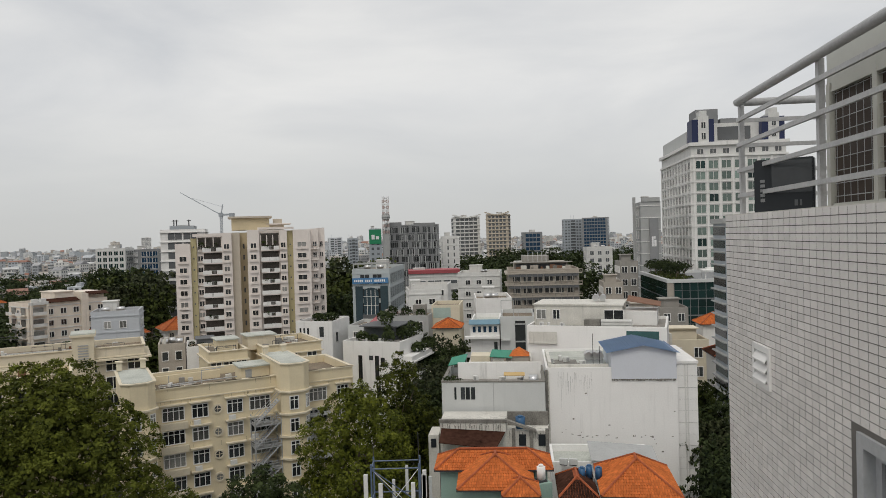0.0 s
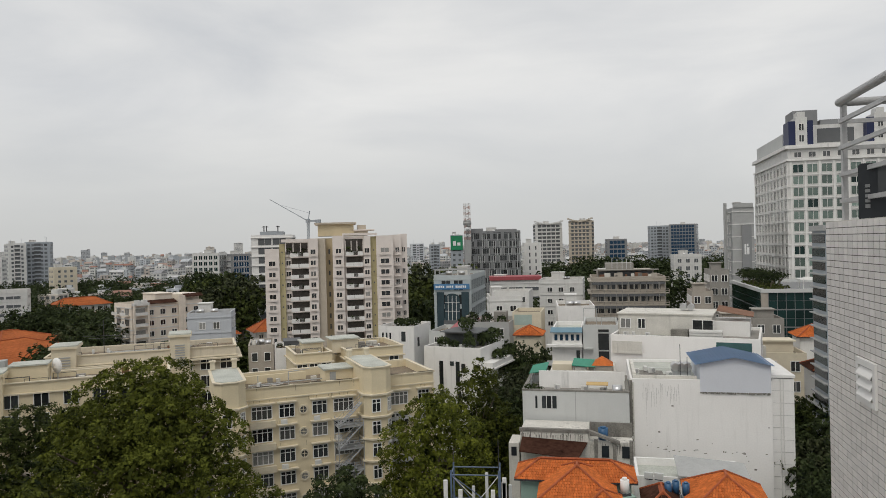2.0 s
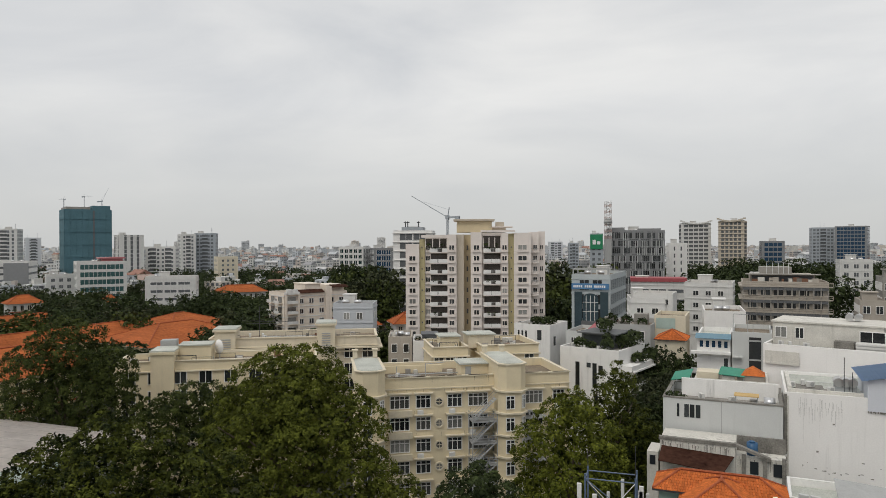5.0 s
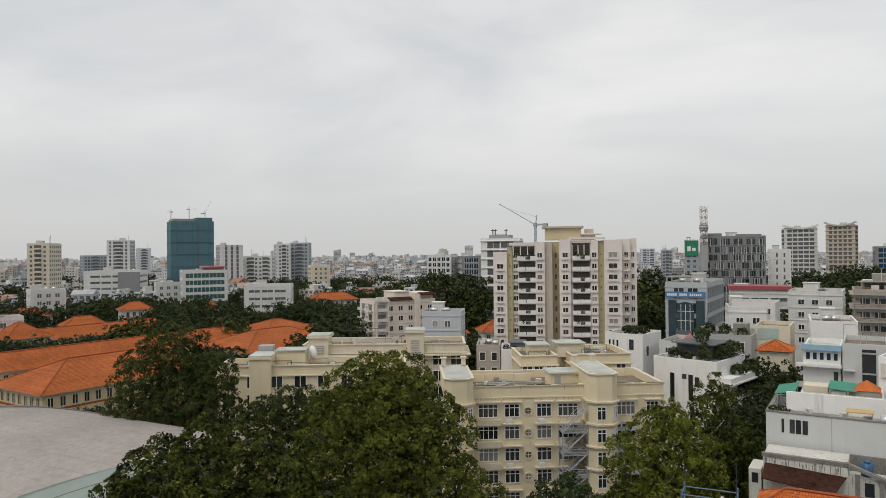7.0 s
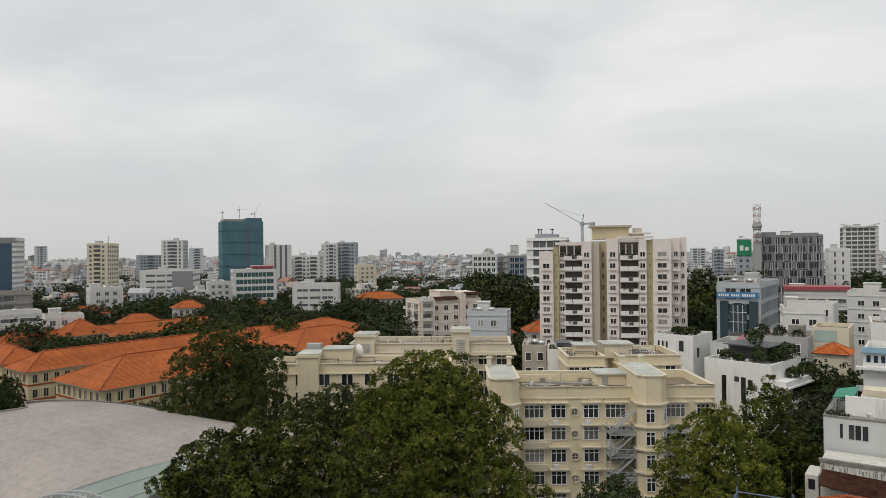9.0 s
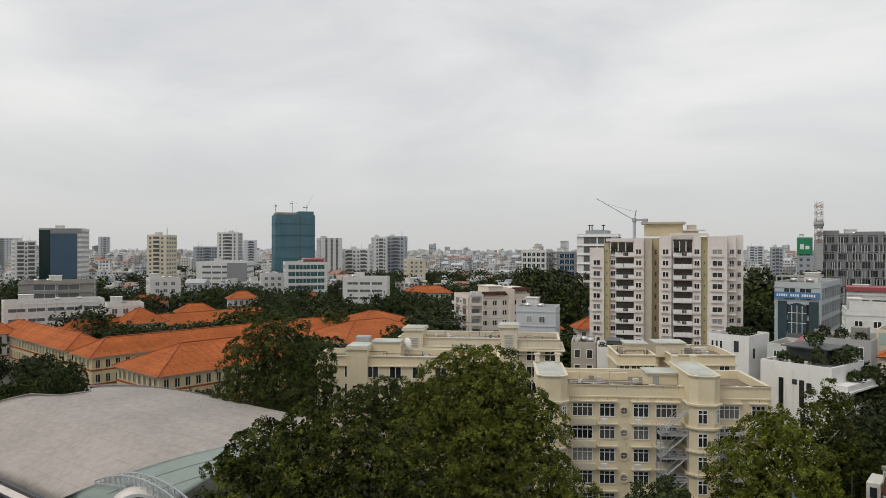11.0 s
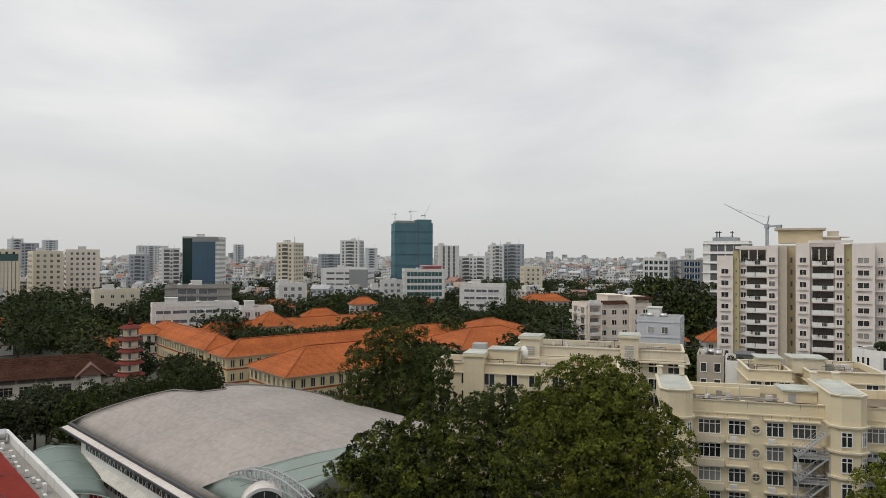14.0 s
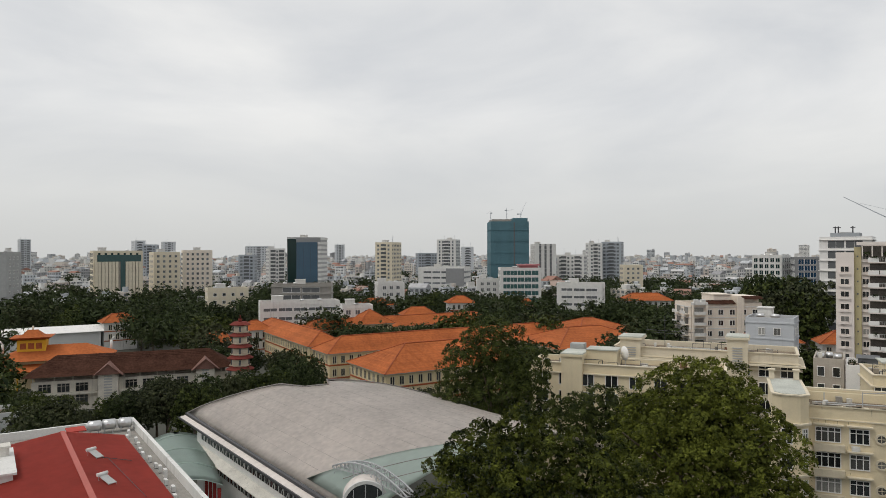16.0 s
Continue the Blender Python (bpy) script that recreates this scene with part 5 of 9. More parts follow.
for u0, u1, n in ((0.5, 3.1, 4), (3.9, 5.9, 3), (8.1, 10.1, 3), (10.9, 13.6, 4), (18.7, 21.2, 4), (22.6, 24.3, 3)):
    for j in range(6):
        z = 16.5 - j * 2.85
        window(yb, (u0 + u1) / 2, 0, z, u1 - u0, 1.75, panes=n, glass="glass" if (n * 2 + j * 3) % 5 < 3 else "paleglass")
        b2 = bmesh.new()
        hood(b2, u0, u1, z + 1.95)
        part("window_hood", b2, M["yellowtrim"], yb)
        if n == 4 and u0 < 1:
            part("planter_ledge", boxes((u0 - 0.2, u1 + 0.3, -0.6, -0.003, z - 0.95, z - 0.14)), M["yellowtrim"], yb)
        elif (j * 7 + n) % 2:
            part("ac_unit", boxes((u0 + 0.2, u0 + 1.0, -0.4, -0.02, z - 0.8, z - 0.2), (u0 + 0.3, u0 + 0.75, -0.43, -0.4, z - 0.72, z - 0.28)), M["white"], yb, "white air-conditioner unit")
for j in range(6):
    z = 17.3 - j * 2.85
    bm = bmesh.new()
    n = 20
    inner, outer = [], []
    for i in range(n):
        a = 2 * math.pi * i / n
        inner.append((7.0 + 0.42 * math.cos(a), z + 0.42 * math.sin(a)))
        outer.append((7.0 + 0.62 * math.cos(a), z + 0.62 * math.sin(a)))
    vi = [bm.verts.new((x, -0.14, q)) for x, q in inner]
    vo = [bm.verts.new((x, -0.14, q)) for x, q in outer]
    vb = [bm.verts.new((x, 0.0, q)) for x, q in outer]
    vc = [bm.verts.new((x, -0.01, q)) for x, q in inner]
    for i in range(n):
        k = (i + 1) % n
        bm.faces.new((vi[i], vo[i], vo[k], vi[k]))
        bm.faces.new((vo[i], vb[i], vb[k], vo[k]))
        bm.faces.new((vi[k], vc[k], vc[i], vi[i]))
    ob = part("round_window", bm, M["yellowtrim"], yb, "round window with a pale rim")
    bm = bmesh.new()
    flat(bm, [(x, -0.05, q) for x, q in inner])
    part("pane", bm, M["paleglass"], ob)
    part("glazing_bar", boxes((6.97, 7.03, -0.09, -0.05, z - 0.4, z + 0.4), (6.6, 7.4, -0.09, -0.05, z - 0.03, z + 0.03)), M["yellowtrim"], ob)
# steel fire stairs between the bay and the front
stairs = thing("fire_stairs", *(yb.matrix_world @ Vector((12.6, -0.6, 0))), 28.6, "grey steel zigzag fire stairs beside the bay", "stairs")
for j in range(5):
    z = 14.9 - j * 2.85
    part("landing", boxes((-1.6, 1.75, -1.7, 0.55, z - 0.1, z)), M["greypaint"], stairs)
    rails = []
    for x in (-1.6, -0.5, 0.6, 1.7):
        rails.append(((x, -1.7, z), (x, -1.7, z + 1.0), 0.035))
    for h in (0.35, 0.7, 1.0):
        rails.append(((-1.6, -1.7, z + h), (1.7, -1.7, z + h), 0.035))
        rails.append(((-1.6, -1.7, z + h), (-1.6, 0.5, z + h), 0.035))
    for row in rails:
        part("rail_bar", tubes([row], 5), M["greypaint"], stairs)
    bm = bmesh.new()
    for k in range(11):
        q = k / 11
        box(bm, -1.4 + q * 2.9, -1.1 + q * 2.9, -1.6, -0.7, z + q * 2.85 + 0.2, z + q * 2.85 + 0.25)
    for y in (-1.65, -0.68):
        tube(bm, (-1.5, y, z + 0.1), (1.6, y, z + 2.95), 0.09, 5)
        tube(bm, (-1.5, y, z + 1.0), (1.6, y, z + 3.8), 0.035, 5)
    part("flight", bm, M["greypaint"], stairs)
part("support", tubes([((x, y, 0), (x, y, 16.0), 0.07) for x in (-1.6, 1.7) for y in (-1.7, 0.5)], 5), M["greypaint"], stairs)
for j in range(3):
    z = 14.9 - j * 2.85
    bal = part("balcony", boxes((18.4, 21.5, -1.5, -0.003, z - 0.12, z)), M["greypaint"], yb)
    rl = [((18.4 + k * 0.31, -1.5, z), (18.4 + k * 0.31, -1.5, z + 1.0), 0.025) for k in range(11)] + [((18.4, -1.5, z + 1.0), (21.5, -1.5, z + 1.0), 0.04), ((18.4, 0, z + 1.0), (18.4, -1.5, z + 1.0), 0.04)]
    part("balcony_rail", tubes(rl, 5), M["greypaint"], bal)


def flat_house(name, x, y, rz, w, d, top, wall, label, cols=0, rows=0, ww=1.3, wh=1.5, storey=3.2, side=0, deck="roofdeck", glass="glass", first=1.4, category="building", rail=0.8, cap=None, frame="plainwhite"):
    """A flat-roofed building from its front left corner; windows on the front and, with side, on one flank."""
    h = thing(name, x, y, 0, rz, label, category)
    FOOTPRINTS.append((x, y, 4))
    part("wall", ring_box(0, w, 0, d, 0, top, rail, 0.25), M[wall], h)
    part("roof", boxes((0.25, w - 0.25, 0.25, d - 0.25, top - rail, top - rail + 0.04)), M[deck], h)
    if cap:
        part("parapet_cap", band_ring(-0.18, w + 0.18, -0.18, d + 0.18, top, top + 0.16, 0.43), M[cap], h)
        part("cornice", band_ring(-0.3, w + 0.3, -0.3, d + 0.3, top - 1.6, top - 1.4, 0.297), M[cap], h)
    for j in range(rows):
        z = top - first - wh - j * storey
        for i in range(cols):
            put("window", simple_window(ww, wh, frame, glass), h, (w * (i + 0.5) / cols, 0, z))
        if side:
            n = max(1, int(d // (w / max(cols, 1))))
            for i in range(n):
                put("window", simple_window(ww, wh, frame, glass), h, (w if side > 0 else 0, d * (i + 0.5) / n, z), 90 if side > 0 else -90)
    return h


# other wings of the yellow estate
yw = flat_house("yellow_wing", -80.0, 83.4, 28.6, 30, 8, 20.0, "yellow", "cream-yellow wing of flats with a low parapet", 8, 4, 1.8, 1.8, 2.9, first=1.6, cap="yellowtrim")
for u0, u1, top in ((5.2, 8.6, 21.6),):
    part("roof_block", boxes((u0, u1, -0.8, 4.5, 0, top), (u0 - 0.2, u1 + 0.2, -1.0, 4.7, top - 0.4, top)), M["yellow"], yw)
    part("block_roof", boxes((u0 - 0.1, u1 + 0.1, -0.9, 4.6, top + 0.001, top + 0.2)), M["paledeck"], yw)
    part("block_roof", boxes((u1 + 0.02, u1 + 5.1, 2.3, 6.6, 22.001, 22.2)), M["paledeck"], yw)
    part("roof_block", boxes((u1 + 0.01, u1 + 5.0, 2.5, 6.5, 19.25, 22.0)), M["yellow"], yw)
    part("tank_frame", boxes((u0 + 0.2, u0 + 2.6, 5.2, 7.2, 19.3, 22.6)), M["grey"], yw)
ywb = flat_house("yellow_wing", -76.0, 100.6, 26.0, 29, 10, 21.5, "yellowgrey", "long cream-yellow wing of flats with a flat roof", 9, 4, 1.8, 1.8, 2.9, first=1.9, cap="yellowtrim")
part("eave_slab", band_ring(-1.0, 30.0, -1.0, 11.0, 19.55, 19.8, 0.697), M["yellowtrim"], ywb)
part("eave_slab", band_ring(-0.6, 29.6, -0.6, 10.6, 18.9, 19.1, 0.297), M["yellowgrey"], ywb)
for u0, u1, top in ((1.0, 4.5, 23.2), (18.5, 21.6, 24.0)):
    part("roof_block", boxes((u0, u1, -0.8, 4.0, 0, top), (u0 - 0.3, u1 + 0.3, -1.1, 4.3, top - 0.35, top)), M["yellowtrim"], ywb)
    part("block_roof", boxes((u0 - 0.2, u1 + 0.2, -1.0, 4.2, top + 0.001, top + 0.2)), M["paledeck"], ywb)
    bm = bmesh.new()
    for k in range(9):
        box(bm, u0 + 0.8, u1 - 0.8, -0.9, -0.8, top - 5.2 + k * 0.42, top - 5.0 + k * 0.42)
    part("vent_grille", bm, M["grey"], ywb)
dish = thing("satellite_dish", *(yw.matrix_world @ Vector((14.5, 5.0, 19.2))), -20, "large white satellite dish on a roof", "dish")
bm = bmesh.new()
rings = []
for i in range(5):
    r = 1.15 * i / 4
    rings.append([bm.verts.new((r * math.cos(a * math.pi / 8), -0.45 * (1 - (i / 4) ** 2), 2.2 + r * math.sin(a * math.pi / 8))) for a in range(16)])
for i in range(4):
    for a in range(16):
        k = (a + 1) % 16
        if i == 0 and a % 2:
            continue
        try:
            bm.faces.new((rings[i][a], rings[i][k], rings[i + 1][k], rings[i + 1][a]))
        except ValueError:
            pass
bmesh.ops.remove_doubles(bm, verts=bm.verts, dist=0.001)
bmesh.ops.solidify(bm, geom=bm.faces[:], thickness=0.04)
part("reflector", bm, M["plainwhite"], dish)
part("pole", tubes([((0, 0.1, 0), (0, 0.1, 2.0), 0.07), ((0, -0.45, 2.2), (0, -1.2, 2.3), 0.04)]), M["greypaint"], dish)
antenna = thing("antenna", *(ywb.matrix_world @ Vector((8, 4, 20.7))), 10, "thin rooftop antenna with long cross arms", "antenna")
part("pole", tubes([((0, 0, 0), (0, 0, 6), 0.06)]), M["darkmetal"], antenna)
part("arm", tubes([((-3.5, 0, 3.4), (5.5, 0, 3.4), 0.04), ((-2.5, 0, 3.0), (4.0, 0.5, 2.9), 0.04), ((0, -0.8, 5.2), (0, 0.8, 5.2), 0.04)]), M["darkmetal"], antenna)

ybk = flat_house("yellow_block", -36.6, 105.7, 28.6, 5.8, 10, 21.0, "yellow", "cream-yellow block with a sunken roof terrace", 3, 3, 1.5, 1.5, 2.9, first=1.6, cap="yellowtrim")
part("stair_head", boxes((2.0, 5.2, 4, 8, 20.2, 22.2)), M["yellow"], ybk)
part("stair_roof", boxes((1.7, 5.5, 3.7, 8.3, 22.2, 22.4)), M["paledeck"], ybk)
ybl = flat_house("yellow_block", -29.8, 110.5, 28.6, 10.0, 11, 21.0, "yellow", "cream-yellow block with a cluttered flat roof", 3, 3, 1.5, 1.5, 2.9, first=1.6, cap="yellowtrim")
part("stair_head", boxes((-1.5, 3.0, 3, 7, 20.2, 22.4)), M["yellowtrim"], ybl)
part("stair_roof", boxes((-1.8, 3.3, 2.7, 7.3, 22.4, 22.6)), M["paledeck"], ybl)
for host, hw, hd in ((ybk, 5.5, 9.6), (ybl, 9.6, 10.6), (ywb, 28, 9.6), (yw, 29, 7.6)):
    top_z = {ybk: 20.24, ybl: 20.24, ywb: 20.74, yw: 19.24}[host]
    for k in range(16):
        u, v, n = clutter_rng.uniform(0.5, hw - 1.6), clutter_rng.uniform(0.5, hd - 1.4), clutter_rng.uniform(0.3, 1.3)
        part("roof_clutter", bevel_box(u, u + n, v, v + n * 0.6, top_z, top_z + clutter_rng.uniform(0.15, 1.0), 0.03), M[("blackened", "concrete", "brown", "weathered", "rust")[k % 5]], host)
    for k in range(5):
        u, v = clutter_rng.uniform(0.5, hw - 4), clutter_rng.uniform(0.5, hd - 0.5)
        hgt = clutter_rng.uniform(0.9, 1.5)
        part("clothes_rail", tubes([((u, v, top_z), (u, v, top_z + hgt), 0.035), ((u + 3, v, top_z), (u + 3, v, top_z + hgt), 0.035), ((u, v, top_z + hgt), (u + 3, v, top_z + hgt), 0.035)], 5), M["darkmetal"], host)

# ---- the ivory apartment tower ----
ax, ay = polar(-21.37, 193)
apt = thing("ivory_apartment_tower", ax, ay, 0, 15.55, "tall ivory apartment tower with stacked balconies and olive stripes", "building")
S = 0.1475


def slab(name, a, b, v0, v1, z0, z1, mat, label=""):
    return part(name, boxes((a * S, b * S, v0, v1, z0, z1)), M[mat], apt, label)


slab("bay", 0, 26, 0.6, 16, 0, 38.0, "apt")
slab("stripe", 26.05, 36, 1.4, 16, 0, 39.3, "aptolive", "olive recessed stripe")
slab("balcony_wall", 36.05, 80, 2.2, 16, 0, 40.4, "apt")
slab("bay", 80.05, 97, 0.2, 16, 0, 40.6, "apt")
slab("shaft", 97.05, 111, 1.2, 16, 0, 40.6, "apttan", "tan recessed shaft")
slab("shaft", 111.05, 124, 4.5, 16, 0, 40.6, "aptbox", "ochre recessed shaft")
slab("bay", 124.05, 145, 0.0, 17, 0, 41.2, "apt")
slab("balcony_wall", 145.05, 182, 2.0, 17, 0, 41.0, "apt")
slab("bay", 182.05, 195, 0.1, 17, 0, 41.0, "apt")
slab("stripe", 195.05, 206, 1.2, 17, 0, 40.8, "aptolive", "olive recessed stripe")
slab("bay", 206.05, 238, 0.5, 17, 0, 41.0, "apt")
slab("bay", 238.05, 254, 2.6, 17, 0, 41.2, "apt")
slab("bay", 254.05, 267, 4.2, 19, 0, 41.4, "apt")
slab("top_box", 97, 165, 4, 12, 41.21, 44.5, "aptbox", "ochre rooftop box")
slab("top_slab", 91, 170, 3.2, 13, 44.5, 45.0, "apttan")
slab("top_box", 165.05, 192, 5, 11, 41.21, 42.6, "apttan")
slab("top_slab", 160, 205, 4, 12, 42.6, 42.9, "apt")
slab("roof_beam", 30, 86, 0.4, 1.1, 39.7, 40.5, "apt")
slab("roof_beam", 143, 208, 0.3, 1.0, 41.2, 41.8, "apt")
slab("roof_frame", 172, 189, 6, 6.4, 42.95, 44.2, "apttan")
AP = 3.02
BALUSTER = mesh_of(tubes([((0, 0, 0), (0, 0, 0.95), 0.03)], 4), "baluster", M["grey"])
win_cols = [(13, 0.6, 1.9), (42, 2.2, 1.4), (88, 0.2, 1.5), (135, 0.0, 1.6), (188, 0.1, 1.4), (222, 0.5, 2.5)]
for j in range(12):
    z = 36.2 - j * AP
    for px_, v, w in win_cols:
        if px_ == 13 and j == 0:
            continue
        window(apt, px_ * S, v, z, w, 1.45, panes=2, frame="apt", glass="glass" if (j + px_) % 6 else "paleglass", depth=0.16)
        part("ledge", boxes((px_ * S - w / 2 - 0.25, px_ * S + w / 2 + 0.25, v - 0.45, v - 0.003, z - 0.55, z - 0.12)), M["apt"], apt)
    window(apt, 247 * S, 2.6, z, 1.2, 1.45, panes=2, frame="apt", depth=0.16)
    window(apt, 260 * S, 4.2, z, 1.0, 1.45, panes=2, frame="apt", depth=0.16)
    for a, b, v in ((46, 80, 2.2), (148, 181, 2.0)):
        solid = (j * 5 + a) % 3
        bal = part("balcony", boxes((a * S, b * S, v - 1.7, v - 0.003, z - 0.75, z - 0.5)), M["apt"], apt)
        # dark sheet over doors and back wall, recess shade put into its colour
        part("balcony_door", boxes((a * S + 0.25, b * S - 0.15, v - 0.09, v - 0.004, z - 0.49, z + 2.05)), M["recess"], bal, "balcony back and doors painted dark as shade")
        part("balcony_panel", boxes((a * S, a * S + 2.2, v - 1.72, v - 1.58, z - 0.5, z + 0.5)), M["plainwhite"], bal)
        part("balcony_panel", boxes((b * S - (1.5 if solid else 2.6), b * S, v - 1.73, v - 1.57, z - 0.5, z + 0.52)), M["plainwhite"], bal)
        for k in range(7):
            put("baluster", BALUSTER, bal, (a * S + 2.2 + k * 0.33, v - 1.65, z - 0.5))
        part("balcony_rail", tubes([((a * S + 2.2, v - 1.65, z + 0.45), (b * S - 1.0, v - 1.65, z + 0.45), 0.04)], 4), M["grey"], bal)
        if solid == 1:
            part("balcony_planting", leaf_cloud("balcony_planting", j + 300, [((a + 10) * S, v - 1.3, z + 0.3, 0.7, 0.8), ((a + 22) * S, v - 1.2, z + 0.2, 0.6, 0.9)], 60, 0.22, M["leafdark"]), None, bal)
    bal = part("balcony", boxes((239 * S, 253 * S, 1.4, 2.597, z - 0.75, z - 0.5)), M["apt"], apt)
    for k in range(7):
        put("baluster", BALUSTER, bal, (239 * S + k * 0.3, 1.42, z - 0.5))
    part("balcony_rail", tubes([((239 * S, 1.42, z + 0.45), (253 * S, 1.42, z + 0.45), 0.04)], 4), M["grey"], bal)
    part("stripe_vent", boxes((30 * S, 32 * S, 1.3, 1.397, z + 0.6, z + 1.0)), M["darkgrey"], apt)
    part("stripe_vent", boxes((200 * S, 202 * S, 1.1, 1.197, z + 0.6, z + 1.0)), M["darkgrey"], apt)
    part("shaft_window", boxes((116 * S, 119 * S, 4.4, 4.497, z, z + 1.3)), M["darkgrey"], apt)
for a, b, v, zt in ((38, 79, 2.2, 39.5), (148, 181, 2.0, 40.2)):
    # the loggia's shade is this dark sheet on its back wall
    part("loggia", boxes((a * S, b * S, v - 0.1, v - 0.005, 36.9, zt)), M["recess"], apt, "loggia back painted dark as shade")

for a, b, v in ((38, 79, 0.9), (148, 181, 0.7)):
    for q in (0.0, 0.33, 0.66, 1.0):
        u = (a + (b - a) * q) * S
        part("loggia_post", boxes((u - 0.12, u + 0.12, v - 0.12, v + 0.12, 37.0, 39.7)), M["apt"], apt)
    part("loggia_planting", leaf_cloud("loggia_planting", a, [((a + 6) * S, v + 0.4, 37.6, 0.7, 0.8), ((b - 8) * S, v + 0.4, 37.5, 0.6, 0.9)], 120, 0.2, M["leafdark"]), None, apt)

# ---- white town houses on the far side of the street ----
R = -6.2
ww = thing("white_wall_house", 12.2, 84.3, 0, R, "tall white party-wall house with rain stains and a blue-roofed top", "building")
part("wall", ring_box(0, 15.7, 0, 14, 0, 21.4, 0.4, 0.25), M["stainedwhite"], ww)
stain_rng = random.Random(77)
bm = bmesh.new()
for k in range(46):
    u = stain_rng.uniform(1.3, 5.6)
    z = 20.95 - stain_rng.uniform(0, 1.3)
    n = stain_rng.uniform(0.5, 2.6) * (1.6 if 1.6 < u < 3.6 and k % 4 == 0 else 0.8)
    hw = stain_rng.uniform(0.008, 0.035)
    flat(bm, [(u - hw, -0.004, z), (u - hw * 0.4, -0.004, z - n), (u + hw * 0.4, -0.004, z - n), (u + hw, -0.004, z)])
part("rain_stain", bm, M["rainstain"], ww, "grey rain stains under the coping")
bm = bmesh.new()
for k in range(16):
    u, n = stain_rng.uniform(0, 15), stain_rng.uniform(0.1, 0.5)
    z = 13.1 + stain_rng.uniform(-0.25, 0.25) - 0.02 * u
    flat(bm, [(u, -0.004, z), (u + n, -0.004, z - 0.02), (u + n * 0.9, -0.004, z + stain_rng.uniform(0.05, 0.16)), (u + n * 0.2, -0.004, z + 0.08)])
for k in range(34):
    z = stain_rng.uniform(13.5, 20.8)
    w_ = stain_rng.uniform(0.04, 0.3)
    flat(bm, [(0.01, -0.004, z), (w_, -0.004, z + 0.05), (w_ * 0.7, -0.004, z + stain_rng.uniform(0.15, 0.5)), (0.01, -0.004, z + 0.5)])
part("plaster_scar", bm, M["blackened"], ww, "dark broken plaster along the old roof line")
part("roof", boxes((0.25, 15.45, 0.25, 13.7, 21.0, 21.06)), M["paledeck"], ww)
part("roof_kerb", boxes((0.3, 7.6, 0.35, 0.7, 21.07, 21.75), (0.3, 0.7, 0.7, 10, 21.07, 22.0)), M["weathered"], ww)
part("top_room", boxes((7.9, 15.6, -0.12, 8, 20.0, 23.3)), M["bluewall"], ww, "pale sheet-clad rooftop room")
bm = bmesh.new()
flat(bm, [(7.9, -0.12, 23.3), (15.6, -0.12, 23.3), (11.7, -0.12, 24.05)])
flat(bm, [(15.6, 8, 23.3), (7.9, 8, 23.3), (11.7, 8, 24.05)])
part("gable", bm, M["bluewall"], ww)
bm = bmesh.new()
for s0, s1 in ((7.3, 11.7), (11.7, 16.0)):
    za, zb = (23.26, 24.15) if s0 < 10 else (24.15, 23.18)
    v = [bm.verts.new(q) for q in ((s0, -0.6, za), (s1, -0.6, zb), (s1, 8.5, zb), (s0, 8.5, za))]
    bm.faces.new(v)
bmesh.ops.solidify(bm, geom=bm.faces[:], thickness=-0.14)
part("sheet_roof", bm, M["blueroof"], ww, "blue corrugated sheet roof")
bm = bmesh.new()
for k in range(24):
    u = 7.3 + k * 0.37
    z = 23.26 + (u - 7.3) / 4.4 * 0.89 if u < 11.7 else 24.15 - (u - 11.7) / 4.3 * 0.97
    tube(bm, (u, -0.6, z + 0.05), (u, 8.4, z + 0.05), 0.03, 4)
part("roof_rib", bm, M["blueroof"], ww, kind="stuff")
bm = bmesh.new()
rr = random.Random(3)
for k in range(35):
    u = 7.9 + k * 0.22
    box(bm, u, u + rr.uniform(0.1, 0.25), -0.16, -0.121, 19.9 - rr.uniform(0, 0.12), 20.02)
part("broken_edge", bm, M["blackened"], ww, kind="stuff")
for k, u in enumerate((5.6, 6.3, 7.0)):
    tk = part("water_tank", tubes([((u - 0.1, 3, 22.3), (u - 0.1, 4.6, 22.3), 0.5)], 12), M["steel"], ww)
    part("tank_stand", boxes((u - 0.5, u + 0.3, 3.2, 3.3, 21.07, 21.9)), M["greypaint"], tk)
    part("tank_stand", boxes((u - 0.5, u + 0.3, 4.3, 4.4, 21.07, 21.9)), M["greypaint"], tk)
part("roof_antenna", tubes([((6.0, 2.6, 21.07), (6.0, 2.6, 25.2), 0.04), ((6.8, 2.6, 21.07), (6.8, 2.6, 23.6), 0.04)]), M["darkmetal"], ww)
part("vent_box", boxes((3.6, 4.2, 0.6, 1.2, 21.07, 21.8)), M["blackened"], ww)
part("downpipe", tubes([((0.3, -0.12, 6), (0.3, -0.12, 21), 0.07)]), M["weathered"], ww)
part("corner_joint", boxes((-0.12, 0.2, -0.06, -0.003, 14.5, 21.2)), M["blackened"], ww, "mould-blackened broken corner")
rr = random.Random(8)
for k in range(13):
    u, z = rr.uniform(0.8, 15.2), rr.choice([rr.uniform(10.5, 13.5), rr.uniform(10.5, 19)])
    part("hole", boxes((u, u + rr.uniform(0.06, 0.3), -0.012, -0.004, z, z + rr.uniform(0.05, 0.2))), M["blackened"], ww)

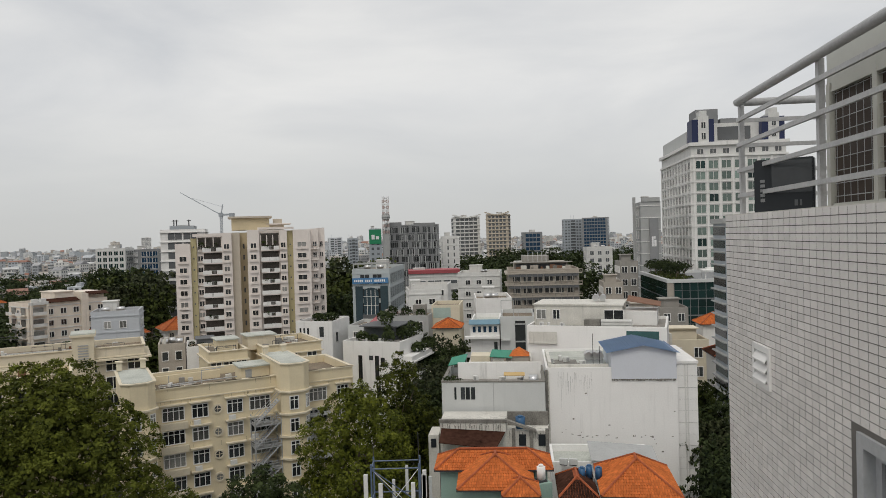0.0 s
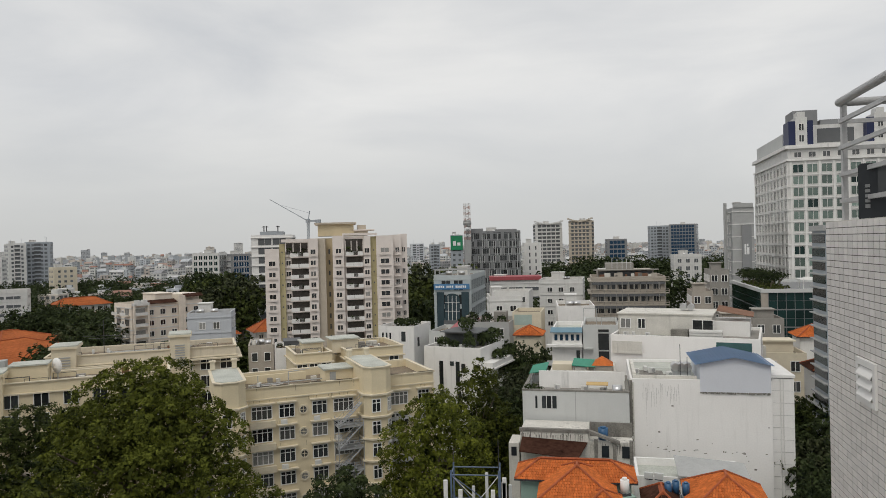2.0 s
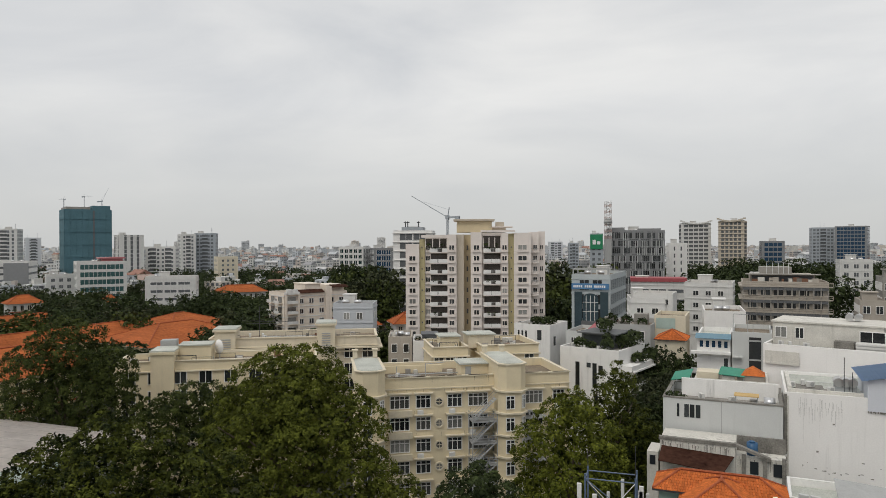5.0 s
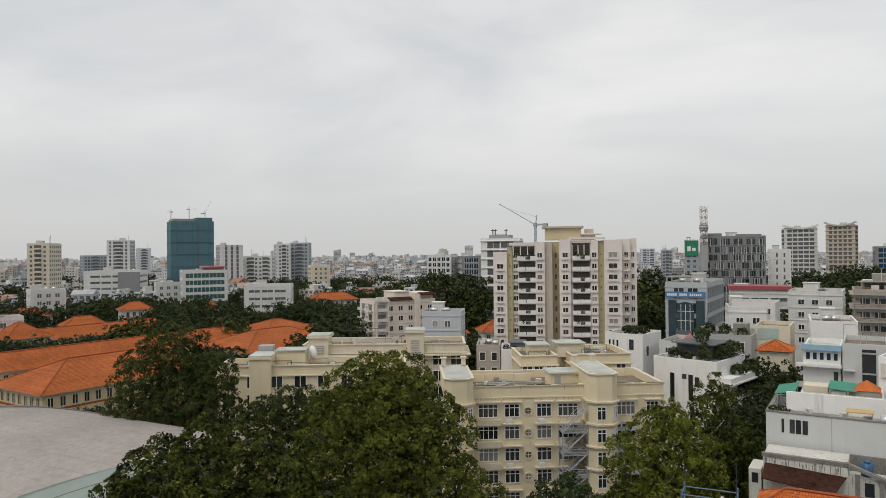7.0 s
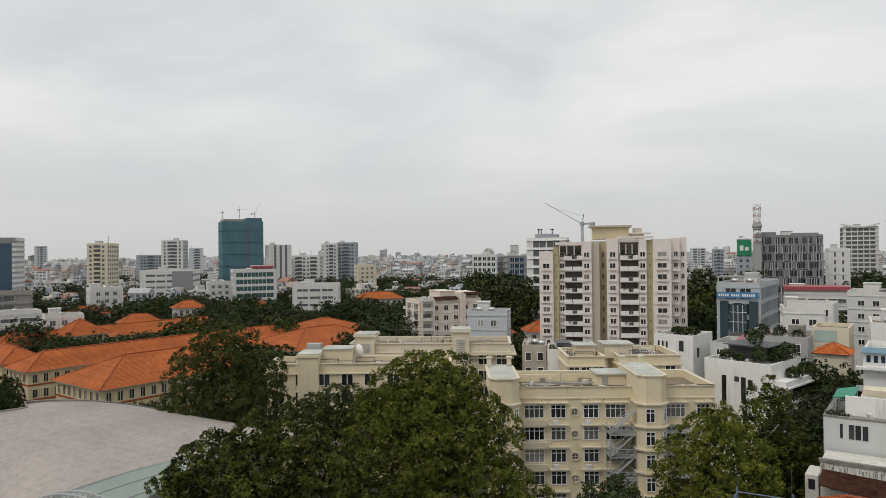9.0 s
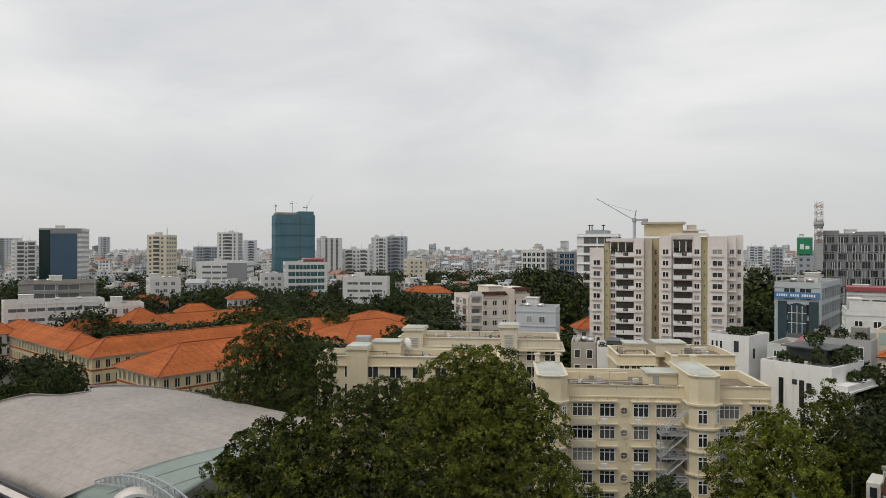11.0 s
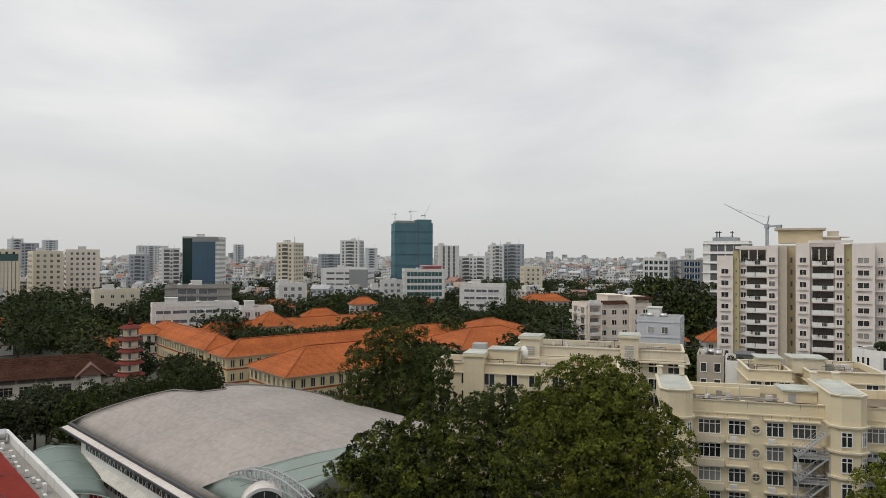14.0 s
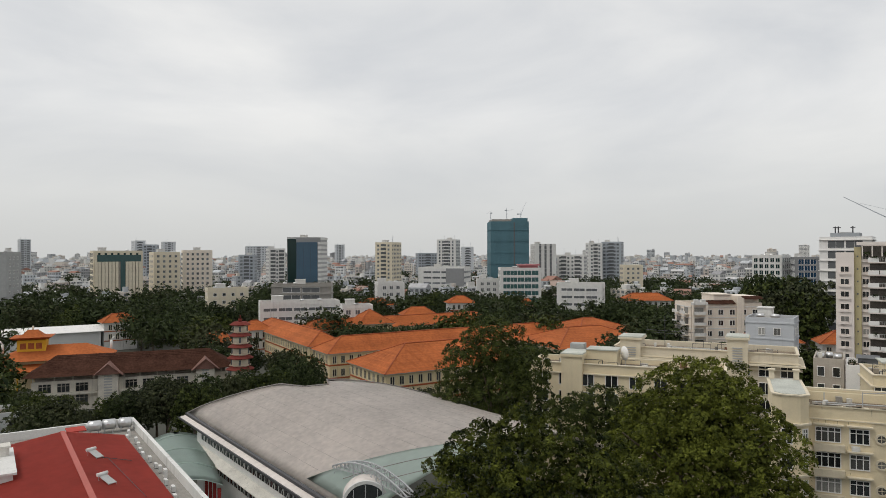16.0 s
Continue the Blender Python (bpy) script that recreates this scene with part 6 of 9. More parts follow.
sp = thing("panelled_house", *(ww.matrix_world @ Vector((15.8, 0.6, 0))), R, "white narrow house end clad in wide panels", "building")
part("wall", boxes((0, 2.4, 0.1, 12, 0, 21.7)), M["grey"], sp)
for k in range(11):
    z = 21.6 - (k + 1) * 1.42
    put("panel", PANEL_MESH, sp, (0.0, 0.0, z))
part("roof_cap", boxes((-0.1, 2.5, -0.1, 12, 21.7, 22.0)), M["plainwhite"], sp)
part("pipe", tubes([((0.9, -0.1, 6), (0.9, -0.1, 21.6), 0.05), ((1.2, -0.1, 6), (1.2, -0.1, 21.6), 0.04)]), M["white"], sp)

w2 = thing("grey_white_house", -0.7, 84.2, 0, R, "pale grey-white party-wall house with one barred window", "building")
part("wall", ring_box(0, 12.6, 0, 10, 0, 20.0, 0.9, 0.3), M["greywhite"], w2)
part("roof", boxes((0.3, 12.3, 0.3, 9.7, 19.1, 19.14)), M["concrete"], w2)
part("parapet_edge", band_ring(-0.06, 12.66, -0.06, 10.06, 20.0, 20.16, 0.42), M["blackened"], w2)
part("wall_joint", boxes((6.3, 6.38, -0.02, -0.003, 12, 20)), M["grey"], w2)
for k, u in enumerate((1.55, 2.35, 2.95, 3.6)):
    part("window_slot", boxes((u, u + (0.25 if k == 0 else 0.5), -0.05, -0.004, 17.9, 19.4)), M["glass"], w2)
part("upper_wall", boxes((1.5, 12.3, 6.0, 6.3, 19.15, 21.3)), M["plainwhite"], w2)
part("awning", boxes((7.6, 10.2, 1.8, 3.6, 20.4, 20.5)), surface("tan_canvas", (0.55, 0.38, 0.16)), w2)
part("awning_post", boxes((7.7, 7.8, 1.9, 2.0, 19.15, 20.4), (10.0, 10.1, 1.9, 2.0, 19.15, 20.4), (7.7, 7.8, 3.4, 3.5, 19.15, 20.4), (10.0, 10.1, 3.4, 3.5, 19.15, 20.4)), M["grey"], w2)
part("water_tank", tubes([((10.7, 2.4, 19.8), (11.9, 2.4, 19.8), 0.62)], 12), M["steel"], w2)
part("tarpaulin", roof_sheet([(0.2, 6.4, 20.9), (2.4, 6.4, 21.3), (2.6, 9.6, 21.9), (0.4, 9.6, 21.4)]), M["greentarp"], w2, "green tarpaulin roof")
part("tarp_post", tubes([((0.5, 6.6, 19.14), (0.5, 6.6, 20.9), 0.05), ((2.2, 6.6, 19.14), (2.2, 6.6, 21.2), 0.05), ((0.6, 9.4, 19.14), (0.6, 9.4, 21.4), 0.05), ((2.4, 9.4, 19.14), (2.4, 9.4, 21.8), 0.05)], 5), M["greypaint"], w2)
part("roof_planting", leaf_cloud("roof_planting", 11, [(0.8, 0.9, 20.0, 0.7, 0.8), (2.2, 0.9, 19.9, 0.5, 0.8), (1.5, 1.2, 20.1, 0.5, 1.0)], 220, 0.16, M["leafdark"]), None, w2)

# houses with cluttered roofs behind the grey-white one
cl = flat_house("cluttered_house", 3.2, 98.5, R, 9.0, 8, 19.8, "weathered", "weathered house with a cluttered shaded roof", 0, 0)
part("shed", boxes((0.2, 3.0, 1, 4, 19.0, 20.5)), M["cream"], cl)
part("shed", boxes((3.4, 5.0, 0.6, 3, 19.0, 20.2)), M["weathered"], cl)
part("tarp_post", tubes([((3.2, 0.5, 19.0), (3.2, 0.5, 20.5), 0.05), ((6.1, 0.5, 19.0), (6.1, 0.5, 20.3), 0.05), ((3.3, 3.4, 19.0), (3.3, 3.4, 21.0), 0.05), ((6.3, 3.4, 19.0), (6.3, 3.4, 20.8), 0.05)], 5), M["greypaint"], cl)
part("shed", boxes((5.3, 8.6, 1.0, 4, 19.0, 20.4)), M["brown"], cl)
part("tarpaulin", roof_sheet([(3.0, 0.3, 20.5), (6.2, 0.3, 20.3), (6.4, 3.6, 20.8), (3.2, 3.6, 21.0)]), M["greentarp"], cl, "green tarpaulin roof")
part("shed_roof", hip_mesh(5.9, 8.5, 1.0, 4.0, 20.4, 1.1, 0.2), M["orange"], cl, "small orange tiled roof")

th = flat_house("tube_house", 4.4, 122.7, R, 5.2, 12, 22.6, "plainwhite", "narrow white town house with a blue-glazed top floor", 0, 0, deck="paledeck")
part("balcony_slab", boxes((-0.9, 5.3, -1.2, -0.003, 19.6, 20.0)), M["plainwhite"], th)
for k in range(5):
    window(th, 0.7 + k * 0.95, 0, 20.5, 0.75, 1.3, panes=1, frame="plainwhite", glass="blueglass", sill=False)
part("awning", roof_sheet([(-0.2, -1.0, 22.2), (5.3, -1.0, 22.2), (5.3, 0.2, 22.9), (-0.2, 0.2, 22.9)]), surface("faded_blue_awning", (0.15, 0.26, 0.33), rough=0.5), th)
for j in range(3):
    part("side_slot", boxes((4.2, 4.8, -0.06, -0.004, 16.4 - j * 3.3, 18.9 - j * 3.3)), M["glass"], th)
    part("floor_edge", boxes((-0.2, 5.3, -0.15, -0.003, 16.0 - j * 3.3, 16.25 - j * 3.3)), M["grey"], th)
    part("side_balcony", boxes((-1.3, -0.003, 0.5, 5, 16.0 - j * 3.3, 16.2 - j * 3.3)), M["grey"], th)
tg = flat_house("glazed_town_house", 9.75, 122.0, R, 6.0, 12, 23.4, "greywhite", "grey town house with a tall dark glazed stair front", 0, 0)
part("stair_glass", boxes((2.6, 4.4, -0.1, -0.004, 8, 22.6)), M["glass"], tg)
for j in range(5):
    part("glass_bar", boxes((2.5, 4.5, -0.2, -0.1, 21.9 - j * 3.1, 22.15 - j * 3.1)), M["grey"], tg)
    part("window", boxes((4.9, 5.7, -0.08, -0.004, 20.0 - j * 3.1, 20.5 - j * 3.1)), M["glass"], tg)
    part("balcony", boxes((0.1, 1.6, -0.8, -0.003, 19.2 - j * 3.1, 19.4 - j * 3.1)), M["greywhite"], tg)
fr = [((u, 1, 22.6), (u, 1, 26.2), 0.06) for u in (0.2, 2.4)] + [((0.2, 1, 26.2), (2.4, 1, 26.2), 0.06), ((3.2, 1, 22.6), (3.2, 1, 24.6), 0.05), ((5.8, 1, 22.6), (5.8, 1, 24.6), 0.05), ((3.2, 1, 24.6), (5.8, 1, 24.6), 0.05)]
part("roof_frame", tubes(fr, 5), M["grey"], tg)

bw = thing("long_white_house", 12.5, 105.4, 0, -19, "long white house with a blank stained side wall", "building")
part("wall", ring_box(0, 20.5, 0, 14, 0, 23.9, 0.5, 0.3), M["stainedwhite"], bw)
part("roof", boxes((0.3, 20.2, 0.3, 13.7, 23.4, 23.45)), M["concrete"], bw)
part("upper_storey", boxes((0.4, 14.0, 4.0, 12, 23.46, 26.6), (0.2, 14.2, 3.8, 12.2, 26.6, 26.8)), M["weathered"], bw, "beige upper storey")
part("upper_storey", boxes((14.01, 19.0, 5.5, 12, 23.46, 25.6)), M["plainwhite"], bw)
for u, wv, mt in ((1.2, 1.6, "paleglass"), (3.6, 1.2, "glass"), (12.4, 3.0, "glass")):
    window(bw, u + 0.3, 4.0, 24.4, wv, 1.6, panes=2, glass=mt)
part("side_panel", boxes((14.8, 19.4, -0.05, -0.004, 21.8, 23.3)), M["tealglass"], bw, "grey-green glazed panel")
part("ledge", boxes((0.3, 4.6, -0.35, -0.003, 21.2, 21.5), (0.3, 4.6, -0.3, -0.2, 21.5, 23.0)), M["weathered"], bw)
part("roof_machine", boxes((8.4, 10.8, 2.0, 3.6, 23.46, 24.6)), M["blackened"], bw)
part("louvre_unit", boxes((11.0, 15.5, 1.6, 3.4, 23.46, 23.8), (11.0, 15.5, 1.6, 3.4, 23.95, 24.2), (11.0, 15.5, 1.6, 3.4, 24.35, 24.6), (11.1, 15.4, 1.8, 3.3, 23.46, 24.55)), M["white"], bw)
for u in (9.5, 10.6):
    part("water_tank", tubes([((u, 8, 27.4), (u, 9.6, 27.4), 0.5)], 12), M["steel"], bw)
part("shed_roof", roof_sheet([(14.5, 6, 27.2), (19.5, 6, 26.4), (19.5, 11, 26.6), (14.5, 11, 27.6)]), M["rust"], bw)

# weathered old house and two orange-tiled houses in front
oh = thing("old_weathered_house", -1.0, 78.5, 0, R, "old weathered house with blackened parapets", "building")
part("wall", boxes((0, 7.6, 0, 5, 0, 16.6), (7.61, 12.4, 0.3, 5, 0, 15.6)), M["weathered"], oh)
part("parapet_edge", boxes((-0.1, 7.7, -0.1, 0.4, 16.6, 16.95)), M["blackened"], oh)
part("back_wall", boxes((7.7, 12.4, 2.5, 2.8, 15.6, 17.2)), M["blackened"], oh)
for u in (9.0, 11.2):
    part("opening", boxes((u, u + 0.8, 0.2, 0.297, 13.9, 15.2)), M["black"], oh)
part("pillar", boxes((8.2, 8.6, -0.1, 0.297, 12, 15.9), (10.2, 10.6, -0.1, 0.297, 12, 15.9), (12.0, 12.4, -0.1, 0.297, 12, 15.9)), M["blackened"], oh)
part("lean_to_roof", roof_sheet([(0.2, -3.0, 15.2), (6.5, -3.0, 14.6), (7.5, -0.1, 15.6), (0.2, -0.1, 16.0)]), M["darkroof"], oh)
bm = bmesh.new()
for k in range(70):
    u = clutter_rng.uniform(0.1, 12.2)
    top = 16.6 if u < 7.5 else 15.6
    z, n, hw = top - clutter_rng.uniform(0, 0.4), clutter_rng.uniform(0.2, 1.3), clutter_rng.uniform(0.012, 0.05)
    y = -0.005 if u < 7.5 else 0.294
    if abs(u - 7.55) > 0.2:
        flat(bm, [(u - hw, y, z), (u - hw * 0.4, y, z - n), (u + hw * 0.4, y, z - n), (u + hw, y, z)])
part("rain_stain", bm, M["blackened"], oh, "black rain stains on old plaster")
part("side_wall", boxes((-1.3, -0.11, -0.5, 3, 0, 15.3)), M["weathered"], oh)
part("side_window", boxes((-1.0, -0.4, -0.56, -0.504, 13.9, 14.9)), M["black"], oh)
part("sloped_coping", roof_sheet([(7.5, -0.2, 17.0), (11.0, -0.2, 15.75), (11.0, 0.5, 15.75), (7.5, 0.5, 17.0)], 0.3), M["blackened"], oh)
tank = thing("water_barrel", *(oh.matrix_world @ Vector((9.2, 1.4, 15.6))), 0, "blue plastic water barrel on a roof", "barrel")
part("body", tubes([((0, 0, 0), (0, 0, 1.3), 0.55)], 14), M["bluetank"], tank)
part("lid", tubes([((0, 0, 1.3), (0, 0, 1.45), 0.3)], 12), M["bluetank"], tank)


def tiled_house(x, y, rz, w, d, eave, rise, label, tiles="orange", wall="white"):
    h = thing("tiled_house", x, y, 0, rz, label, "house")
    FOOTPRINTS.append((x, y, 4))
    part("wall", boxes((0.5, w - 0.5, 0.5, d - 0.5, 0, eave)), M[wall], h)
    part("gutter", band_ring(-0.06, w + 0.06, -0.06, d + 0.06, eave - 0.14, eave - 0.003, 0.2), M["darkmetal"], h)
    part("roof", hip_mesh(0, w, 0, d, eave, rise, 0.0), M["hiptile"], h)
    tile_roof(h, w, d, eave, rise, material=tiles)
    return h


t1 = tiled_house(-1.4, 62.6, -4, 10.8, 4.4, 16.55, 1.25, "teal-walled house with an orange clay-tiled hipped roof", wall="tealwall")
t2 = tiled_house(0.55, 58.4, -4, 6.7, 7.6, 16.2, 1.95, "orange clay-tiled hipped wing with dark gutters", wall="tealwall")
t3 = tiled_house(12.7, 57.4, -8, 6.7, 8.0, 15.7, 2.15, "house with a steep orange clay-tiled hipped roof", wall="white")
tiled_house(4.3, 56.9, -4, 3.2, 3.4, 16.1, 1.0, "small orange clay-tiled porch wing", wall="tealwall")
lh = flat_house("low_white_house", 10.2, 68.0, R, 10, 6, 15.2, "plainwhite", "low white house with sheet roofs", 0, 0, deck="paledeck")
part("sheet_roof", roof_sheet([(3.8, -0.6, 15.6), (10.4, -0.6, 15.2), (10.4, 3.5, 15.8), (3.8, 3.5, 16.3)]), M["grey"], lh)
dk = tiled_house(9.3, 58.5, R, 3.4, 5.5, 15.3, 1.2, "small house with a dark brown tiled roof", "darkroof", wall="weathered")
for k in range(3):
    tb = thing("water_barrel", 11.9 + k * 0.75, 61.5 + (k % 2) * 0.5, 15.32, 0, "blue plastic water barrel on a steel stand", "barrel", "barrels on the roof")
    part("body", tubes([((0, 0, 0.4), (0, 0, 1.45), 0.31)], 14), M["bluetank"], tb)
    part("lid", tubes([((0, 0, 1.45), (0, 0, 1.56), 0.18)], 12), M["bluetank"], tb)
    part("stand", boxes((-0.35, -0.28, -0.35, 0.35, 0, 0.4), (0.28, 0.35, -0.35, 0.35, 0, 0.4)), M["greypaint"], tb)
part("stand_deck", boxes((2.4, 5.4, 2.2, 4.6, 15.2, 15.3), (2.5, 2.7, 2.3, 2.5, 0, 15.2), (5.1, 5.3, 2.3, 2.5, 0, 15.2)), M["greypaint"], dk)

heater = thing("roof_tank", 8.1, 60.6, 16.0, 20, "white upright water tank beside the tiled roof", "tank")
part("body", tubes([((0, 0, 0.2), (0, 0, 1.3), 0.38), ((0, 0, 1.3), (0, 0, 1.5), 0.2)], 14), M["plainwhite"], heater)
part("stand", boxes((-0.4, 0.4, -0.4, 0.4, 0, 0.2)), M["darkmetal"], heater)
part("pedestal", boxes((-0.7, 0.7, -0.7, 0.7, -16.0, -0.003)), M["tealwall"], heater)
for u, v in ((11.2, 67.0), (12.1, 66.8)):
    unit = thing("ac_unit", u, v, 15.21, 160, "grey outdoor air-conditioner on a white ledge", "air conditioner")
    part("casing", bevel_box(-0.4, 0.4, -0.17, 0.17, 0.08, 0.66, 0.02), M["greywhite"], unit)
    part("grille", tubes([((0.1, -0.2, 0.37), (0.1, -0.17, 0.37), 0.23)], 12), M["darkgrey"], unit)
    part("foot", boxes((-0.36, 0.36, -0.17, 0.17, 0, 0.08)), M["darkmetal"], unit)

# antenna frame on a roof just below
pb = flat_house("roof_house", -9, 41, 0, 10, 8, 18.5, "grey", "plain grey house under the telecom frame", 0, 0)
tf = thing("telecom_antenna", -3.6, 45, 17.75, 0, "white steel telecom frame with panel antennas", "antenna")
rows = []
for x in (-1.5, 1.6):
    for y in (-0.8, 0.8):
        rows.append(((x, y, 0), (x, y, 5.6), 0.06))
for z in (1.5, 3.2, 5.3):
    rows += [((-1.5, -0.8, z), (1.6, -0.8, z), 0.04), ((-1.5, 0.8, z), (1.6, 0.8, z), 0.04), ((-1.5, -0.8, z), (-1.5, 0.8, z), 0.04), ((1.6, -0.8, z), (1.6, 0.8, z), 0.04)]
rows += [((-1.5, -0.8, 5.3), (1.6, -0.8, 3.0), 0.03), ((-1.5, -0.8, 5.3), (0.6, 0.8, 2.0), 0.03)]
part("frame", tubes(rows, 6), surface("blue_grey_steel_paint", (0.10, 0.14, 0.21), rough=0.5), tf)
for x, z0, z1 in ((-1.85, 2.6, 5.0), (-0.9, 2.9, 4.4), (1.2, 2.9, 4.4), (1.95, 3.4, 5.2), (1.9, 2.2, 4.9)):
    part("panel_antenna", boxes((x - 0.13, x + 0.13, -1.05, -0.85, z0, z1), (x - 0.03, x + 0.03, -0.9, -0.8, z0 + 0.3, z1 - 0.3)), M["white"], tf)

for x, z0, z1, y in ((-1.55, 1.0, 3.6, -1.2), (-0.2, 2.4, 4.0, 0.9), (0.7, 3.0, 4.9, 0.95), (1.55, 0.8, 2.8, -1.1), (2.3, 2.6, 4.6, -0.4)):
    part("panel_antenna", bevel_box(x - 0.1, x + 0.1, y - 0.1, y + 0.1, z0, z1, 0.03), M["greywhite"], tf)
part("cross_tie", tubes([((-1.5, -0.8, 5.3), (1.6, 0.8, 1.5), 0.025)], 5), M["signwhite"], tf)
part("cross_tie", tubes([((1.6, -0.8, 5.3), (-1.5, -0.8, 1.5), 0.025)], 5), M["signwhite"], tf)
part("whip_aerial", tubes([((1.6, -0.8, 5.3), (1.6, -0.8, 7.6), 0.025)], 5), M["darkmetal"], tf)
part("whip_aerial", tubes([((-1.5, 0.8, 5.3), (-1.5, 0.8, 6.6), 0.025)], 5), M["darkmetal"], tf)

# ---- houses before the ivory tower ----
mh = thing("planted_house", -18.4, 122.0, 0, -19, "white modern house with planted roof terraces", "building")
part("wall", ring_box(0, 11.0, 0, 11.5, 0, 19.9, 0.5, 0.3), M["plainwhite"], mh)
part("roof", boxes((0.3, 10.7, 0.3, 11.2, 19.4, 19.45)), M["concrete"], mh)
part("penthouse", boxes((2.0, 8.2, 4.5, 10.5, 19.46, 21.9), (1.4, 9.0, 3.8, 11.0, 21.9, 22.1)), M["darkgrey"], mh)
part("penthouse_glass", boxes((2.4, 7.9, 4.42, 4.497, 19.8, 21.6)), M["glass"], mh)
for z in (13.0, 16.4, 9.6):
    part("side_terrace", boxes((11.01, 12.9, 0.8, 11, z, z + 0.9), (11.01, 13.2, 0.5, 11.3, z - 0.25, z)), M["plainwhite"], mh)
for u, z, hh in ((3.0, 13.2, 4.2), (6.2, 13.2, 4.2), (5.1, 16.6, 0.8), (7.3, 15.5, 1.6), (3.0, 8.6, 3.6), (6.4, 8.6, 3.6)):
    part("window", boxes((u, u + 0.75, -0.06, -0.004, z, z + hh)), M["glass"], mh)
part("terrace_planting", leaf_cloud("terrace_planting", 21, [(3, 2, 20.4, 1.1, 0.9), (6, 6, 23.2, 1.3, 0.9), (4, 9, 23.2, 1.2, 0.8), (8, 2, 20.4, 1.2, 1.0), (9.5, 6, 20.6, 1.6, 0.8), (9.8, 9, 20.8, 1.7, 0.9), (4.5, 3, 20.0, 0.9, 0.7), (12, 6, 17.9, 1.3, 0.8), (12.2, 11, 18.0, 1.5, 0.8), (12, 9, 14.6, 1.3, 0.8), (7.5, 3, 21.2, 0.8, 1.6)], 4200, 0.24, M["leafdark"]), None, mh)
wb = flat_house("white_block", -33.0, 151.0, -14, 8.6, 10, 20.2, "plainwhite", "plain white block with slit windows", 0, 0)
for u in (0.9, 1.8, 2.7):
    part("slit_window", boxes((u, u + 0.4, -0.05, -0.004, 16.8, 18.7)), M["glass"], wb)
part("window", boxes((5.6, 6.6, -0.05, -0.004, 16.8, 19.0)), M["glass"], wb)
part("side_window", boxes((8.6, 8.66, 2, 3, 15.5, 17.5)), M["glass"], wb)
part("roof_garden", leaf_cloud("roof_garden", 23, [(5, 4, 20.4, 1.4, 0.8), (6.6, 5, 20.4, 1.4, 0.9), (3, 5, 20.4, 1.2, 0.8)], 700, 0.3, M["leafdark"]), None, wb)
wc = flat_house("grey_gabled_house", -21.5, 150.5, -10, 11, 12, 19.0, "greywhite", "pale grey house with a dull red sheet roof", 3, 2, 1.0, 1.4)
part("sheet_roof", roof_sheet([(4.5, -0.3, 19.2), (11.2, -0.3, 20.0), (11.2, 9, 21.2), (4.5, 9, 20.4)]), surface("dull_red_roof", (0.38, 0.12, 0.13)), wc)
cc = flat_house("concrete_house", -14.5, 146.0, -8, 11, 12, 21.4, "grey", "grey house with a messy roof terrace", 3, 2, 1.2, 1.4)
part("roof_clutter", boxes((1, 3.2, 3, 5, 20.6, 22.4), (4, 6, 2, 4.5, 20.6, 21.8), (7, 9.6, 4, 7, 20.6, 23.2)), M["concrete"], cc)
part("roof_planting", leaf_cloud("roof_planting", 25, [(3, 1.5, 22.0, 1.2, 1.2), (6, 1.5, 21.8, 1.2, 1.1), (9, 2, 21.6, 1.0, 1.0)], 420, 0.3, M["leafdark"]), None, cc)
flat_house("white_house", -8.2, 172, -6, 9, 10, 26.0, "white", "white house with a small stair tower", 3, 3, 1.0, 1.3, category="house")
yh = flat_house("yellow_house", -3.0, 150, -6, 6.2, 10, 23.0, "cream", "narrow pale yellow house with a glazed upper room", 0, 0, category="house")
part("upper_glass", boxes((0.4, 4.2, -0.08, -0.004, 20.2, 22.4)), M["greensheet"], yh)
oc = tiled_house(-2.8, 138, -6, 6.0, 7, 19.5, 1.6, "small house with a bright orange hipped roof", wall="cream")
gh = flat_house("dark_brown_block", -48.4, 115.0, 20, 4.3, 9, 21.2, "brown", "grey-brown block with paired windows and a cluttered roof", 2, 4, 0.9, 1.4, 2.7)
for k in range(3):
    part("water_tank", tubes([((0.5 + k * 1.2, 2 + (k % 2) * 1.4, 21.3), (1.5 + k * 1.2, 2 + (k % 2) * 1.4, 21.3), 0.5)], 12), M["steel"], gh)
    part("tank_stand", boxes((0.7 + k * 1.2, 1.3 + k * 1.2, 1.8 + (k % 2) * 1.4, 2.2 + (k % 2) * 1.4, 20.44, 20.85)), M["darkmetal"], gh)
for k in range(9):
    u, v = clutter_rng.uniform(0.3, 3.4), clutter_rng.uniform(0.4, 7.5)
    part("roof_clutter", bevel_box(u, u + 0.6, v, v + 0.5, 20.45, 20.45 + clutter_rng.uniform(0.4, 1.6), 0.03), M[("blackened", "concrete", "weathered")[k % 3]], gh)
gw = flat_house("white_side_house", -44.2, 116.6, 20, 4.8, 9, 20.4, "plainwhite", "white house with a dark roof terrace", 0, 0)
part("terrace", boxes((1.9, 4.6, -0.1, -0.004, 16.6, 18.9)), M["glass"], gw)
part("terrace_rail", boxes((1.8, 4.7, -0.9, -0.003, 16.3, 16.59), (1.8, 4.7, -0.9, -0.82, 16.6, 17.4)), M["plainwhite"], gw)
part("roof_shed", boxes((1.6, 4.4, 1, 5, 19.6, 21.4), (1.4, 4.6, 0.8, 5.2, 21.4, 21.5)), M["darkgrey"], gw)
part("roof_planting", leaf_cloud("roof_planting", 41, [(0.9, 0.9, 20.6, 0.6, 0.9), (2.4, 0.8, 20.5, 0.5, 0.9)], 160, 0.16, M["leafdark"]), None, gw)

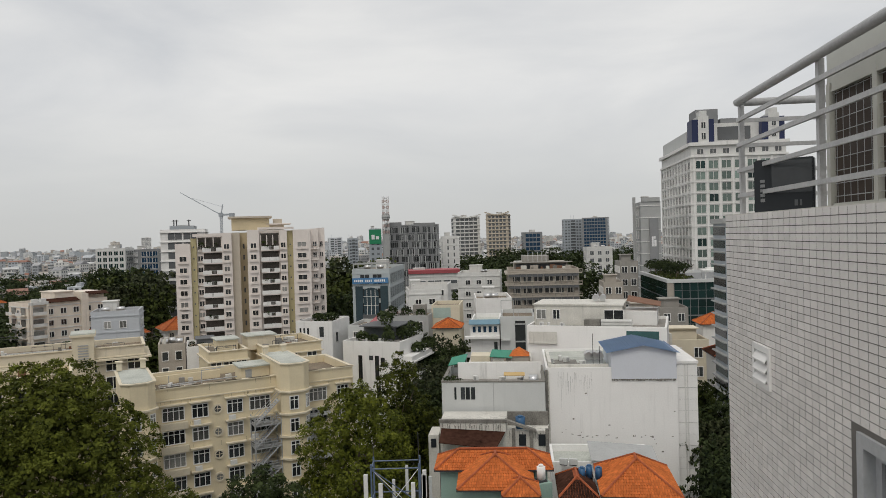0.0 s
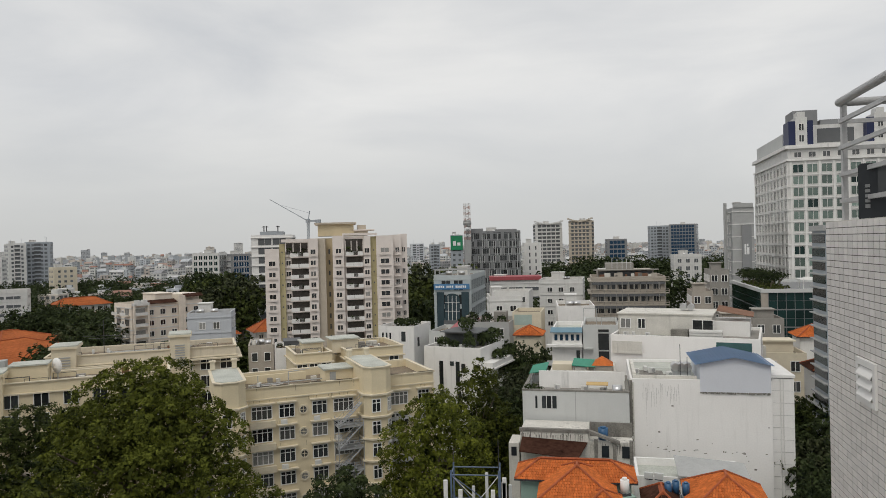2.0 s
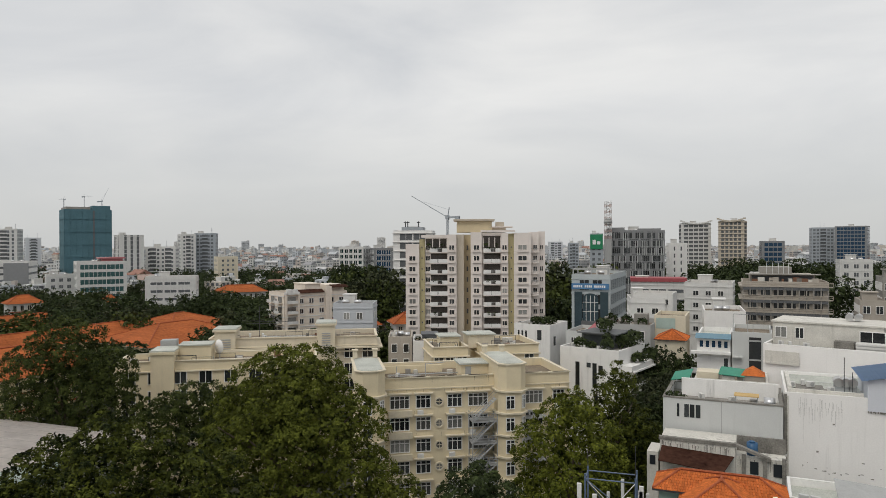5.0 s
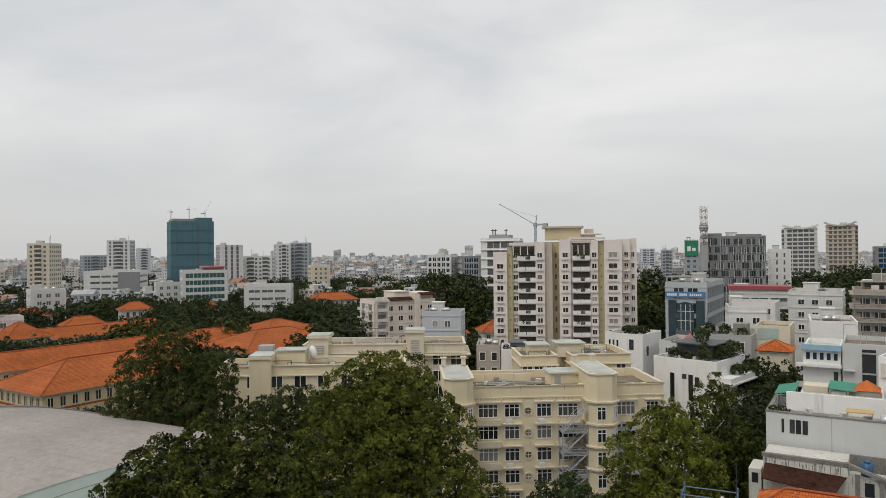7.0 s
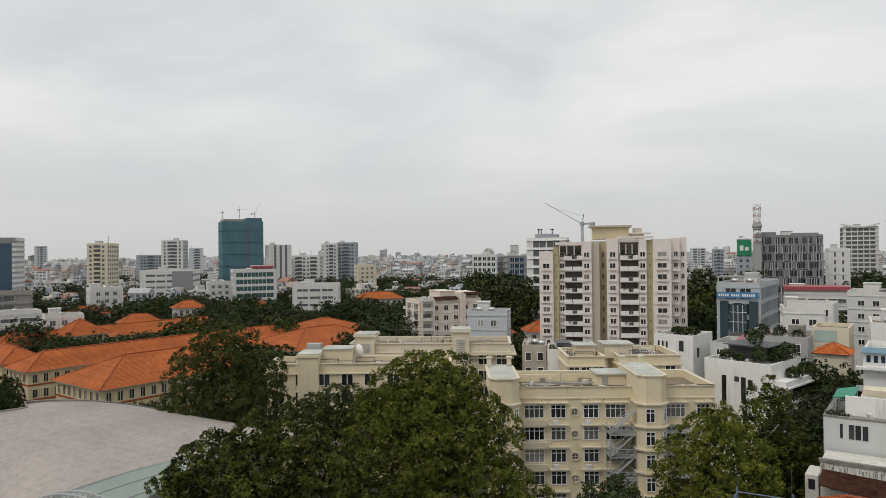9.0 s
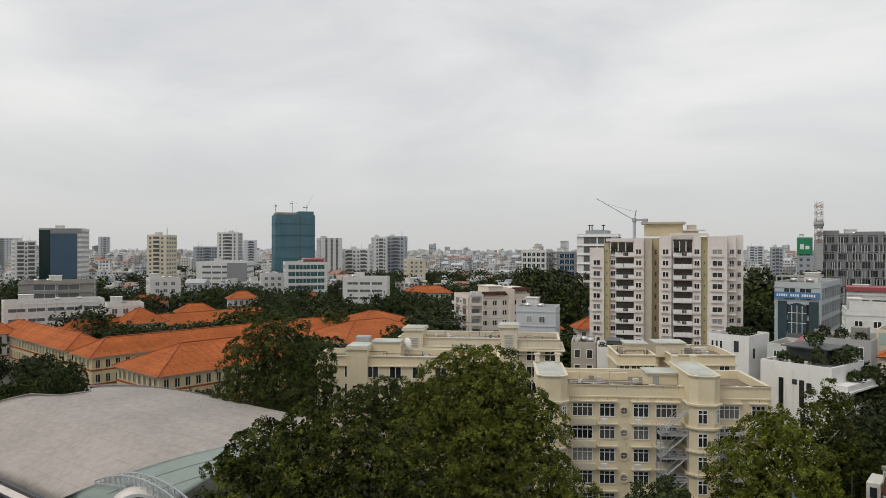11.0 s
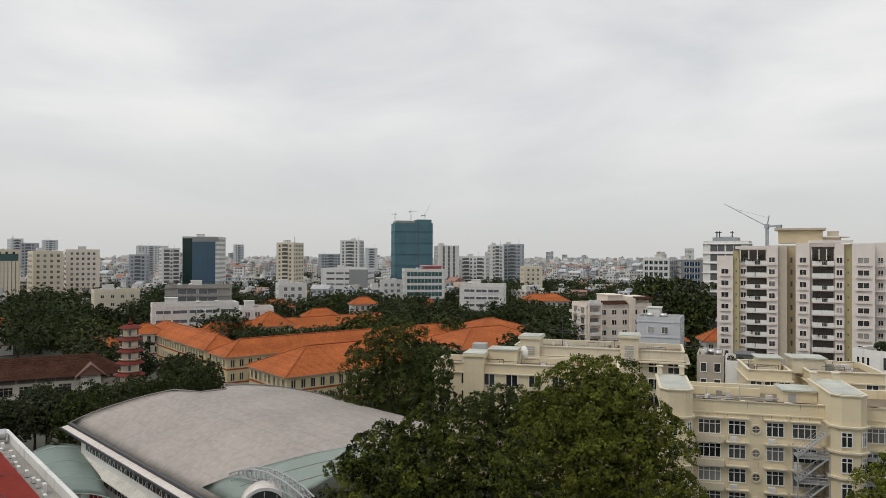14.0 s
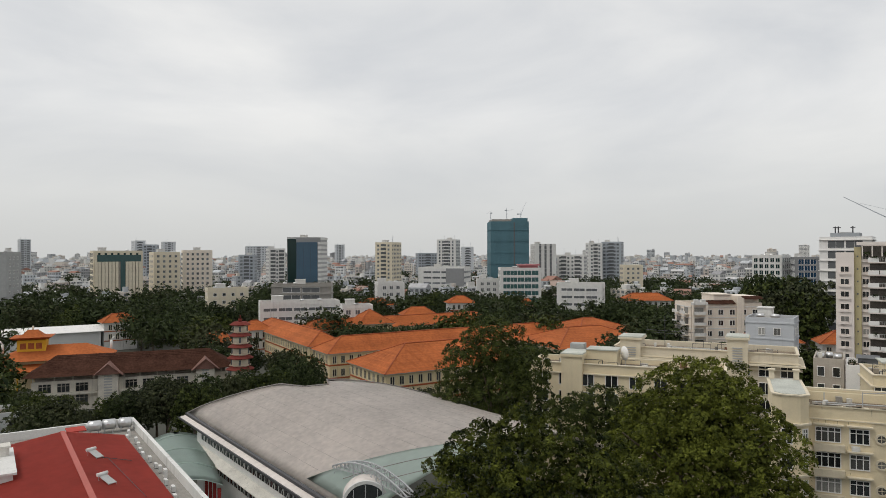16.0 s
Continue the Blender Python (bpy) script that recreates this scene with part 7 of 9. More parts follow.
# ---- right-hand towers ----
ht = thing("hotel_tower", 74.6, 205, 0, R, "tall white hotel tower with green-tinted windows and blue mansard", "building")
part("wall", boxes((0, 27, 0, 42, 0, 62.6)), M["white"], ht)
part("cornice", boxes((-0.8, 27.8, -0.8, 42.8, 62.6, 63.6), (-0.5, 27.5, -0.5, 42.5, 59.2, 59.8)), M["plainwhite"], ht)
part("attic", boxes((4, 27, 3, 30, 63.6, 69.5)), M["white"], ht)
# dark grey sheet on the solid attic paints the depth shade of a loggia
part("loggia", boxes((8.5, 18, 2.9, 2.997, 64.4, 68.4)), M["darkgrey"], ht)
for u in (1.0, 21.0):
    part("mansard_panel", boxes((u - 0.6, u + 1.2, 0.3, 6, 63.6, 70.5), (u + 4.2, u + 5.8, 0.3, 6, 63.6, 70.5)), surface("dark_blue_slate", (0.018, 0.026, 0.08), rough=0.5), ht)
    part("dormer", boxes((u + 1.2, u + 4.2, 0.1, 6, 63.6, 71.5), (u + 1.7, u + 3.7, 0.1, 4, 71.5, 73.0)), M["white"], ht)
    for k in range(2):
        put("window", simple_window(1.2, 1.8, "plainwhite", "glass"), ht, (u + 2.7, 0.1, 64.6 + k * 3.2))
part("roof_plant", boxes((2.5, 9, 4, 12, 69.5, 74.0), (10, 15, 5, 11, 69.5, 71.2)), M["midgrey"], ht)
part("side_attic", boxes((0.6, 4, 8, 42, 63.6, 68.0)), M["greywhite"], ht)
HP = 3.3
for j in range(12):
    z = 55.9 - j * HP
    for i in range(7):
        put("window", simple_window(2.6, 2.25, "plainwhite", "greenglass" if (i * 3 + j * 5 + i * j) % 7 == 0 else "hotelglass"), ht, (2.6 + i * 3.7, 0, z))
    for i in range(10):
        put("window", simple_window(2.9, 2.2, "plainwhite", "paleglass"), ht, (0, 2.4 + i * 4.15, z), -90)
    part("string_course", boxes((-0.25, 27.2, -0.25, -0.003, z - 0.75, z - 0.45), (-0.25, -0.003, 0, 42, z - 0.75, z - 0.45)), M["plainwhite"], ht)
for i in range(8):
    part("pilaster", boxes((0.5 + i * 3.7, 1.0 + i * 3.7, -0.3, -0.003, 0, 59)), M["plainwhite"], ht)
for i in range(11):
    part("pilaster", boxes((-0.3, -0.003, 0.2 + i * 4.15, 0.7 + i * 4.15, 0, 59)), M["plainwhite"], ht)
for i in range(7):
    put("window", simple_window(1.8, 1.4, "plainwhite", "darkgrey"), ht, (2.6 + i * 3.7, 0, 60.2))

pd_ = thing("glass_podium", 54.0, 165, 0, R, "dark green glass podium with a planted roof", "building")
part("wall", boxes((0, 26, 0, 38, 0, 25.2)), M["midgrey"], pd_)
part("roof_edge", band_ring(-0.5, 26.5, -0.5, 38.5, 25.2, 26.0, 0.8), M["greywhite"], pd_)
for j in range(5):
    z = 21.4 - j * 4.0
    for zz in (z, z + 1.9):
        for i in range(13):
            put("pane", GLASS_A, pd_, (1.2 + i * 1.85, -0.01, zz))
        for i in range(18):
            put("pane", GLASS_B, pd_, (-0.01, 0.4 + i * 2.07, zz))
part("corner_pier", boxes((-0.4, 1.0, -0.3, 0.4, 0, 25.2)), M["brown"], pd_)
part("canopy_top", boxes((10.8, 13.2, 6.8, 9.2, 27.8, 28.2)), M["plainwhite"], pd_)
part("canopy", boxes((9.4, 14.6, 5.4, 10.6, 27.6, 27.8), (10.1, 10.3, 6.1, 6.3, 25.2, 27.6), (13.7, 13.9, 6.1, 6.3, 25.2, 27.6), (10.1, 10.3, 9.7, 9.9, 25.2, 27.6), (13.7, 13.9, 9.7, 9.9, 25.2, 27.6)), M["plainwhite"], pd_)
for k in range(11):
    px_, py_ = 2.2 + (k % 2) * 2.6, 2.5 + k * 3.2
    tree_ = part("roof_tree", tubes([((px_, py_, 25.2), (px_ + 0.2, py_, 28.0), 0.12), ((px_ + 0.1, py_, 27.0), (px_ + 0.9, py_ + 0.4, 28.4), 0.08)], 6), M["bark"], pd_)
    part("foliage", tufted_cloud("foliage", 330 + k, [(px_, py_, 28.4, 1.25, 0.5), (px_ + 1.0, py_ + 0.4, 28.8, 0.9, 0.5), (px_ - 0.9, py_ - 0.3, 27.7, 0.9, 0.5)], 0.75, 0.5, 8, 7, 0.13, M["leafdark"]), None, tree_)
part("roof_garden", leaf_cloud("roof_garden", 31, [(1.6 + (k % 4) * 1.6, 1.5 + k * 1.7, 25.9, 0.85, 0.6) for k in range(20)], 5200, 0.15, M["leafmid"]), None, pd_)

bx, by = polar(22.32, 100)
gb = thing("banded_office", bx, by, 0, R, "grey office block with stacked dark glass bands", "building")
part("wall", boxes((0, 18, 0, 5.6, 0, 38.6)), M["greyblue"], gb)
part("roof_cap", boxes((-0.3, 18.4, -0.4, 5.8, 38.6, 39.3)), M["grey"], gb)
for j in range(22):
    z = 37.0 - j * 1.75
    part("glass_band", boxes((-0.06, -0.004, 0.1, 5.5, z, z + 1.0)), M["greenglass" if j % 2 else "glass"], gb)
    part("sun_shade", boxes((-0.5, -0.003, -0.2, 5.7, z + 1.15, z + 1.3)), M["grey"], gb)

# logo panel on the grey block beside the hotel
t, w, d, top = BUILT["gridgreyoffice_block"]
part("logo_panel", boxes((w * 0.42, w * 0.86, -0.7, -0.15, top - 22, top - 5)), M["midgrey"], t)
part("logo", boxes((w * 0.52, w * 0.60, -0.8, -0.7, top - 13.5, top - 10.5), (w * 0.63, w * 0.74, -0.8, -0.7, top - 13.5, top - 11.5), (w * 0.63, w * 0.70, -0.8, -0.7, top - 11.2, top - 10.5)), M["signwhite"], t)
part("roof_panel", boxes((0.2, w - 0.2, -0.3, 0.4, top, top + 1.2)), M["grey"], t)
part("spire", tubes([((-1.5, 3, 0), (-1.5, 3, top + 1.5), 0.5)], 5), M["grey"], t)

for x, y, w, d, top, wall, lab in ((41, 152, 7, 9, 20, "brown", "old brown narrow house with balconies"), (47, 150, 6, 9, 21, "concrete", "narrow pale house with stacked balconies"), (40.8, 176, 5, 10, 25, "brown", "narrow weathered house by the podium"), (46.2, 180, 4.6, 10, 30, "concrete", "tall grey narrow house by the podium"), (38, 118, 7, 7, 19, "cream", "beige house with a roof terrace"), (31.8, 112, 5, 7, 21, "weathered", "weathered beige house with flat roof")):
    h = flat_house("narrow_house", x, y, R, w, d, top, wall, lab, 2, 4, 1.3, 1.6, 3.3, side=-1, category="house")
    part("stair_head", boxes((0.6, w - 1.5, 2, 5, top - 0.8, top + 1.6), (0.3, w - 1.2, 1.6, 5.4, top + 1.6, top + 1.8)), M[wall], h)
tiled_house(45.2, 121.5, R, 6, 6, 21.0, 1.8, "house with an orange hipped roof", wall="plainwhite")
tiled_house(40.5, 103.5, R, 7.5, 7, 18.6, 1.8, "white house with a dark red hipped roof", "darkroof", wall="plainwhite")


# ---- loose roof clutter: pipes, cable trays, air conditioners, pots ----
def roof_ac(parent_m, u, v, z, rz, label="grey-white outdoor air-conditioner on a roof"):
    ob = thing("ac_unit", *(parent_m @ Vector((u, v, z))), rz, label, "air conditioner")
    part("casing", boxes((-0.42, 0.42, -0.17, 0.17, 0.08, 0.68)), M["white"], ob)
    part("grille", tubes([((0.1, -0.2, 0.38), (0.1, -0.17, 0.38), 0.24)], 12), M["grey"], ob)
    part("foot", boxes((-0.36, -0.28, -0.17, 0.17, 0, 0.08)), M["darkmetal"], ob)
    part("foot", boxes((0.28, 0.36, -0.17, 0.17, 0, 0.08)), M["darkmetal"], ob)


rc = random.Random(21)
for host, w, d, z, n in ((yb, 9, 7, 19.55, 1), (yw, 24, 6, 19.24, 6), (ywb, 26, 8, 20.74, 7), (ybk, 4.5, 8, 20.24, 2), (ybl, 9, 9, 20.24, 4), (bw, 8, 3, 23.46, 3), (w2, 11, 5, 19.15, 4), (ww, 6, 9, 21.07, 4), (mh, 9, 3, 19.46, 3), (cc, 10, 10, 20.64, 5), (gh, 3.4, 7, 20.44, 2), (wb, 9, 9, 19.44, 3), (wc, 4, 9, 18.24, 2)):
    m = host.matrix_world.copy()
    for _ in range(n):
        roof_ac(m, rc.uniform(0.8, w), rc.uniform(1.0, d), z, rc.choice([0, 28, 90, -60]))
    runs = []
    for _ in range(3):
        a, b = rc.uniform(0.6, w * 0.5), rc.uniform(w * 0.5, w)
        v = rc.uniform(0.8, d)
        runs.append(((a, v, z + 0.12), (b, v + rc.uniform(-0.6, 0.6), z + 0.12), 0.05))
    part("roof_pipe", tubes(runs, 5), M["greywhite"], host)
    part("roof_patch", boxes((w * 0.2, w * 0.7, d * 0.3, d * 0.8, z + 0.004, z + 0.03)), M["blackened"], host)


# ---- the school with orange roofs ----
SCHOOL_WINDOW = None


def school_block(x, y, rz, w, d, eave, rise, label, wall="schoolwall", front=True, right=True, rows=2, pitch=2.6):
    """A long hipped block from its front left corner."""
    h = thing("school_block", x, y, 0, rz, label, "building", "school buildings")
    cx, cy = w / 2, d / 2
    a = radians(rz)
    FOOTPRINTS.append((x + math.cos(a) * cx - math.sin(a) * cy, y + math.sin(a) * cx + math.cos(a) * cy, min(w, d) * 0.6))
    part("wall", boxes((0.9, w - 0.9, 0.9, d - 0.9, 0, eave)), M[wall], h)
    part("roof", hip_mesh(0, w, 0, d, eave, rise, 0.0), M["orangefar"], h, "orange tiled hipped roof")
    part("eave", band_ring(0.05, w - 0.05, 0.05, d - 0.05, eave - 0.22, eave - 0.01, 0.5), M["brown"], h)
    # tile courses stand proud as low steps
    vs, fs = [], []
    for k, (s, dr, upv, ln, sl, hh) in enumerate(hip_planes(w, d, eave, rise)):
        nrm = dr.cross(upv).normalized()
        n = int(sl / 0.5)
        for j in range(n):
            q = j * 0.5
            p0, p1 = s + dr * (hh * q / sl) + upv * q, s + dr * (ln - hh * q / sl) + upv * q
            q2 = q + 0.495
            p2, p3 = s + dr * (ln - hh * q2 / sl) + upv * q2, s + dr * (hh * q2 / sl) + upv * q2
            i = len(vs)
            vs += [p0, p1, p0 + nrm * 0.035, p1 + nrm * 0.035, p2 + nrm * 0.010, p3 + nrm * 0.010]
            fs += [(i, i + 1, i + 3, i + 2), (i + 2, i + 3, i + 4, i + 5)]
    me = bpy.data.meshes.new("roof_covering")
    me.from_pydata([tuple(v) for v in vs], [], fs)
    me.update()
    me.materials.append(M["orangefar"])
    part("roof_covering", me, None, h, kind="stuff")
    hh = min(w, d) / 2
    r = [(hh, d / 2), (w - hh, d / 2)] if w >= d else [(w / 2, hh), (w / 2, d - hh)]
    for p, q in (((0, 0), r[0]), ((w, 0), r[1] if w >= d else r[0]), ((w, d), r[1]), ((0, d), r[0] if w >= d else r[1])):
        part("ridge_cap", tubes([((*p, eave + 0.08), (*q, eave + rise + 0.1), 0.16)], 6), M["hiptile"], h)
    part("ridge_cap", tubes([((*r[0], eave + rise + 0.1), (*r[1], eave + rise + 0.1), 0.18)], 6), M["hiptile"], h)
    me = simple_window(1.1, 2.0, "yellowtrim", "glass")
    for j in range(rows):
        z = eave - 2.9 - j * 3.7
        if front:
            n = int((w - 2) // pitch)
            for i in range(n):
                put("window", me, h, (w / 2 + (i - (n - 1) / 2) * pitch, 0.9, z))
        if right:
            n = int((d - 2) // pitch)
            for i in range(n):
                put("window", me, h, (w - 0.9, d / 2 + (i - (n - 1) / 2) * pitch, z), 90)
        part("sill_band", boxes((0.85, w - 0.85, 0.75, 0.897, z - 0.75, z - 0.35), (w - 0.897, w - 0.75, 0.85, d - 0.85, z - 0.75, z - 0.35)), M["hiptile"], h)
    return h


school_block(-160.0, 95.5, -8, 23.5, 44, 9.0, 5.4, "cream school block with an orange hipped roof and arched windows")
school_block(-186.5, 99.0, -8, 14.0, 88, 9.4, 4.0, "long cream school block with an orange tiled roof")
school_block(-256.5, 110.0, -8.5, 67, 13, 9.4, 3.8, "long cream school block with a bright orange roof")
school_block(-240.0, 120.5, -10, 12.5, 85, 9.4, 3.6, "far school wing with an orange tiled roof")
school_block(-234.0, 139.0, -10, 15, 15, 11.4, 5.0, "raised school pavilion with an orange pyramid roof")
school_block(-186.0, 196.0, -10, 26, 30, 9.0, 4.2, "far orange-roofed school hall")
school_block(-166.0, 163.0, -14, 28, 40, 9.0, 4.8, "broad orange-roofed school hall behind the flats")
for az, r, w, d, e in ((-50.7, 330, 14, 10, 14), (-58.0, 330, 18, 12, 13), (-54.5, 300, 16, 10, 11), (-36.5, 335, 24, 12, 15.5), (-10.6, 232, 16, 12, 14.5), (-22.4, 205, 10, 10, 14), (-67.5, 260, 12, 10, 10), (-70.5, 235, 12, 9, 9), (-27.6, 205, 16, 10, 13.5), (-44.7, 330, 8, 7, 13), (-77.5, 300, 14, 9, 11)):
    x, y = polar(az, r)
    h = school_block(x, y, -az + 12, w, d, e, 3.2, "villa with an orange-red tiled hipped roof among trees", wall="white", rows=2)

# ---- the big hall with a vaulted sheet roof ----
hall = thing("sports_hall", -113.0, 38.0, 0, -2.4, "large hall with a weathered grey vaulted sheet roof", "hall")
FOOT = 24


def vault(u, k):
    """A point of the roof: u along the eave, k across the span from 0 to 1; the far end is cut on a slant."""
    cx, cy = 28.5 * k + u, 40.0 * k
    return Vector((cx, cy, 12.0 + 5.9 * math.sin(math.pi * min(1, k)) ** 0.85 - 1.2 * k))


bm = bmesh.new()
NU, NK = 18, 26


def verge_u(k):
    """Start of the roof along the eave: a short bay near the crown is set back."""
    return 4.2 if 0.33 < k < 0.44 else -0.6


grid = [[bm.verts.new(vault(verge_u(k / NK) + (56.4 - 27.5 * k / NK - verge_u(k / NK)) * i / NU, k / NK)) for k in range(NK + 1)] for i in range(NU + 1)]
for i in range(NU):
    for k in range(NK):
        bm.faces.new((grid[i][k], grid[i + 1][k], grid[i + 1][k + 1], grid[i][k + 1])).smooth = True
bmesh.ops.solidify(bm, geom=bm.faces[:], thickness=-0.25)
part("roof", bm, M["hallroof"], hall, "weathered grey vaulted sheet roof")
seam_rng = random.Random(31)
for k in range(1, 19):
    bm = bmesh.new()
    q = k / 19.0
    pts = [vault(0.2 + max(0, verge_u(q)) + (56.0 - 27.5 * q - max(0, verge_u(q))) * i / 40, q) + Vector((0, 0, 0.012)) for i in range(41)]
    for a, b in zip(pts, pts[1:]):
        tube(bm, a, b, seam_rng.uniform(0.010, 0.022 if q < 0.35 else 0.013), 4)
    part("roof_seam", bm, M["roofseam"], hall)
bm = bmesh.new()
pts = [vault(verge_u(k / NK) - 0.1, k / NK) + Vector((0, 0, 0.1)) for k in range(NK + 1)]
for a, b in zip(pts, pts[1:]):
    tube(bm, a, b, 0.10, 5)
part("verge", bm, M["seam"], hall)
bm = bmesh.new()
box(bm, -0.8, 56, -0.35, 0.12, 11.76, 12.12)
box(bm, -1.5, 56, -1.3, -1.11, 11.2, 11.48)
part("gutter", bm, M["darkmetal"], hall)
part("eave_slab", roof_sheet([(-1.4, -1.1, 11.45), (56, -1.1, 11.45), (56, -0.36, 11.75), (-0.8, -0.36, 11.75)], 0.2), M["hallroof"], hall)
part("side_wall", boxes((5.0, 56, -0.2, 0.6, 0, 11.6)), M["white"], hall)
part("end_wall", boxes((5.0, 6.0, 0.61, 3.0, 0, 11.6)), M["white"], hall)
for k in range(11):
    u = 7.5 + k * 4.2
    for z in (9.6, 6.2):
        wn = part("clerestory_window", boxes((u, u + 3.8, -0.28, -0.203, z, z + 1.1)), M["glass"], hall)
        for q in range(5):
            part("lattice_bar", tubes([((u + q * 0.76, -0.32, z), (u + (q + q % 2) * 0.76, -0.32, z + 1.1), 0.05)], 4), M["white"], wn)
part("ledge_roof", roof_sheet([(5.0, -1.5, 8.1), (56, -1.5, 8.1), (56, -0.21, 8.7), (5.0, -0.21, 8.7)], 0.12), M["weathered"], hall)
bm = bmesh.new()
NV = 10
g2 = []
for i in range(9):
    row = []
    for k in range(NV + 1):
        q = 0.015 + 0.36 * k / NV
        lo, hi = 42.2 + 7 * q, 56.2 - 27.5 * q + 4.0 * q
        row.append(bm.verts.new(vault(lo + (hi - lo) * i / 8, q) + Vector((0, 0, 0.2))))
    g2.append(row)
for i in range(8):
    for k in range(NV):
        bm.faces.new((g2[i][k], g2[i + 1][k], g2[i + 1][k + 1], g2[i][k + 1])).smooth = True
bmesh.ops.solidify(bm, geom=bm.faces[:], thickness=-0.12)
part("green_roof", bm, M["hallgreen"], hall, "pale green sheet roof section")
bm = bmesh.new()
for off in (3.6, 7.2):
    pts = [vault(42.2 + off + 7 * q / 50, q / 50) + Vector((0, 0, 0.22)) for q in range(3, 17)]
    for a, b in zip(pts, pts[1:]):
        tube(bm, a, b, 0.05, 4)
part("green_roof_joint", bm, M["seam"], hall)
# arched lattice truss over the eave and the round dormer below it
tr = thing("arched_truss", -60.6, 38.6, 0, 0, "grey steel lattice truss arched over a hall roof", "truss")
rows = []
N = 16
for off in (0.0, 1.0):
    prev = None
    for i in range(N + 1):
        x = -7.0 + 14.2 * i / N
        z = 15.95 - 0.0285 * (x - 0.6) ** 2
        p, q = (x, off, z), (x, off, z - 0.2 - 0.95 * math.sin(math.pi * i / N) ** 0.7)
        if prev:
            rows += [(prev[0], p, 0.09), (prev[1], q, 0.06), (prev[0], q, 0.04)]
        rows.append((p, q, 0.04))
        if off:
            rows.append(((x, 0, z), p, 0.045))
        prev = (p, q)
for x, zz in ((-6.6, 13.0), (-2.5, 13.2), (3.0, 13.2), (6.8, 13.2)):
    rows += [((x, 0, zz), (x, 0, 15.0 - 0.03 * x * x), 0.07), ((x, 1.0, zz), (x, 1.0, 15.0 - 0.03 * x * x), 0.07)]
for row in rows:
    part("truss_member", tubes([row], 5), M["greypaint"], tr)
dm = thing("round_dormer", -58.6, 37.2, 0, -31, "round barrel dormer with dark glass on a hall roof", "dormer")
part("barrel", tubes([((-2.6, 0, 12.8), (0, 0, 12.8), 2.3)], 30), M["hallroof"], dm)
part("rim", tubes([((-0.25, 0, 12.8), (0.06, 0, 12.8), 2.42)], 30), M["white"], dm)
part("glass", tubes([((0.0, 0, 12.8), (0.09, 0, 12.8), 2.1)], 30), M["glass"], dm)
part("glazing_bar", tubes([((0.12, 0, 10.8), (0.12, 0, 14.8), 0.05), ((0.12, -2.0, 12.8), (0.12, 2.0, 12.8), 0.05), ((0.12, -1.2, 11.2), (0.12, -1.2, 14.4), 0.04), ((0.12, 1.2, 11.2), (0.12, 1.2, 14.4), 0.04)], 5), M["greypaint"], dm)
part("base_block", boxes((-2.4, -0.3, -1.8, 1.8, 0, 11.2)), M["white"], dm)

# green vaulted walkway roof beside the hall
gr = thing("vaulted_walkway", -114, 31.5, 0, -14, "low walkway under a grey-green vaulted sheet roof", "roof")
bm = bmesh.new()
g3 = [[bm.verts.new((i * 2.6, 8.6 * k / 10, 8.2 + 1.3 * math.sin(math.pi * k / 10))) for k in range(11)] for i in range(11)]
for i in range(10):
    for k in range(10):
        bm.faces.new((g3[i][k], g3[i + 1][k], g3[i + 1][k + 1], g3[i][k + 1])).smooth = True
bmesh.ops.solidify(bm, geom=bm.faces[:], thickness=-0.12)
part("roof", bm, M["greensheet"], gr)
part("roof_rib", tubes([((i * 2.6, 8.6 * k / 10, 8.26 + 1.3 * math.sin(math.pi * k / 10)), (i * 2.6, 8.6 * (k + 1) / 10, 8.26 + 1.3 * math.sin(math.pi * (k + 1) / 10)), 0.06) for i in range(1, 11, 3) for k in range(10)], 4), M["greensheet"], gr)
part("gutter", boxes((0, 26, -0.5, 0.05, 7.8, 8.2)), M["weathered"], gr)
for i in range(6):
    part("post", boxes((0.4 + i * 5, 0.8 + i * 5, 0.2, 0.6, 0, 7.8)), M["red"], gr)
    part("post", boxes((0.4 + i * 5, 0.8 + i * 5, 7.9, 8.3, 0, 7.8)), M["red"], gr)

# ---- the red-roofed building ----
rb = thing("red_roofed_building", -94.5, 10.0, 0, -5, "building with a red sheet roof behind a white parapet", "building")
FOOTPRINTS.append((-70, 8, 30))
part("wall", ring_box(0, 56, -16, 14.4, 0, 17.2, 1.0, 0.4), M["white"], rb)
part("roof_deck", boxes((0.4, 55.6, -15.6, 14.0, 16.2, 16.25)), M["concrete"], rb)
bm = bmesh.new()
red = [(9.5, -4.0, 17.3), (9.5, 5.6, 18.7), (9.5, 11.8, 17.4), (55, 11.8, 17.4), (55, 5.6, 18.7), (55, -4.0, 17.3)]
vs = [bm.verts.new(p) for p in red]
bm.faces.new((vs[0], vs[5], vs[4], vs[1]))
bm.faces.new((vs[1], vs[4], vs[3], vs[2]))
bmesh.ops.solidify(bm, geom=bm.faces[:], thickness=-0.15)
part("sheet_roof", bm, M["redroof"], rb, "plain red sheet roof")
part("gable", roof_sheet([(9.52, -3.9, 17.2), (9.52, 11.7, 17.2), (9.6, 11.7, 16.26), (9.6, -3.9, 16.26)]), M["red"], rb)
part("under_wall", boxes((9.8, 55, -3.6, 11.4, 16.26, 17.15)), M["white"], rb)
part("ridge_cap", roof_sheet([(9.4, 5.38, 18.72), (55, 5.38, 18.72), (55, 5.86, 18.72), (9.4, 5.86, 18.72)], 0.06), M["redcap"], rb, "faded pinkish ridge strip")
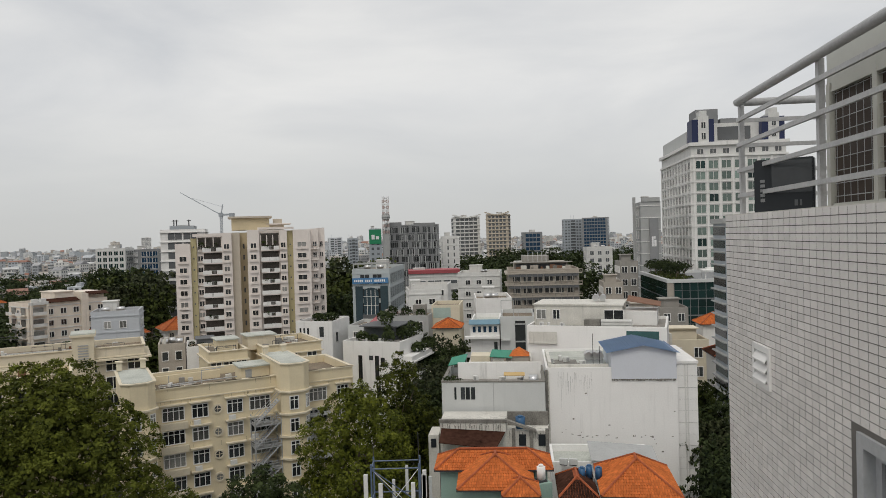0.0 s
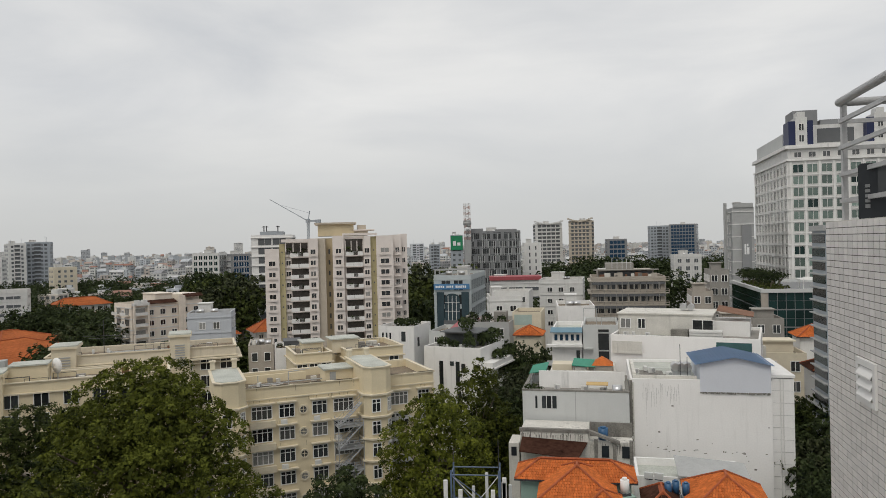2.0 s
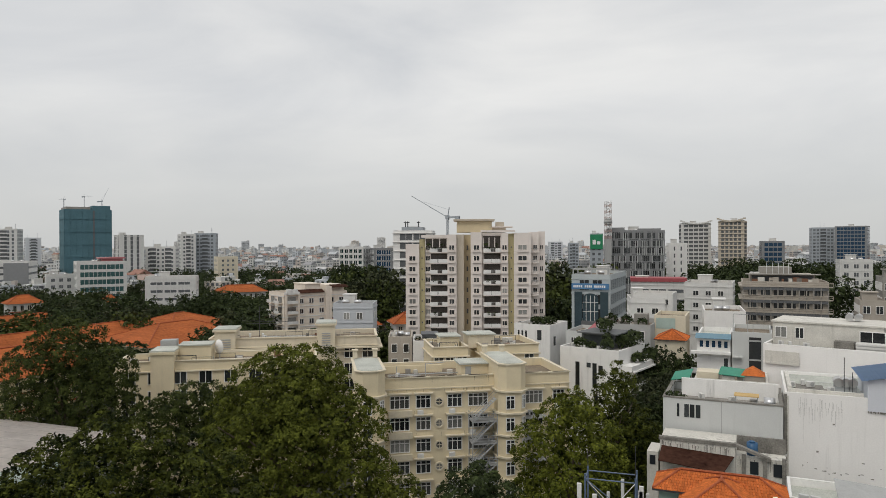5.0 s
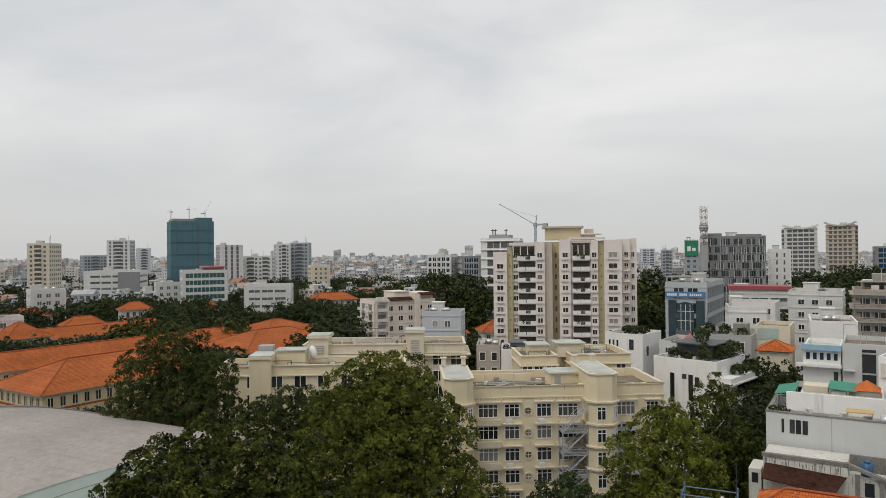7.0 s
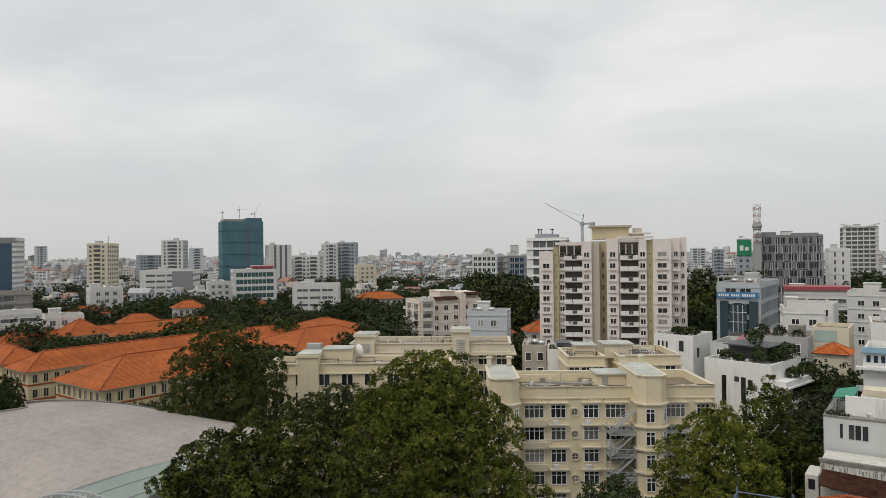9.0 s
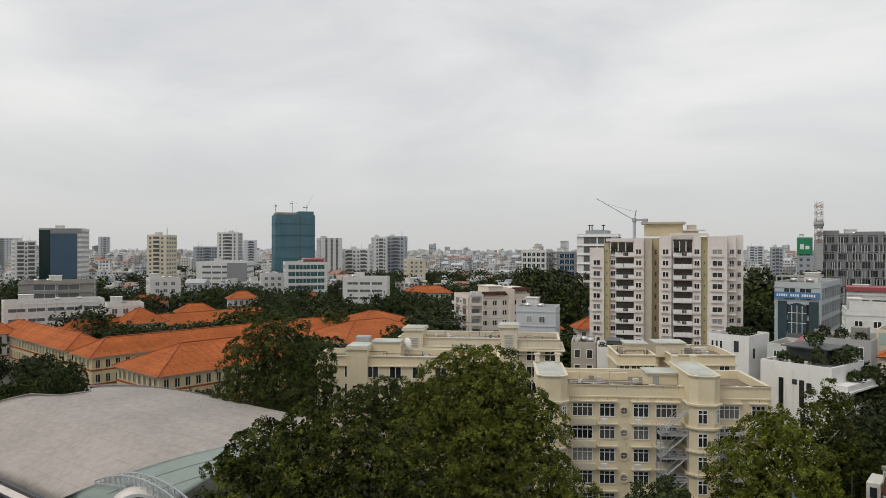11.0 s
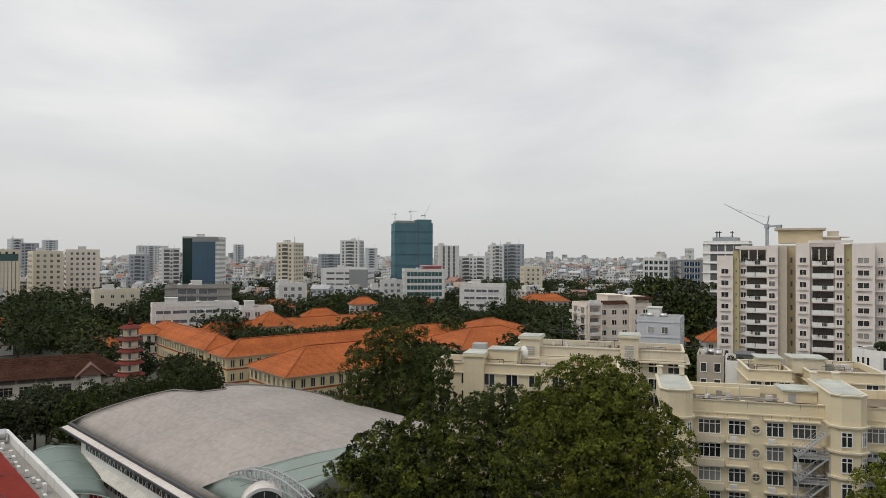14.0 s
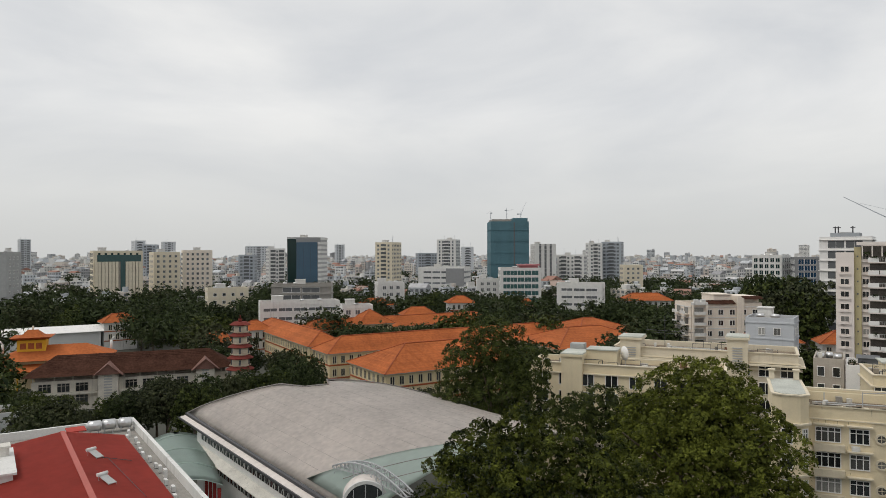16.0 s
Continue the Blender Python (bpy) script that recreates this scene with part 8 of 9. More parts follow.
for k, (u, v) in enumerate(((2.4, 9.6), (2.4, 11.2), (2.6, 13.0))):
    tk = thing("water_tank", *(rb.matrix_world @ Vector((u, v, 16.25))), -5 + 80, "horizontal steel water tank on the flat roof", "tank", "tanks on the roof")
    part("body", tubes([((-0.7, 0, 1.0), (0.7, 0, 1.0), 0.62), ((-0.82, 0, 1.0), (-0.7, 0, 1.0), 0.4), ((0.7, 0, 1.0), (0.82, 0, 1.0), 0.4)], 14), M["steel"], tk)
    part("stand", boxes((-0.5, -0.4, -0.5, 0.5, 0, 0.6), (0.4, 0.5, -0.5, 0.5, 0, 0.6)), M["greypaint"], tk)
shed = thing("roof_shed", *(rb.matrix_world @ Vector((3.5, 6.6, 16.25))), -5, "small red-roofed shed on the flat roof", "shed")
part("body", boxes((0, 2.0, 0, 1.6, 0, 1.3)), M["weathered"], shed)
part("lid", boxes((-0.2, 2.2, -0.2, 1.8, 1.3, 1.4)), M["redroof"], shed)
rr = random.Random(12)
for k in range(15):
    u = 6 + k * 2.1 + rr.uniform(-0.5, 0.5)
    ac = thing("ac_unit", *(rb.matrix_world @ Vector((u, 12.4 + rr.uniform(0, 0.7), 16.25))), -5, "white outdoor air-conditioner unit on a flat roof", "air conditioner", "units along the parapet")
    hgt = rr.uniform(0.7, 1.3)
    ac.scale = (0.72, 0.72, 0.72)
    part("casing", boxes((-0.45, 0.45, -0.2, 0.2, 0.1, hgt)), M["white"], ac)
    part("grille", tubes([((0.1, -0.24, 0.15 + hgt / 2), (0.1, -0.2, 0.15 + hgt / 2), 0.27)], 14), M["grey"], ac)
    part("foot", boxes((-0.4, -0.3, -0.2, 0.2, 0, 0.1), (0.3, 0.4, -0.2, 0.2, 0, 0.1)), M["darkmetal"], ac)
for u, v in ((20.0, 7.2), (29.0, 7.0)):
    sh = thing("solar_heater", *(rb.matrix_world @ Vector((u, v, 18.35))), 20, "solar water heater with a tilted collector", "water heater")
    sh.scale = (0.6, 0.6, 0.6)
    part("collector", roof_sheet([(0.0, -0.6, 0.9), (0.0, 0.6, 0.9), (2.4, 0.6, 0.15), (2.4, -0.6, 0.15)], 0.08), M["grey"], sh)
    part("tank", tubes([((-0.1, -0.8, 1.05), (-0.1, 0.8, 1.05), 0.25)], 12), M["white"], sh)
    part("stand", tubes([((0, -0.6, -0.25), (0, -0.6, 0.9), 0.04), ((0, 0.6, -0.25), (0, 0.6, 0.9), 0.04), ((2.3, -0.6, -0.4), (2.3, -0.6, 0.15), 0.04), ((2.3, 0.6, -0.4), (2.3, 0.6, 0.15), 0.04)], 5), M["greypaint"], sh)
part("stair_block", boxes((14, 23, -9, 0.6, 16.26, 18.5), (13.7, 23.3, -9.3, 0.9, 18.5, 18.7)), M["white"], rb)
part("roof_vent", boxes((15.5, 17.0, -0.5, 0.5, 18.7, 19.5), (15.4, 17.1, -0.6, 0.6, 19.5, 19.65)), M["weathered"], rb)
part("cable", tubes([((21, 8.5, 18.2), (34, 9.6, 17.95), 0.03), ((21, 7.6, 18.4), (22, 10.5, 17.8), 0.03)], 4), M["darkmetal"], rb)

# ---- temple quarter ----
tp = thing("temple_hall", -189.0, 25.0, 0, 72, "long hall with a dark brown hipped tile roof", "building")
FOOTPRINTS.append((-182, 48, 22))
part("wall", boxes((1.2, 46, 1.2, 10.8, 0, 6.9)), M["templewall"], tp)
# brown on the set-back wall deepens the shaded strip below the eaves
part("upper_wall", boxes((1.6, 45.6, 3.4, 10.6, 6.9, 8.6)), M["brown"], tp, "set-back gallery wall browned for eave shade")
part("gallery_rail", boxes((1.2, 46, 1.22, 1.34, 6.9, 7.35)), M["templewall"], tp)
for u in (1.4, 6, 10, 14.6, 21.4, 25, 29, 33, 37.2, 44.5):
    part("gallery_post", boxes((u - 0.15, u + 0.15, 1.36, 1.66, 6.9, 8.6)), M["templewall"], tp)
part("roof", hip_mesh(0, 47.5, 0, 12, 8.6, 4.4, 0.6), M["darkroof"], tp, "dark brown tiled hipped roof")
me_vs, me_fs = [], []
for k, (s, dr, upv, ln, sl, hh) in enumerate(hip_planes(47.5, 12, 8.65, 4.4)):
    nrm = dr.cross(upv).normalized()
    for j in range(int(sl / 0.6)):
        q, q2 = j * 0.6, j * 0.6 + 0.59
        i = len(me_vs)
        p0, p1 = s + dr * (hh * q / sl) + upv * q, s + dr * (ln - hh * q / sl) + upv * q
        p2, p3 = s + dr * (ln - hh * q2 / sl) + upv * q2, s + dr * (hh * q2 / sl) + upv * q2
        me_vs += [p0, p1, p0 + nrm * 0.1, p1 + nrm * 0.1, p2 + nrm * 0.06, p3 + nrm * 0.06]
        me_fs += [(i, i + 1, i + 3, i + 2), (i + 2, i + 3, i + 4, i + 5)]
me = bpy.data.meshes.new("roof_covering")
me.from_pydata([tuple(v) for v in me_vs], [], me_fs)
me.update()
me.materials.append(M["darkroof"])
part("roof_covering", me, None, tp, kind="stuff")
for u in (18.0, 40.5):
    g = part("gable_bay", boxes((u - 2.2, u + 2.2, -1.4, 1.19, 0, 8.7)), M["templewall"], tp)
    part("gable_roof", roof_sheet([(u - 3.4, -2.6, 8.5), (u, -2.6, 11.4), (u, 6, 11.4), (u - 3.4, 6, 8.5)], 0.15), M["gabletile"], g)
    part("gable_roof", roof_sheet([(u, -2.6, 11.4), (u + 3.4, -2.6, 8.5), (u + 3.4, 6, 8.5), (u, 6, 11.4)], 0.15), M["gabletile"], g)
    bm = bmesh.new()
    flat(bm, [(u - 3.0, -2.3, 8.75), (u + 3.0, -2.3, 8.75), (u, -2.3, 11.2)])
    part("gable_face", bm, M["gabletile"], g)
    for k in range(12):
        part("grille_bar", boxes((u - 0.9, u + 0.9, -1.5, -1.403, 0.6 + k * 0.68, 0.94 + k * 0.68)), M["grey"], g)
for u in (4, 8, 12, 23, 27, 31, 35):
    window(tp, u, 1.2, 4.55, 2.8, 2.2, panes=3, frame="brown", glass="glass")
    window(tp, u, 1.2, 1.4, 2.8, 2.4, panes=3, frame="brown", glass="glass")
part("balcony", boxes((1.2, 46, 0.2, 1.19, 4.0, 4.5)), M["templewall"], tp)

pg = thing("pagoda", -171, 70.6, 0, 20, "slender pagoda with red tiled tiers and cream walls", "pagoda")
FOOTPRINTS.append((-171, 70.6, 5))
for k in range(5):
    z, r = 8.2 + k * 2.85, 3.15 - k * 0.2
    n = 8
    part("storey", tubes([((0, 0, z - 2.0), (0, 0, z + 0.25), r * 0.72)], n), M["cream"], pg)
    bm = bmesh.new()
    ri = []
    for rad, zz in ((r * 1.14, z + 0.1), (r * 1.2, z + 0.24), (r * 1.0, z + 0.5), (r * 0.7, z + 0.95)):
        ri.append([bm.verts.new((rad * math.cos((i + 0.5) * math.pi / 4), rad * math.sin((i + 0.5) * math.pi / 4), zz)) for i in range(n)])
    for a, b in zip(ri, ri[1:]):
        for i in range(n):
            bm.faces.new((a[i], a[(i + 1) % n], b[(i + 1) % n], b[i]))
    bm.faces.new(ri[0][::-1])
    bm.faces.new(ri[-1])
    part("tier_roof", bm, M["pagodared"], pg, "red tiled tier roof")
    for i in range(n):
        a0, a1 = (i + 0.5) * math.pi / 4, (i + 1.5) * math.pi / 4
        part("gallery_rail", tubes([((r * 0.95 * math.cos(a0), r * 0.95 * math.sin(a0), z - 1.55), (r * 0.95 * math.cos(a1), r * 0.95 * math.sin(a1), z - 1.55), 0.08)], 4), M["cream"], pg)
    for i in range(0, n, 2):
        a0 = (i + 1) * math.pi / 4
        part("opening", tubes([((r * 0.69 * math.cos(a0), r * 0.69 * math.sin(a0), z - 1.5), (r * 0.69 * math.cos(a0), r * 0.69 * math.sin(a0), z - 0.2), 0.28)], 6), M["darkgrey"], pg)
part("base", tubes([((0, 0, 0), (0, 0, 6.3), 2.6)], 8), M["cream"], pg)
part("finial", tubes([((0, 0, 20.5), (0, 0, 21.3), 0.5), ((0, 0, 21.3), (0, 0, 22.2), 0.12)], 8), M["pagodared"], pg)

yt = thing("golden_temple", -226.0, 23.0, 0, 74, "golden-yellow temple with orange tiled curved roofs", "temple")
FOOTPRINTS.append((-225, 40, 20))
part("wall", boxes((1, 28, 1, 13, 0, 8.0)), M["schoolwall"], yt)
part("roof", hip_mesh(0, 29, 0, 14, 8.0, 3.6, 0.8), M["orangefar"], yt, "orange tiled hipped roof")
part("upper_wall", boxes((4.4, 11.6, 4, 10, 9.5, 13.4)), M["temple"], yt, "golden-yellow upper storey")
bm = bmesh.new()
ri = []
for k, (e, zz) in enumerate(((1.7, 13.7), (0.8, 13.7), (-1.0, 14.8), (-2.3, 16.1))):
    ri.append([bm.verts.new((x, y, zz + (0.6 if k == 0 else 0))) for x, y in ((4.4 - e, 4 - e), (11.6 + e, 4 - e), (11.6 + e, 10 + e), (4.4 - e, 10 + e))])
for a, b in zip(ri, ri[1:]):
    for i in range(4):
        bm.faces.new((a[i], a[(i + 1) % 4], b[(i + 1) % 4], b[i]))
bm.faces.new(ri[-1])
bm.faces.new(ri[0][::-1])
part("upper_roof", bm, M["orangefar"], yt, "orange tiled roof with upturned eaves")
for u in (5.2, 7.2, 9.2):
    part("window", boxes((u, u + 1.5, 3.92, 3.997, 10.9, 12.6)), M["hiptile"], yt)
part("finial", tubes([((8, 7, 16.1), (8, 7, 17.3), 0.22)], 8), M["cream"], yt)
for u in (0.4, 28.6):
    part("ridge_ornament", tubes([((u, 7, 9.6), (u, 7, 12.2), 0.35), ((u, 7, 12.2), (u + (0.7 if u > 5 else -0.7), 7, 13.2), 0.22)], 7), M["plainwhite"], yt, "white curled ridge end")
part("lower_roof", roof_sheet([(1, -3.2, 5.4), (28, -3.2, 5.4), (28, 0.99, 7.0), (1, 0.99, 7.0)], 0.2), M["orangefar"], yt)
for k in range(8):
    part("column", tubes([((2 + k * 3.6, -2.6, 0), (2 + k * 3.6, -2.6, 5.3), 0.22)], 8), M["temple"], yt)
wr = thing("white_roofed_shed", -298, 33.0, 0, 84, "long shed with a pale sheet roof", "shed")
FOOTPRINTS.append((-295, 48, 18))
part("wall", boxes((0, 32, 0, 10, 0, 8.0)), M["greywhite"], wr)
part("roof", roof_sheet([(-1, -1, 8.0), (33, -1, 8.0), (33, 5, 10.2), (-1, 5, 10.2)], 0.2), M["plainwhite"], wr)
part("roof", roof_sheet([(-1, 5, 10.2), (33, 5, 10.2), (33, 11, 8.0), (-1, 11, 8.0)], 0.2), M["plainwhite"], wr)
flat_house("grey_low_house", -150, 8.0, 80, 12, 8, 9.0, "greywhite", "small low house with a pale roof", 3, 1, category="house")
ent = tiled_house(-152, -6.0, 80, 7, 7, 7.5, 1.4, "small pale house with a sheet roof", wall="white")

# ---- the near tiled wall with its roof rail ----
WALL_RZ = -96.17
wall = thing("wall_near", 2.755, 6.695, 0, WALL_RZ, "grey mosaic-tiled outer wall of the same building", "wall", kind="structure")
TOP = 38.12
OX0, OX1, OZ0, OZ1 = 2.64, 3.95, 35.0, 36.70
# body with an opening for the window
part("wall_body", boxes((0.0032, OX0, 0.0032, 0.30, 0, TOP - 0.01), (OX1, 14, 0.0032, 0.30, 0, TOP - 0.01), (OX0, OX1, 0.0032, 0.30, OZ1, TOP - 0.01), (OX0, OX1, 0.0032, 0.30, 0, OZ0), (0.0032, 14, 0.301, 6.0, 0, TOP - 0.02)), M["grout"], wall)
win = tagged(thing("window_1", 0, 0, 0, 0, "grey metal-framed window in the tiled wall", "window", kind="structure"))
win.matrix_world = pose(2.755, 6.695, 0, 0, 0, WALL_RZ)
part("window_frame", boxes((OX0 - 0.05, OX0 + 0.03, -0.02, 0.2, OZ0, OZ1 + 0.05), (OX1 - 0.03, OX1 + 0.05, -0.02, 0.2, OZ0, OZ1 + 0.05), (OX0 + 0.03, OX1 - 0.03, -0.02, 0.2, OZ1 - 0.03, OZ1 + 0.05)), M["greypaint"], win)
part("sash", boxes((OX0 + 0.031, OX0 + 0.10, 0.05, 0.1, OZ0, OZ1 - 0.031), (OX0 + 0.65, OX0 + 0.72, 0.05, 0.1, OZ0, OZ1 - 0.031), (OX0 + 0.10, OX0 + 0.65, 0.05, 0.1, OZ1 - 0.09, OZ1 - 0.031)), M["greypaint"], win)
part("pane", boxes((OX0 + 0.1, OX1 - 0.03, 0.07, 0.08, OZ0, OZ1 - 0.09)), M["glass"], win)

# vent louvre
lv = thing("vent_louvre", 2.755, 6.695, 0, WALL_RZ, "white plastic vent louvre on the tiled wall", "vent")
LX0, LX1, LZ0, LZ1 = 0.76, 1.16, 36.66, 37.01
part("frame", boxes((LX0, LX0 + 0.05, -0.022, -0.001, LZ0, LZ1), (LX1 - 0.05, LX1, -0.022, -0.001, LZ0, LZ1), (LX0 + 0.05, LX1 - 0.05, -0.022, -0.001, LZ1 - 0.05, LZ1), (LX0 + 0.05, LX1 - 0.05, -0.022, -0.001, LZ0, LZ0 + 0.05)), M["plainwhite"], lv)
for k in range(3):
    z = LZ0 + 0.06 + k * 0.085
    part("slat", roof_sheet([(LX0 + 0.05, -0.04, z), (LX1 - 0.05, -0.04, z), (LX1 - 0.05, -0.002, z + 0.06), (LX0 + 0.05, -0.002, z + 0.06)], 0.012), M["plainwhite"], lv)
part("backing", boxes((LX0 + 0.05, LX1 - 0.05, -0.004, -0.001, LZ0 + 0.05, LZ1 - 0.05)), M["grey"], lv)

# steel roof rail
rail = thing("roof_rail", 2.755, 6.695, 0, WALL_RZ, "grey-painted steel roof rail with a round top pipe", "railing")
RX, RY = 0.17, 0.08
part("top_pipe", tubes([((RX, RY, TOP + 1.06), (9, RY, TOP + 1.06), 0.036), ((RX, RY, TOP + 1.06), (RX, 5, TOP + 1.06), 0.036)], 16), M["railpaint"], rail)
for h in (0.18, 0.415, 0.655, 0.89):
    part("bar", boxes((RX, 9, RY - 0.012, RY + 0.012, TOP + h - 0.018, TOP + h + 0.018), (RX - 0.012, RX + 0.012, RY + 0.013, 5, TOP + h - 0.018, TOP + h + 0.018)), M["railpaint"], rail)
for x in (RX, 1.87, 3.6, 5.3, 7.0):
    part("post", boxes((x - 0.025, x + 0.025, RY + 0.013, RY + 0.055, TOP - 0.012, TOP + 1.04)), M["railpaint"], rail)
for y in (1.8, 3.5):
    part("post", boxes((RX + 0.013, RX + 0.055, y - 0.025, y + 0.025, TOP - 0.012, TOP + 1.04)), M["railpaint"], rail)

# dark box leaning behind the rail
pn = thing("dark_display_box", 2.755, 6.695, 0, WALL_RZ, "flat black equipment box with a glossy panel", "equipment box")
pn.matrix_world = pose(2.755, 6.695, 0, 0, 0, WALL_RZ) @ pose(0.92, 0.23, TOP - 0.01, 0, 0, 62)
part("casing", bevel_box(-0.25, 0.21, 0.0, 0.10, 0.0, 0.46, 0.012), M["black"], pn)
part("front_panel", boxes((-0.11, 0.195, -0.006, -0.001, 0.17, 0.44)), M["screen"], pn)
part("lettering", boxes((-0.20, -0.165, -0.004, -0.001, 0.10, 0.13), (-0.20, -0.165, -0.004, -0.001, 0.145, 0.17), (-0.20, -0.165, -0.004, -0.001, 0.185, 0.21), (-0.20, -0.165, -0.004, -0.001, 0.225, 0.25), (-0.20, -0.165, -0.004, -0.001, 0.265, 0.29)), M["midgrey"], pn)
part("label_mark", boxes((0.06, 0.085, -0.004, -0.001, 0.06, 0.11), (0.10, 0.115, -0.004, -0.001, 0.06, 0.11)), M["darkgrey"], pn)

# outdoor condenser with wire-guarded coils
ac = thing("condenser_unit", 2.755, 6.695, 0, WALL_RZ, "large outdoor condenser with dark coils behind wire guards", "air conditioner")
AX0, AY, AZ = 1.45, 0.34, TOP - 0.01
ivory = surface("ivory_sheet_metal", (0.52, 0.52, 0.47), rough=0.45, vary=0.06, streaks=0.08)
part("body", boxes((AX0 + 0.02, 5.5, AY + 0.06, AY + 1.0, AZ, AZ + 1.16)), M["darkmetal"], ac)
part("top_panel", boxes((AX0, 5.5, AY, AY + 1.02, AZ + 0.95, AZ + 1.20)), ivory, ac, "ivory sheet-metal top panel")
part("coil", boxes((AX0 + 0.06, 5.4, AY + 0.03, AY + 0.059, AZ + 0.05, AZ + 0.93)), surface("brown_black_coil_fins", (0.05, 0.034, 0.024), rough=0.6), ac)
for x in (AX0, AX0 + 0.68, AX0 + 1.36, AX0 + 2.04, AX0 + 2.72):
    part("frame_post", boxes((x, x + 0.055, AY - 0.01, AY + 0.05, AZ, AZ + 0.949)), ivory, ac)
part("frame_rail", boxes((AX0 + 0.09, 5.5, AY - 0.008, AY + 0.03, AZ + 0.88, AZ + 0.948), (AX0 + 0.09, 5.5, AY - 0.008, AY + 0.03, AZ, AZ + 0.05)), ivory, ac)
wires = []
for k in range(34):
    x = AX0 + 0.12 + k * 0.1
    wires.append(((x, AY + 0.012, AZ + 0.04), (x, AY + 0.012, AZ + 0.90), 0.0025))
for k in range(9):
    z = AZ + 0.1 + k * 0.095
    wires.append(((AX0 + 0.09, AY + 0.008, z), (AX0 + 3.4, AY + 0.008, z), 0.003))
part("wire_guard", tubes(wires, 4), M["greypaint"], ac)
# far parapet and plant behind the rail
part("roof_plant", boxes((0.4, 1.2, 3.2, 4.6, AZ, AZ + 0.35)), M["grey"], wall)

# the big near trees
big_tree(-37.2, 62.8, [(0, 0, 21.5, 6.6, 0.85), (-3.5, -1, 19.5, 5.2, 0.8), (4.2, 0.5, 19.0, 5.2, 0.85), (1.0, -2.5, 17.5, 5.6, 0.8), (6.8, 0, 14.5, 4.2, 0.9), (-5.5, -1.5, 15.5, 4.8, 0.85), (2.5, -3.5, 13.0, 5.0, 0.8), (0.5, 2, 23.0, 4.6, 0.8), (9.6, 1.0, 11.4, 4.0, 0.9)], 22, 0.7, M["leaf"], 101, "huge tree with a dense domed bright green crown")
big_tree(-41.0, 42.5, [(0, 0, 20.0, 4.6, 0.85), (-4.0, -1.6, 19.0, 4.4, 0.85), (4.6, 2.5, 19.0, 4.3, 0.85), (2.0, -2.0, 17.0, 4.8, 0.8), (-3.5, -4.0, 16.5, 4.0, 0.85), (7.5, 3.5, 16.0, 4.0, 0.85), (-1.5, 1.5, 21.5, 3.0, 0.8), (5.0, 0, 14.0, 4.0, 0.85), (-7.0, -3.8, 18.8, 2.0, 0.9), (9.5, 3.0, 13.5, 3.4, 0.9), (0, -3, 13.5, 4.5, 0.8)], 20, 0.6, M["leaf"], 102, "large spreading tree with a lumpy green crown")
big_tree(-76.5, 71.5, [(0, 0, 24.0, 4.6, 0.9), (-3.0, -2.6, 21.0, 4.2, 0.9), (3.2, 2.4, 20.5, 4.4, 0.9), (0.5, 0, 17.5, 5.2, 0.85), (-3.5, -3, 15.5, 4.4, 0.85), (4.0, 3.2, 16.0, 4.0, 0.85), (1, 1, 13.0, 4.2, 0.8)], 22, 0.55, M["leafmid"], 103, "tall dark green tree with a bare lower trunk")
big_tree(-60.0, 76.5, [(0, 0, 16.0, 4.2, 0.8), (-4.0, -2, 15.0, 3.8, 0.8), (4.0, 2.2, 15.2, 3.8, 0.8), (0, 0, 12.0, 4.6, 0.8)], 14, 0.4, M["leafmid"], 104, "rounded dark green tree beside the flats")
big_tree(-10.2, 75.0, [(0, 0, 18.2, 3.6, 1.0), (-2.2, -0.6, 15.5, 3.6, 1.0), (2.2, 0.6, 15.5, 3.6, 1.0), (0, -1, 12.0, 4.6, 1.0), (-2.8, 0, 9.5, 4.0, 1.0), (2.8, 0, 9.5, 4.0, 1.0), (0.5, 0.5, 20.0, 2.4, 1.0)], 18, 0.45, M["leafbright"], 105, "leafy tree with a fresh yellow-green crown")
big_tree(-6.6, 90.5, [(0, 0, 18.5, 2.8, 1.1), (-1.6, 0, 14.5, 3.2, 1.1), (1.8, 0.4, 13.5, 3.4, 1.0), (0, 0, 9, 4.4, 1.0), (0.2, 0, 21.0, 1.6, 1.2)], 20, 0.4, M["leaf"], 106, "tall slim green tree by the street")
big_tree(-18.0, 64.5, [(0, 0, 14.2, 2.7, 0.9), (-1.3, -0.6, 12.4, 2.9, 0.9), (1.3, 0.6, 12.4, 2.9, 0.9), (0, 0, 9.4, 3.8, 0.9)], 13, 0.35, M["leafdark"], 107, "rounded dark tree before the yellow flats")
for az, r, top in ((-9.4, 262, 28), (-8.7, 240, 26.5), (-8.2, 285, 29), (-7.4, 262, 28), (-6.6, 270, 28), (-5.9, 285, 28.5), (-9.3, 225, 23), (-8.6, 218, 21),
                   (-27.0, 300, 24.5), (-26.4, 285, 26), (-25.8, 305, 28), (-25.2, 290, 28.5), (-24.6, 305, 28.5), (-24.0, 290, 28), (-23.4, 300, 27), (-22.8, 280, 27.5), (-25.5, 262, 24), (-24.3, 262, 24), (-23.2, 258, 24), (-26.8, 262, 22)):
    x, y = polar(az, r)
    mid_tree(x, y, top / 14.5 * 0.8, 1 + int(r) % 3, az * 70, 1.25)
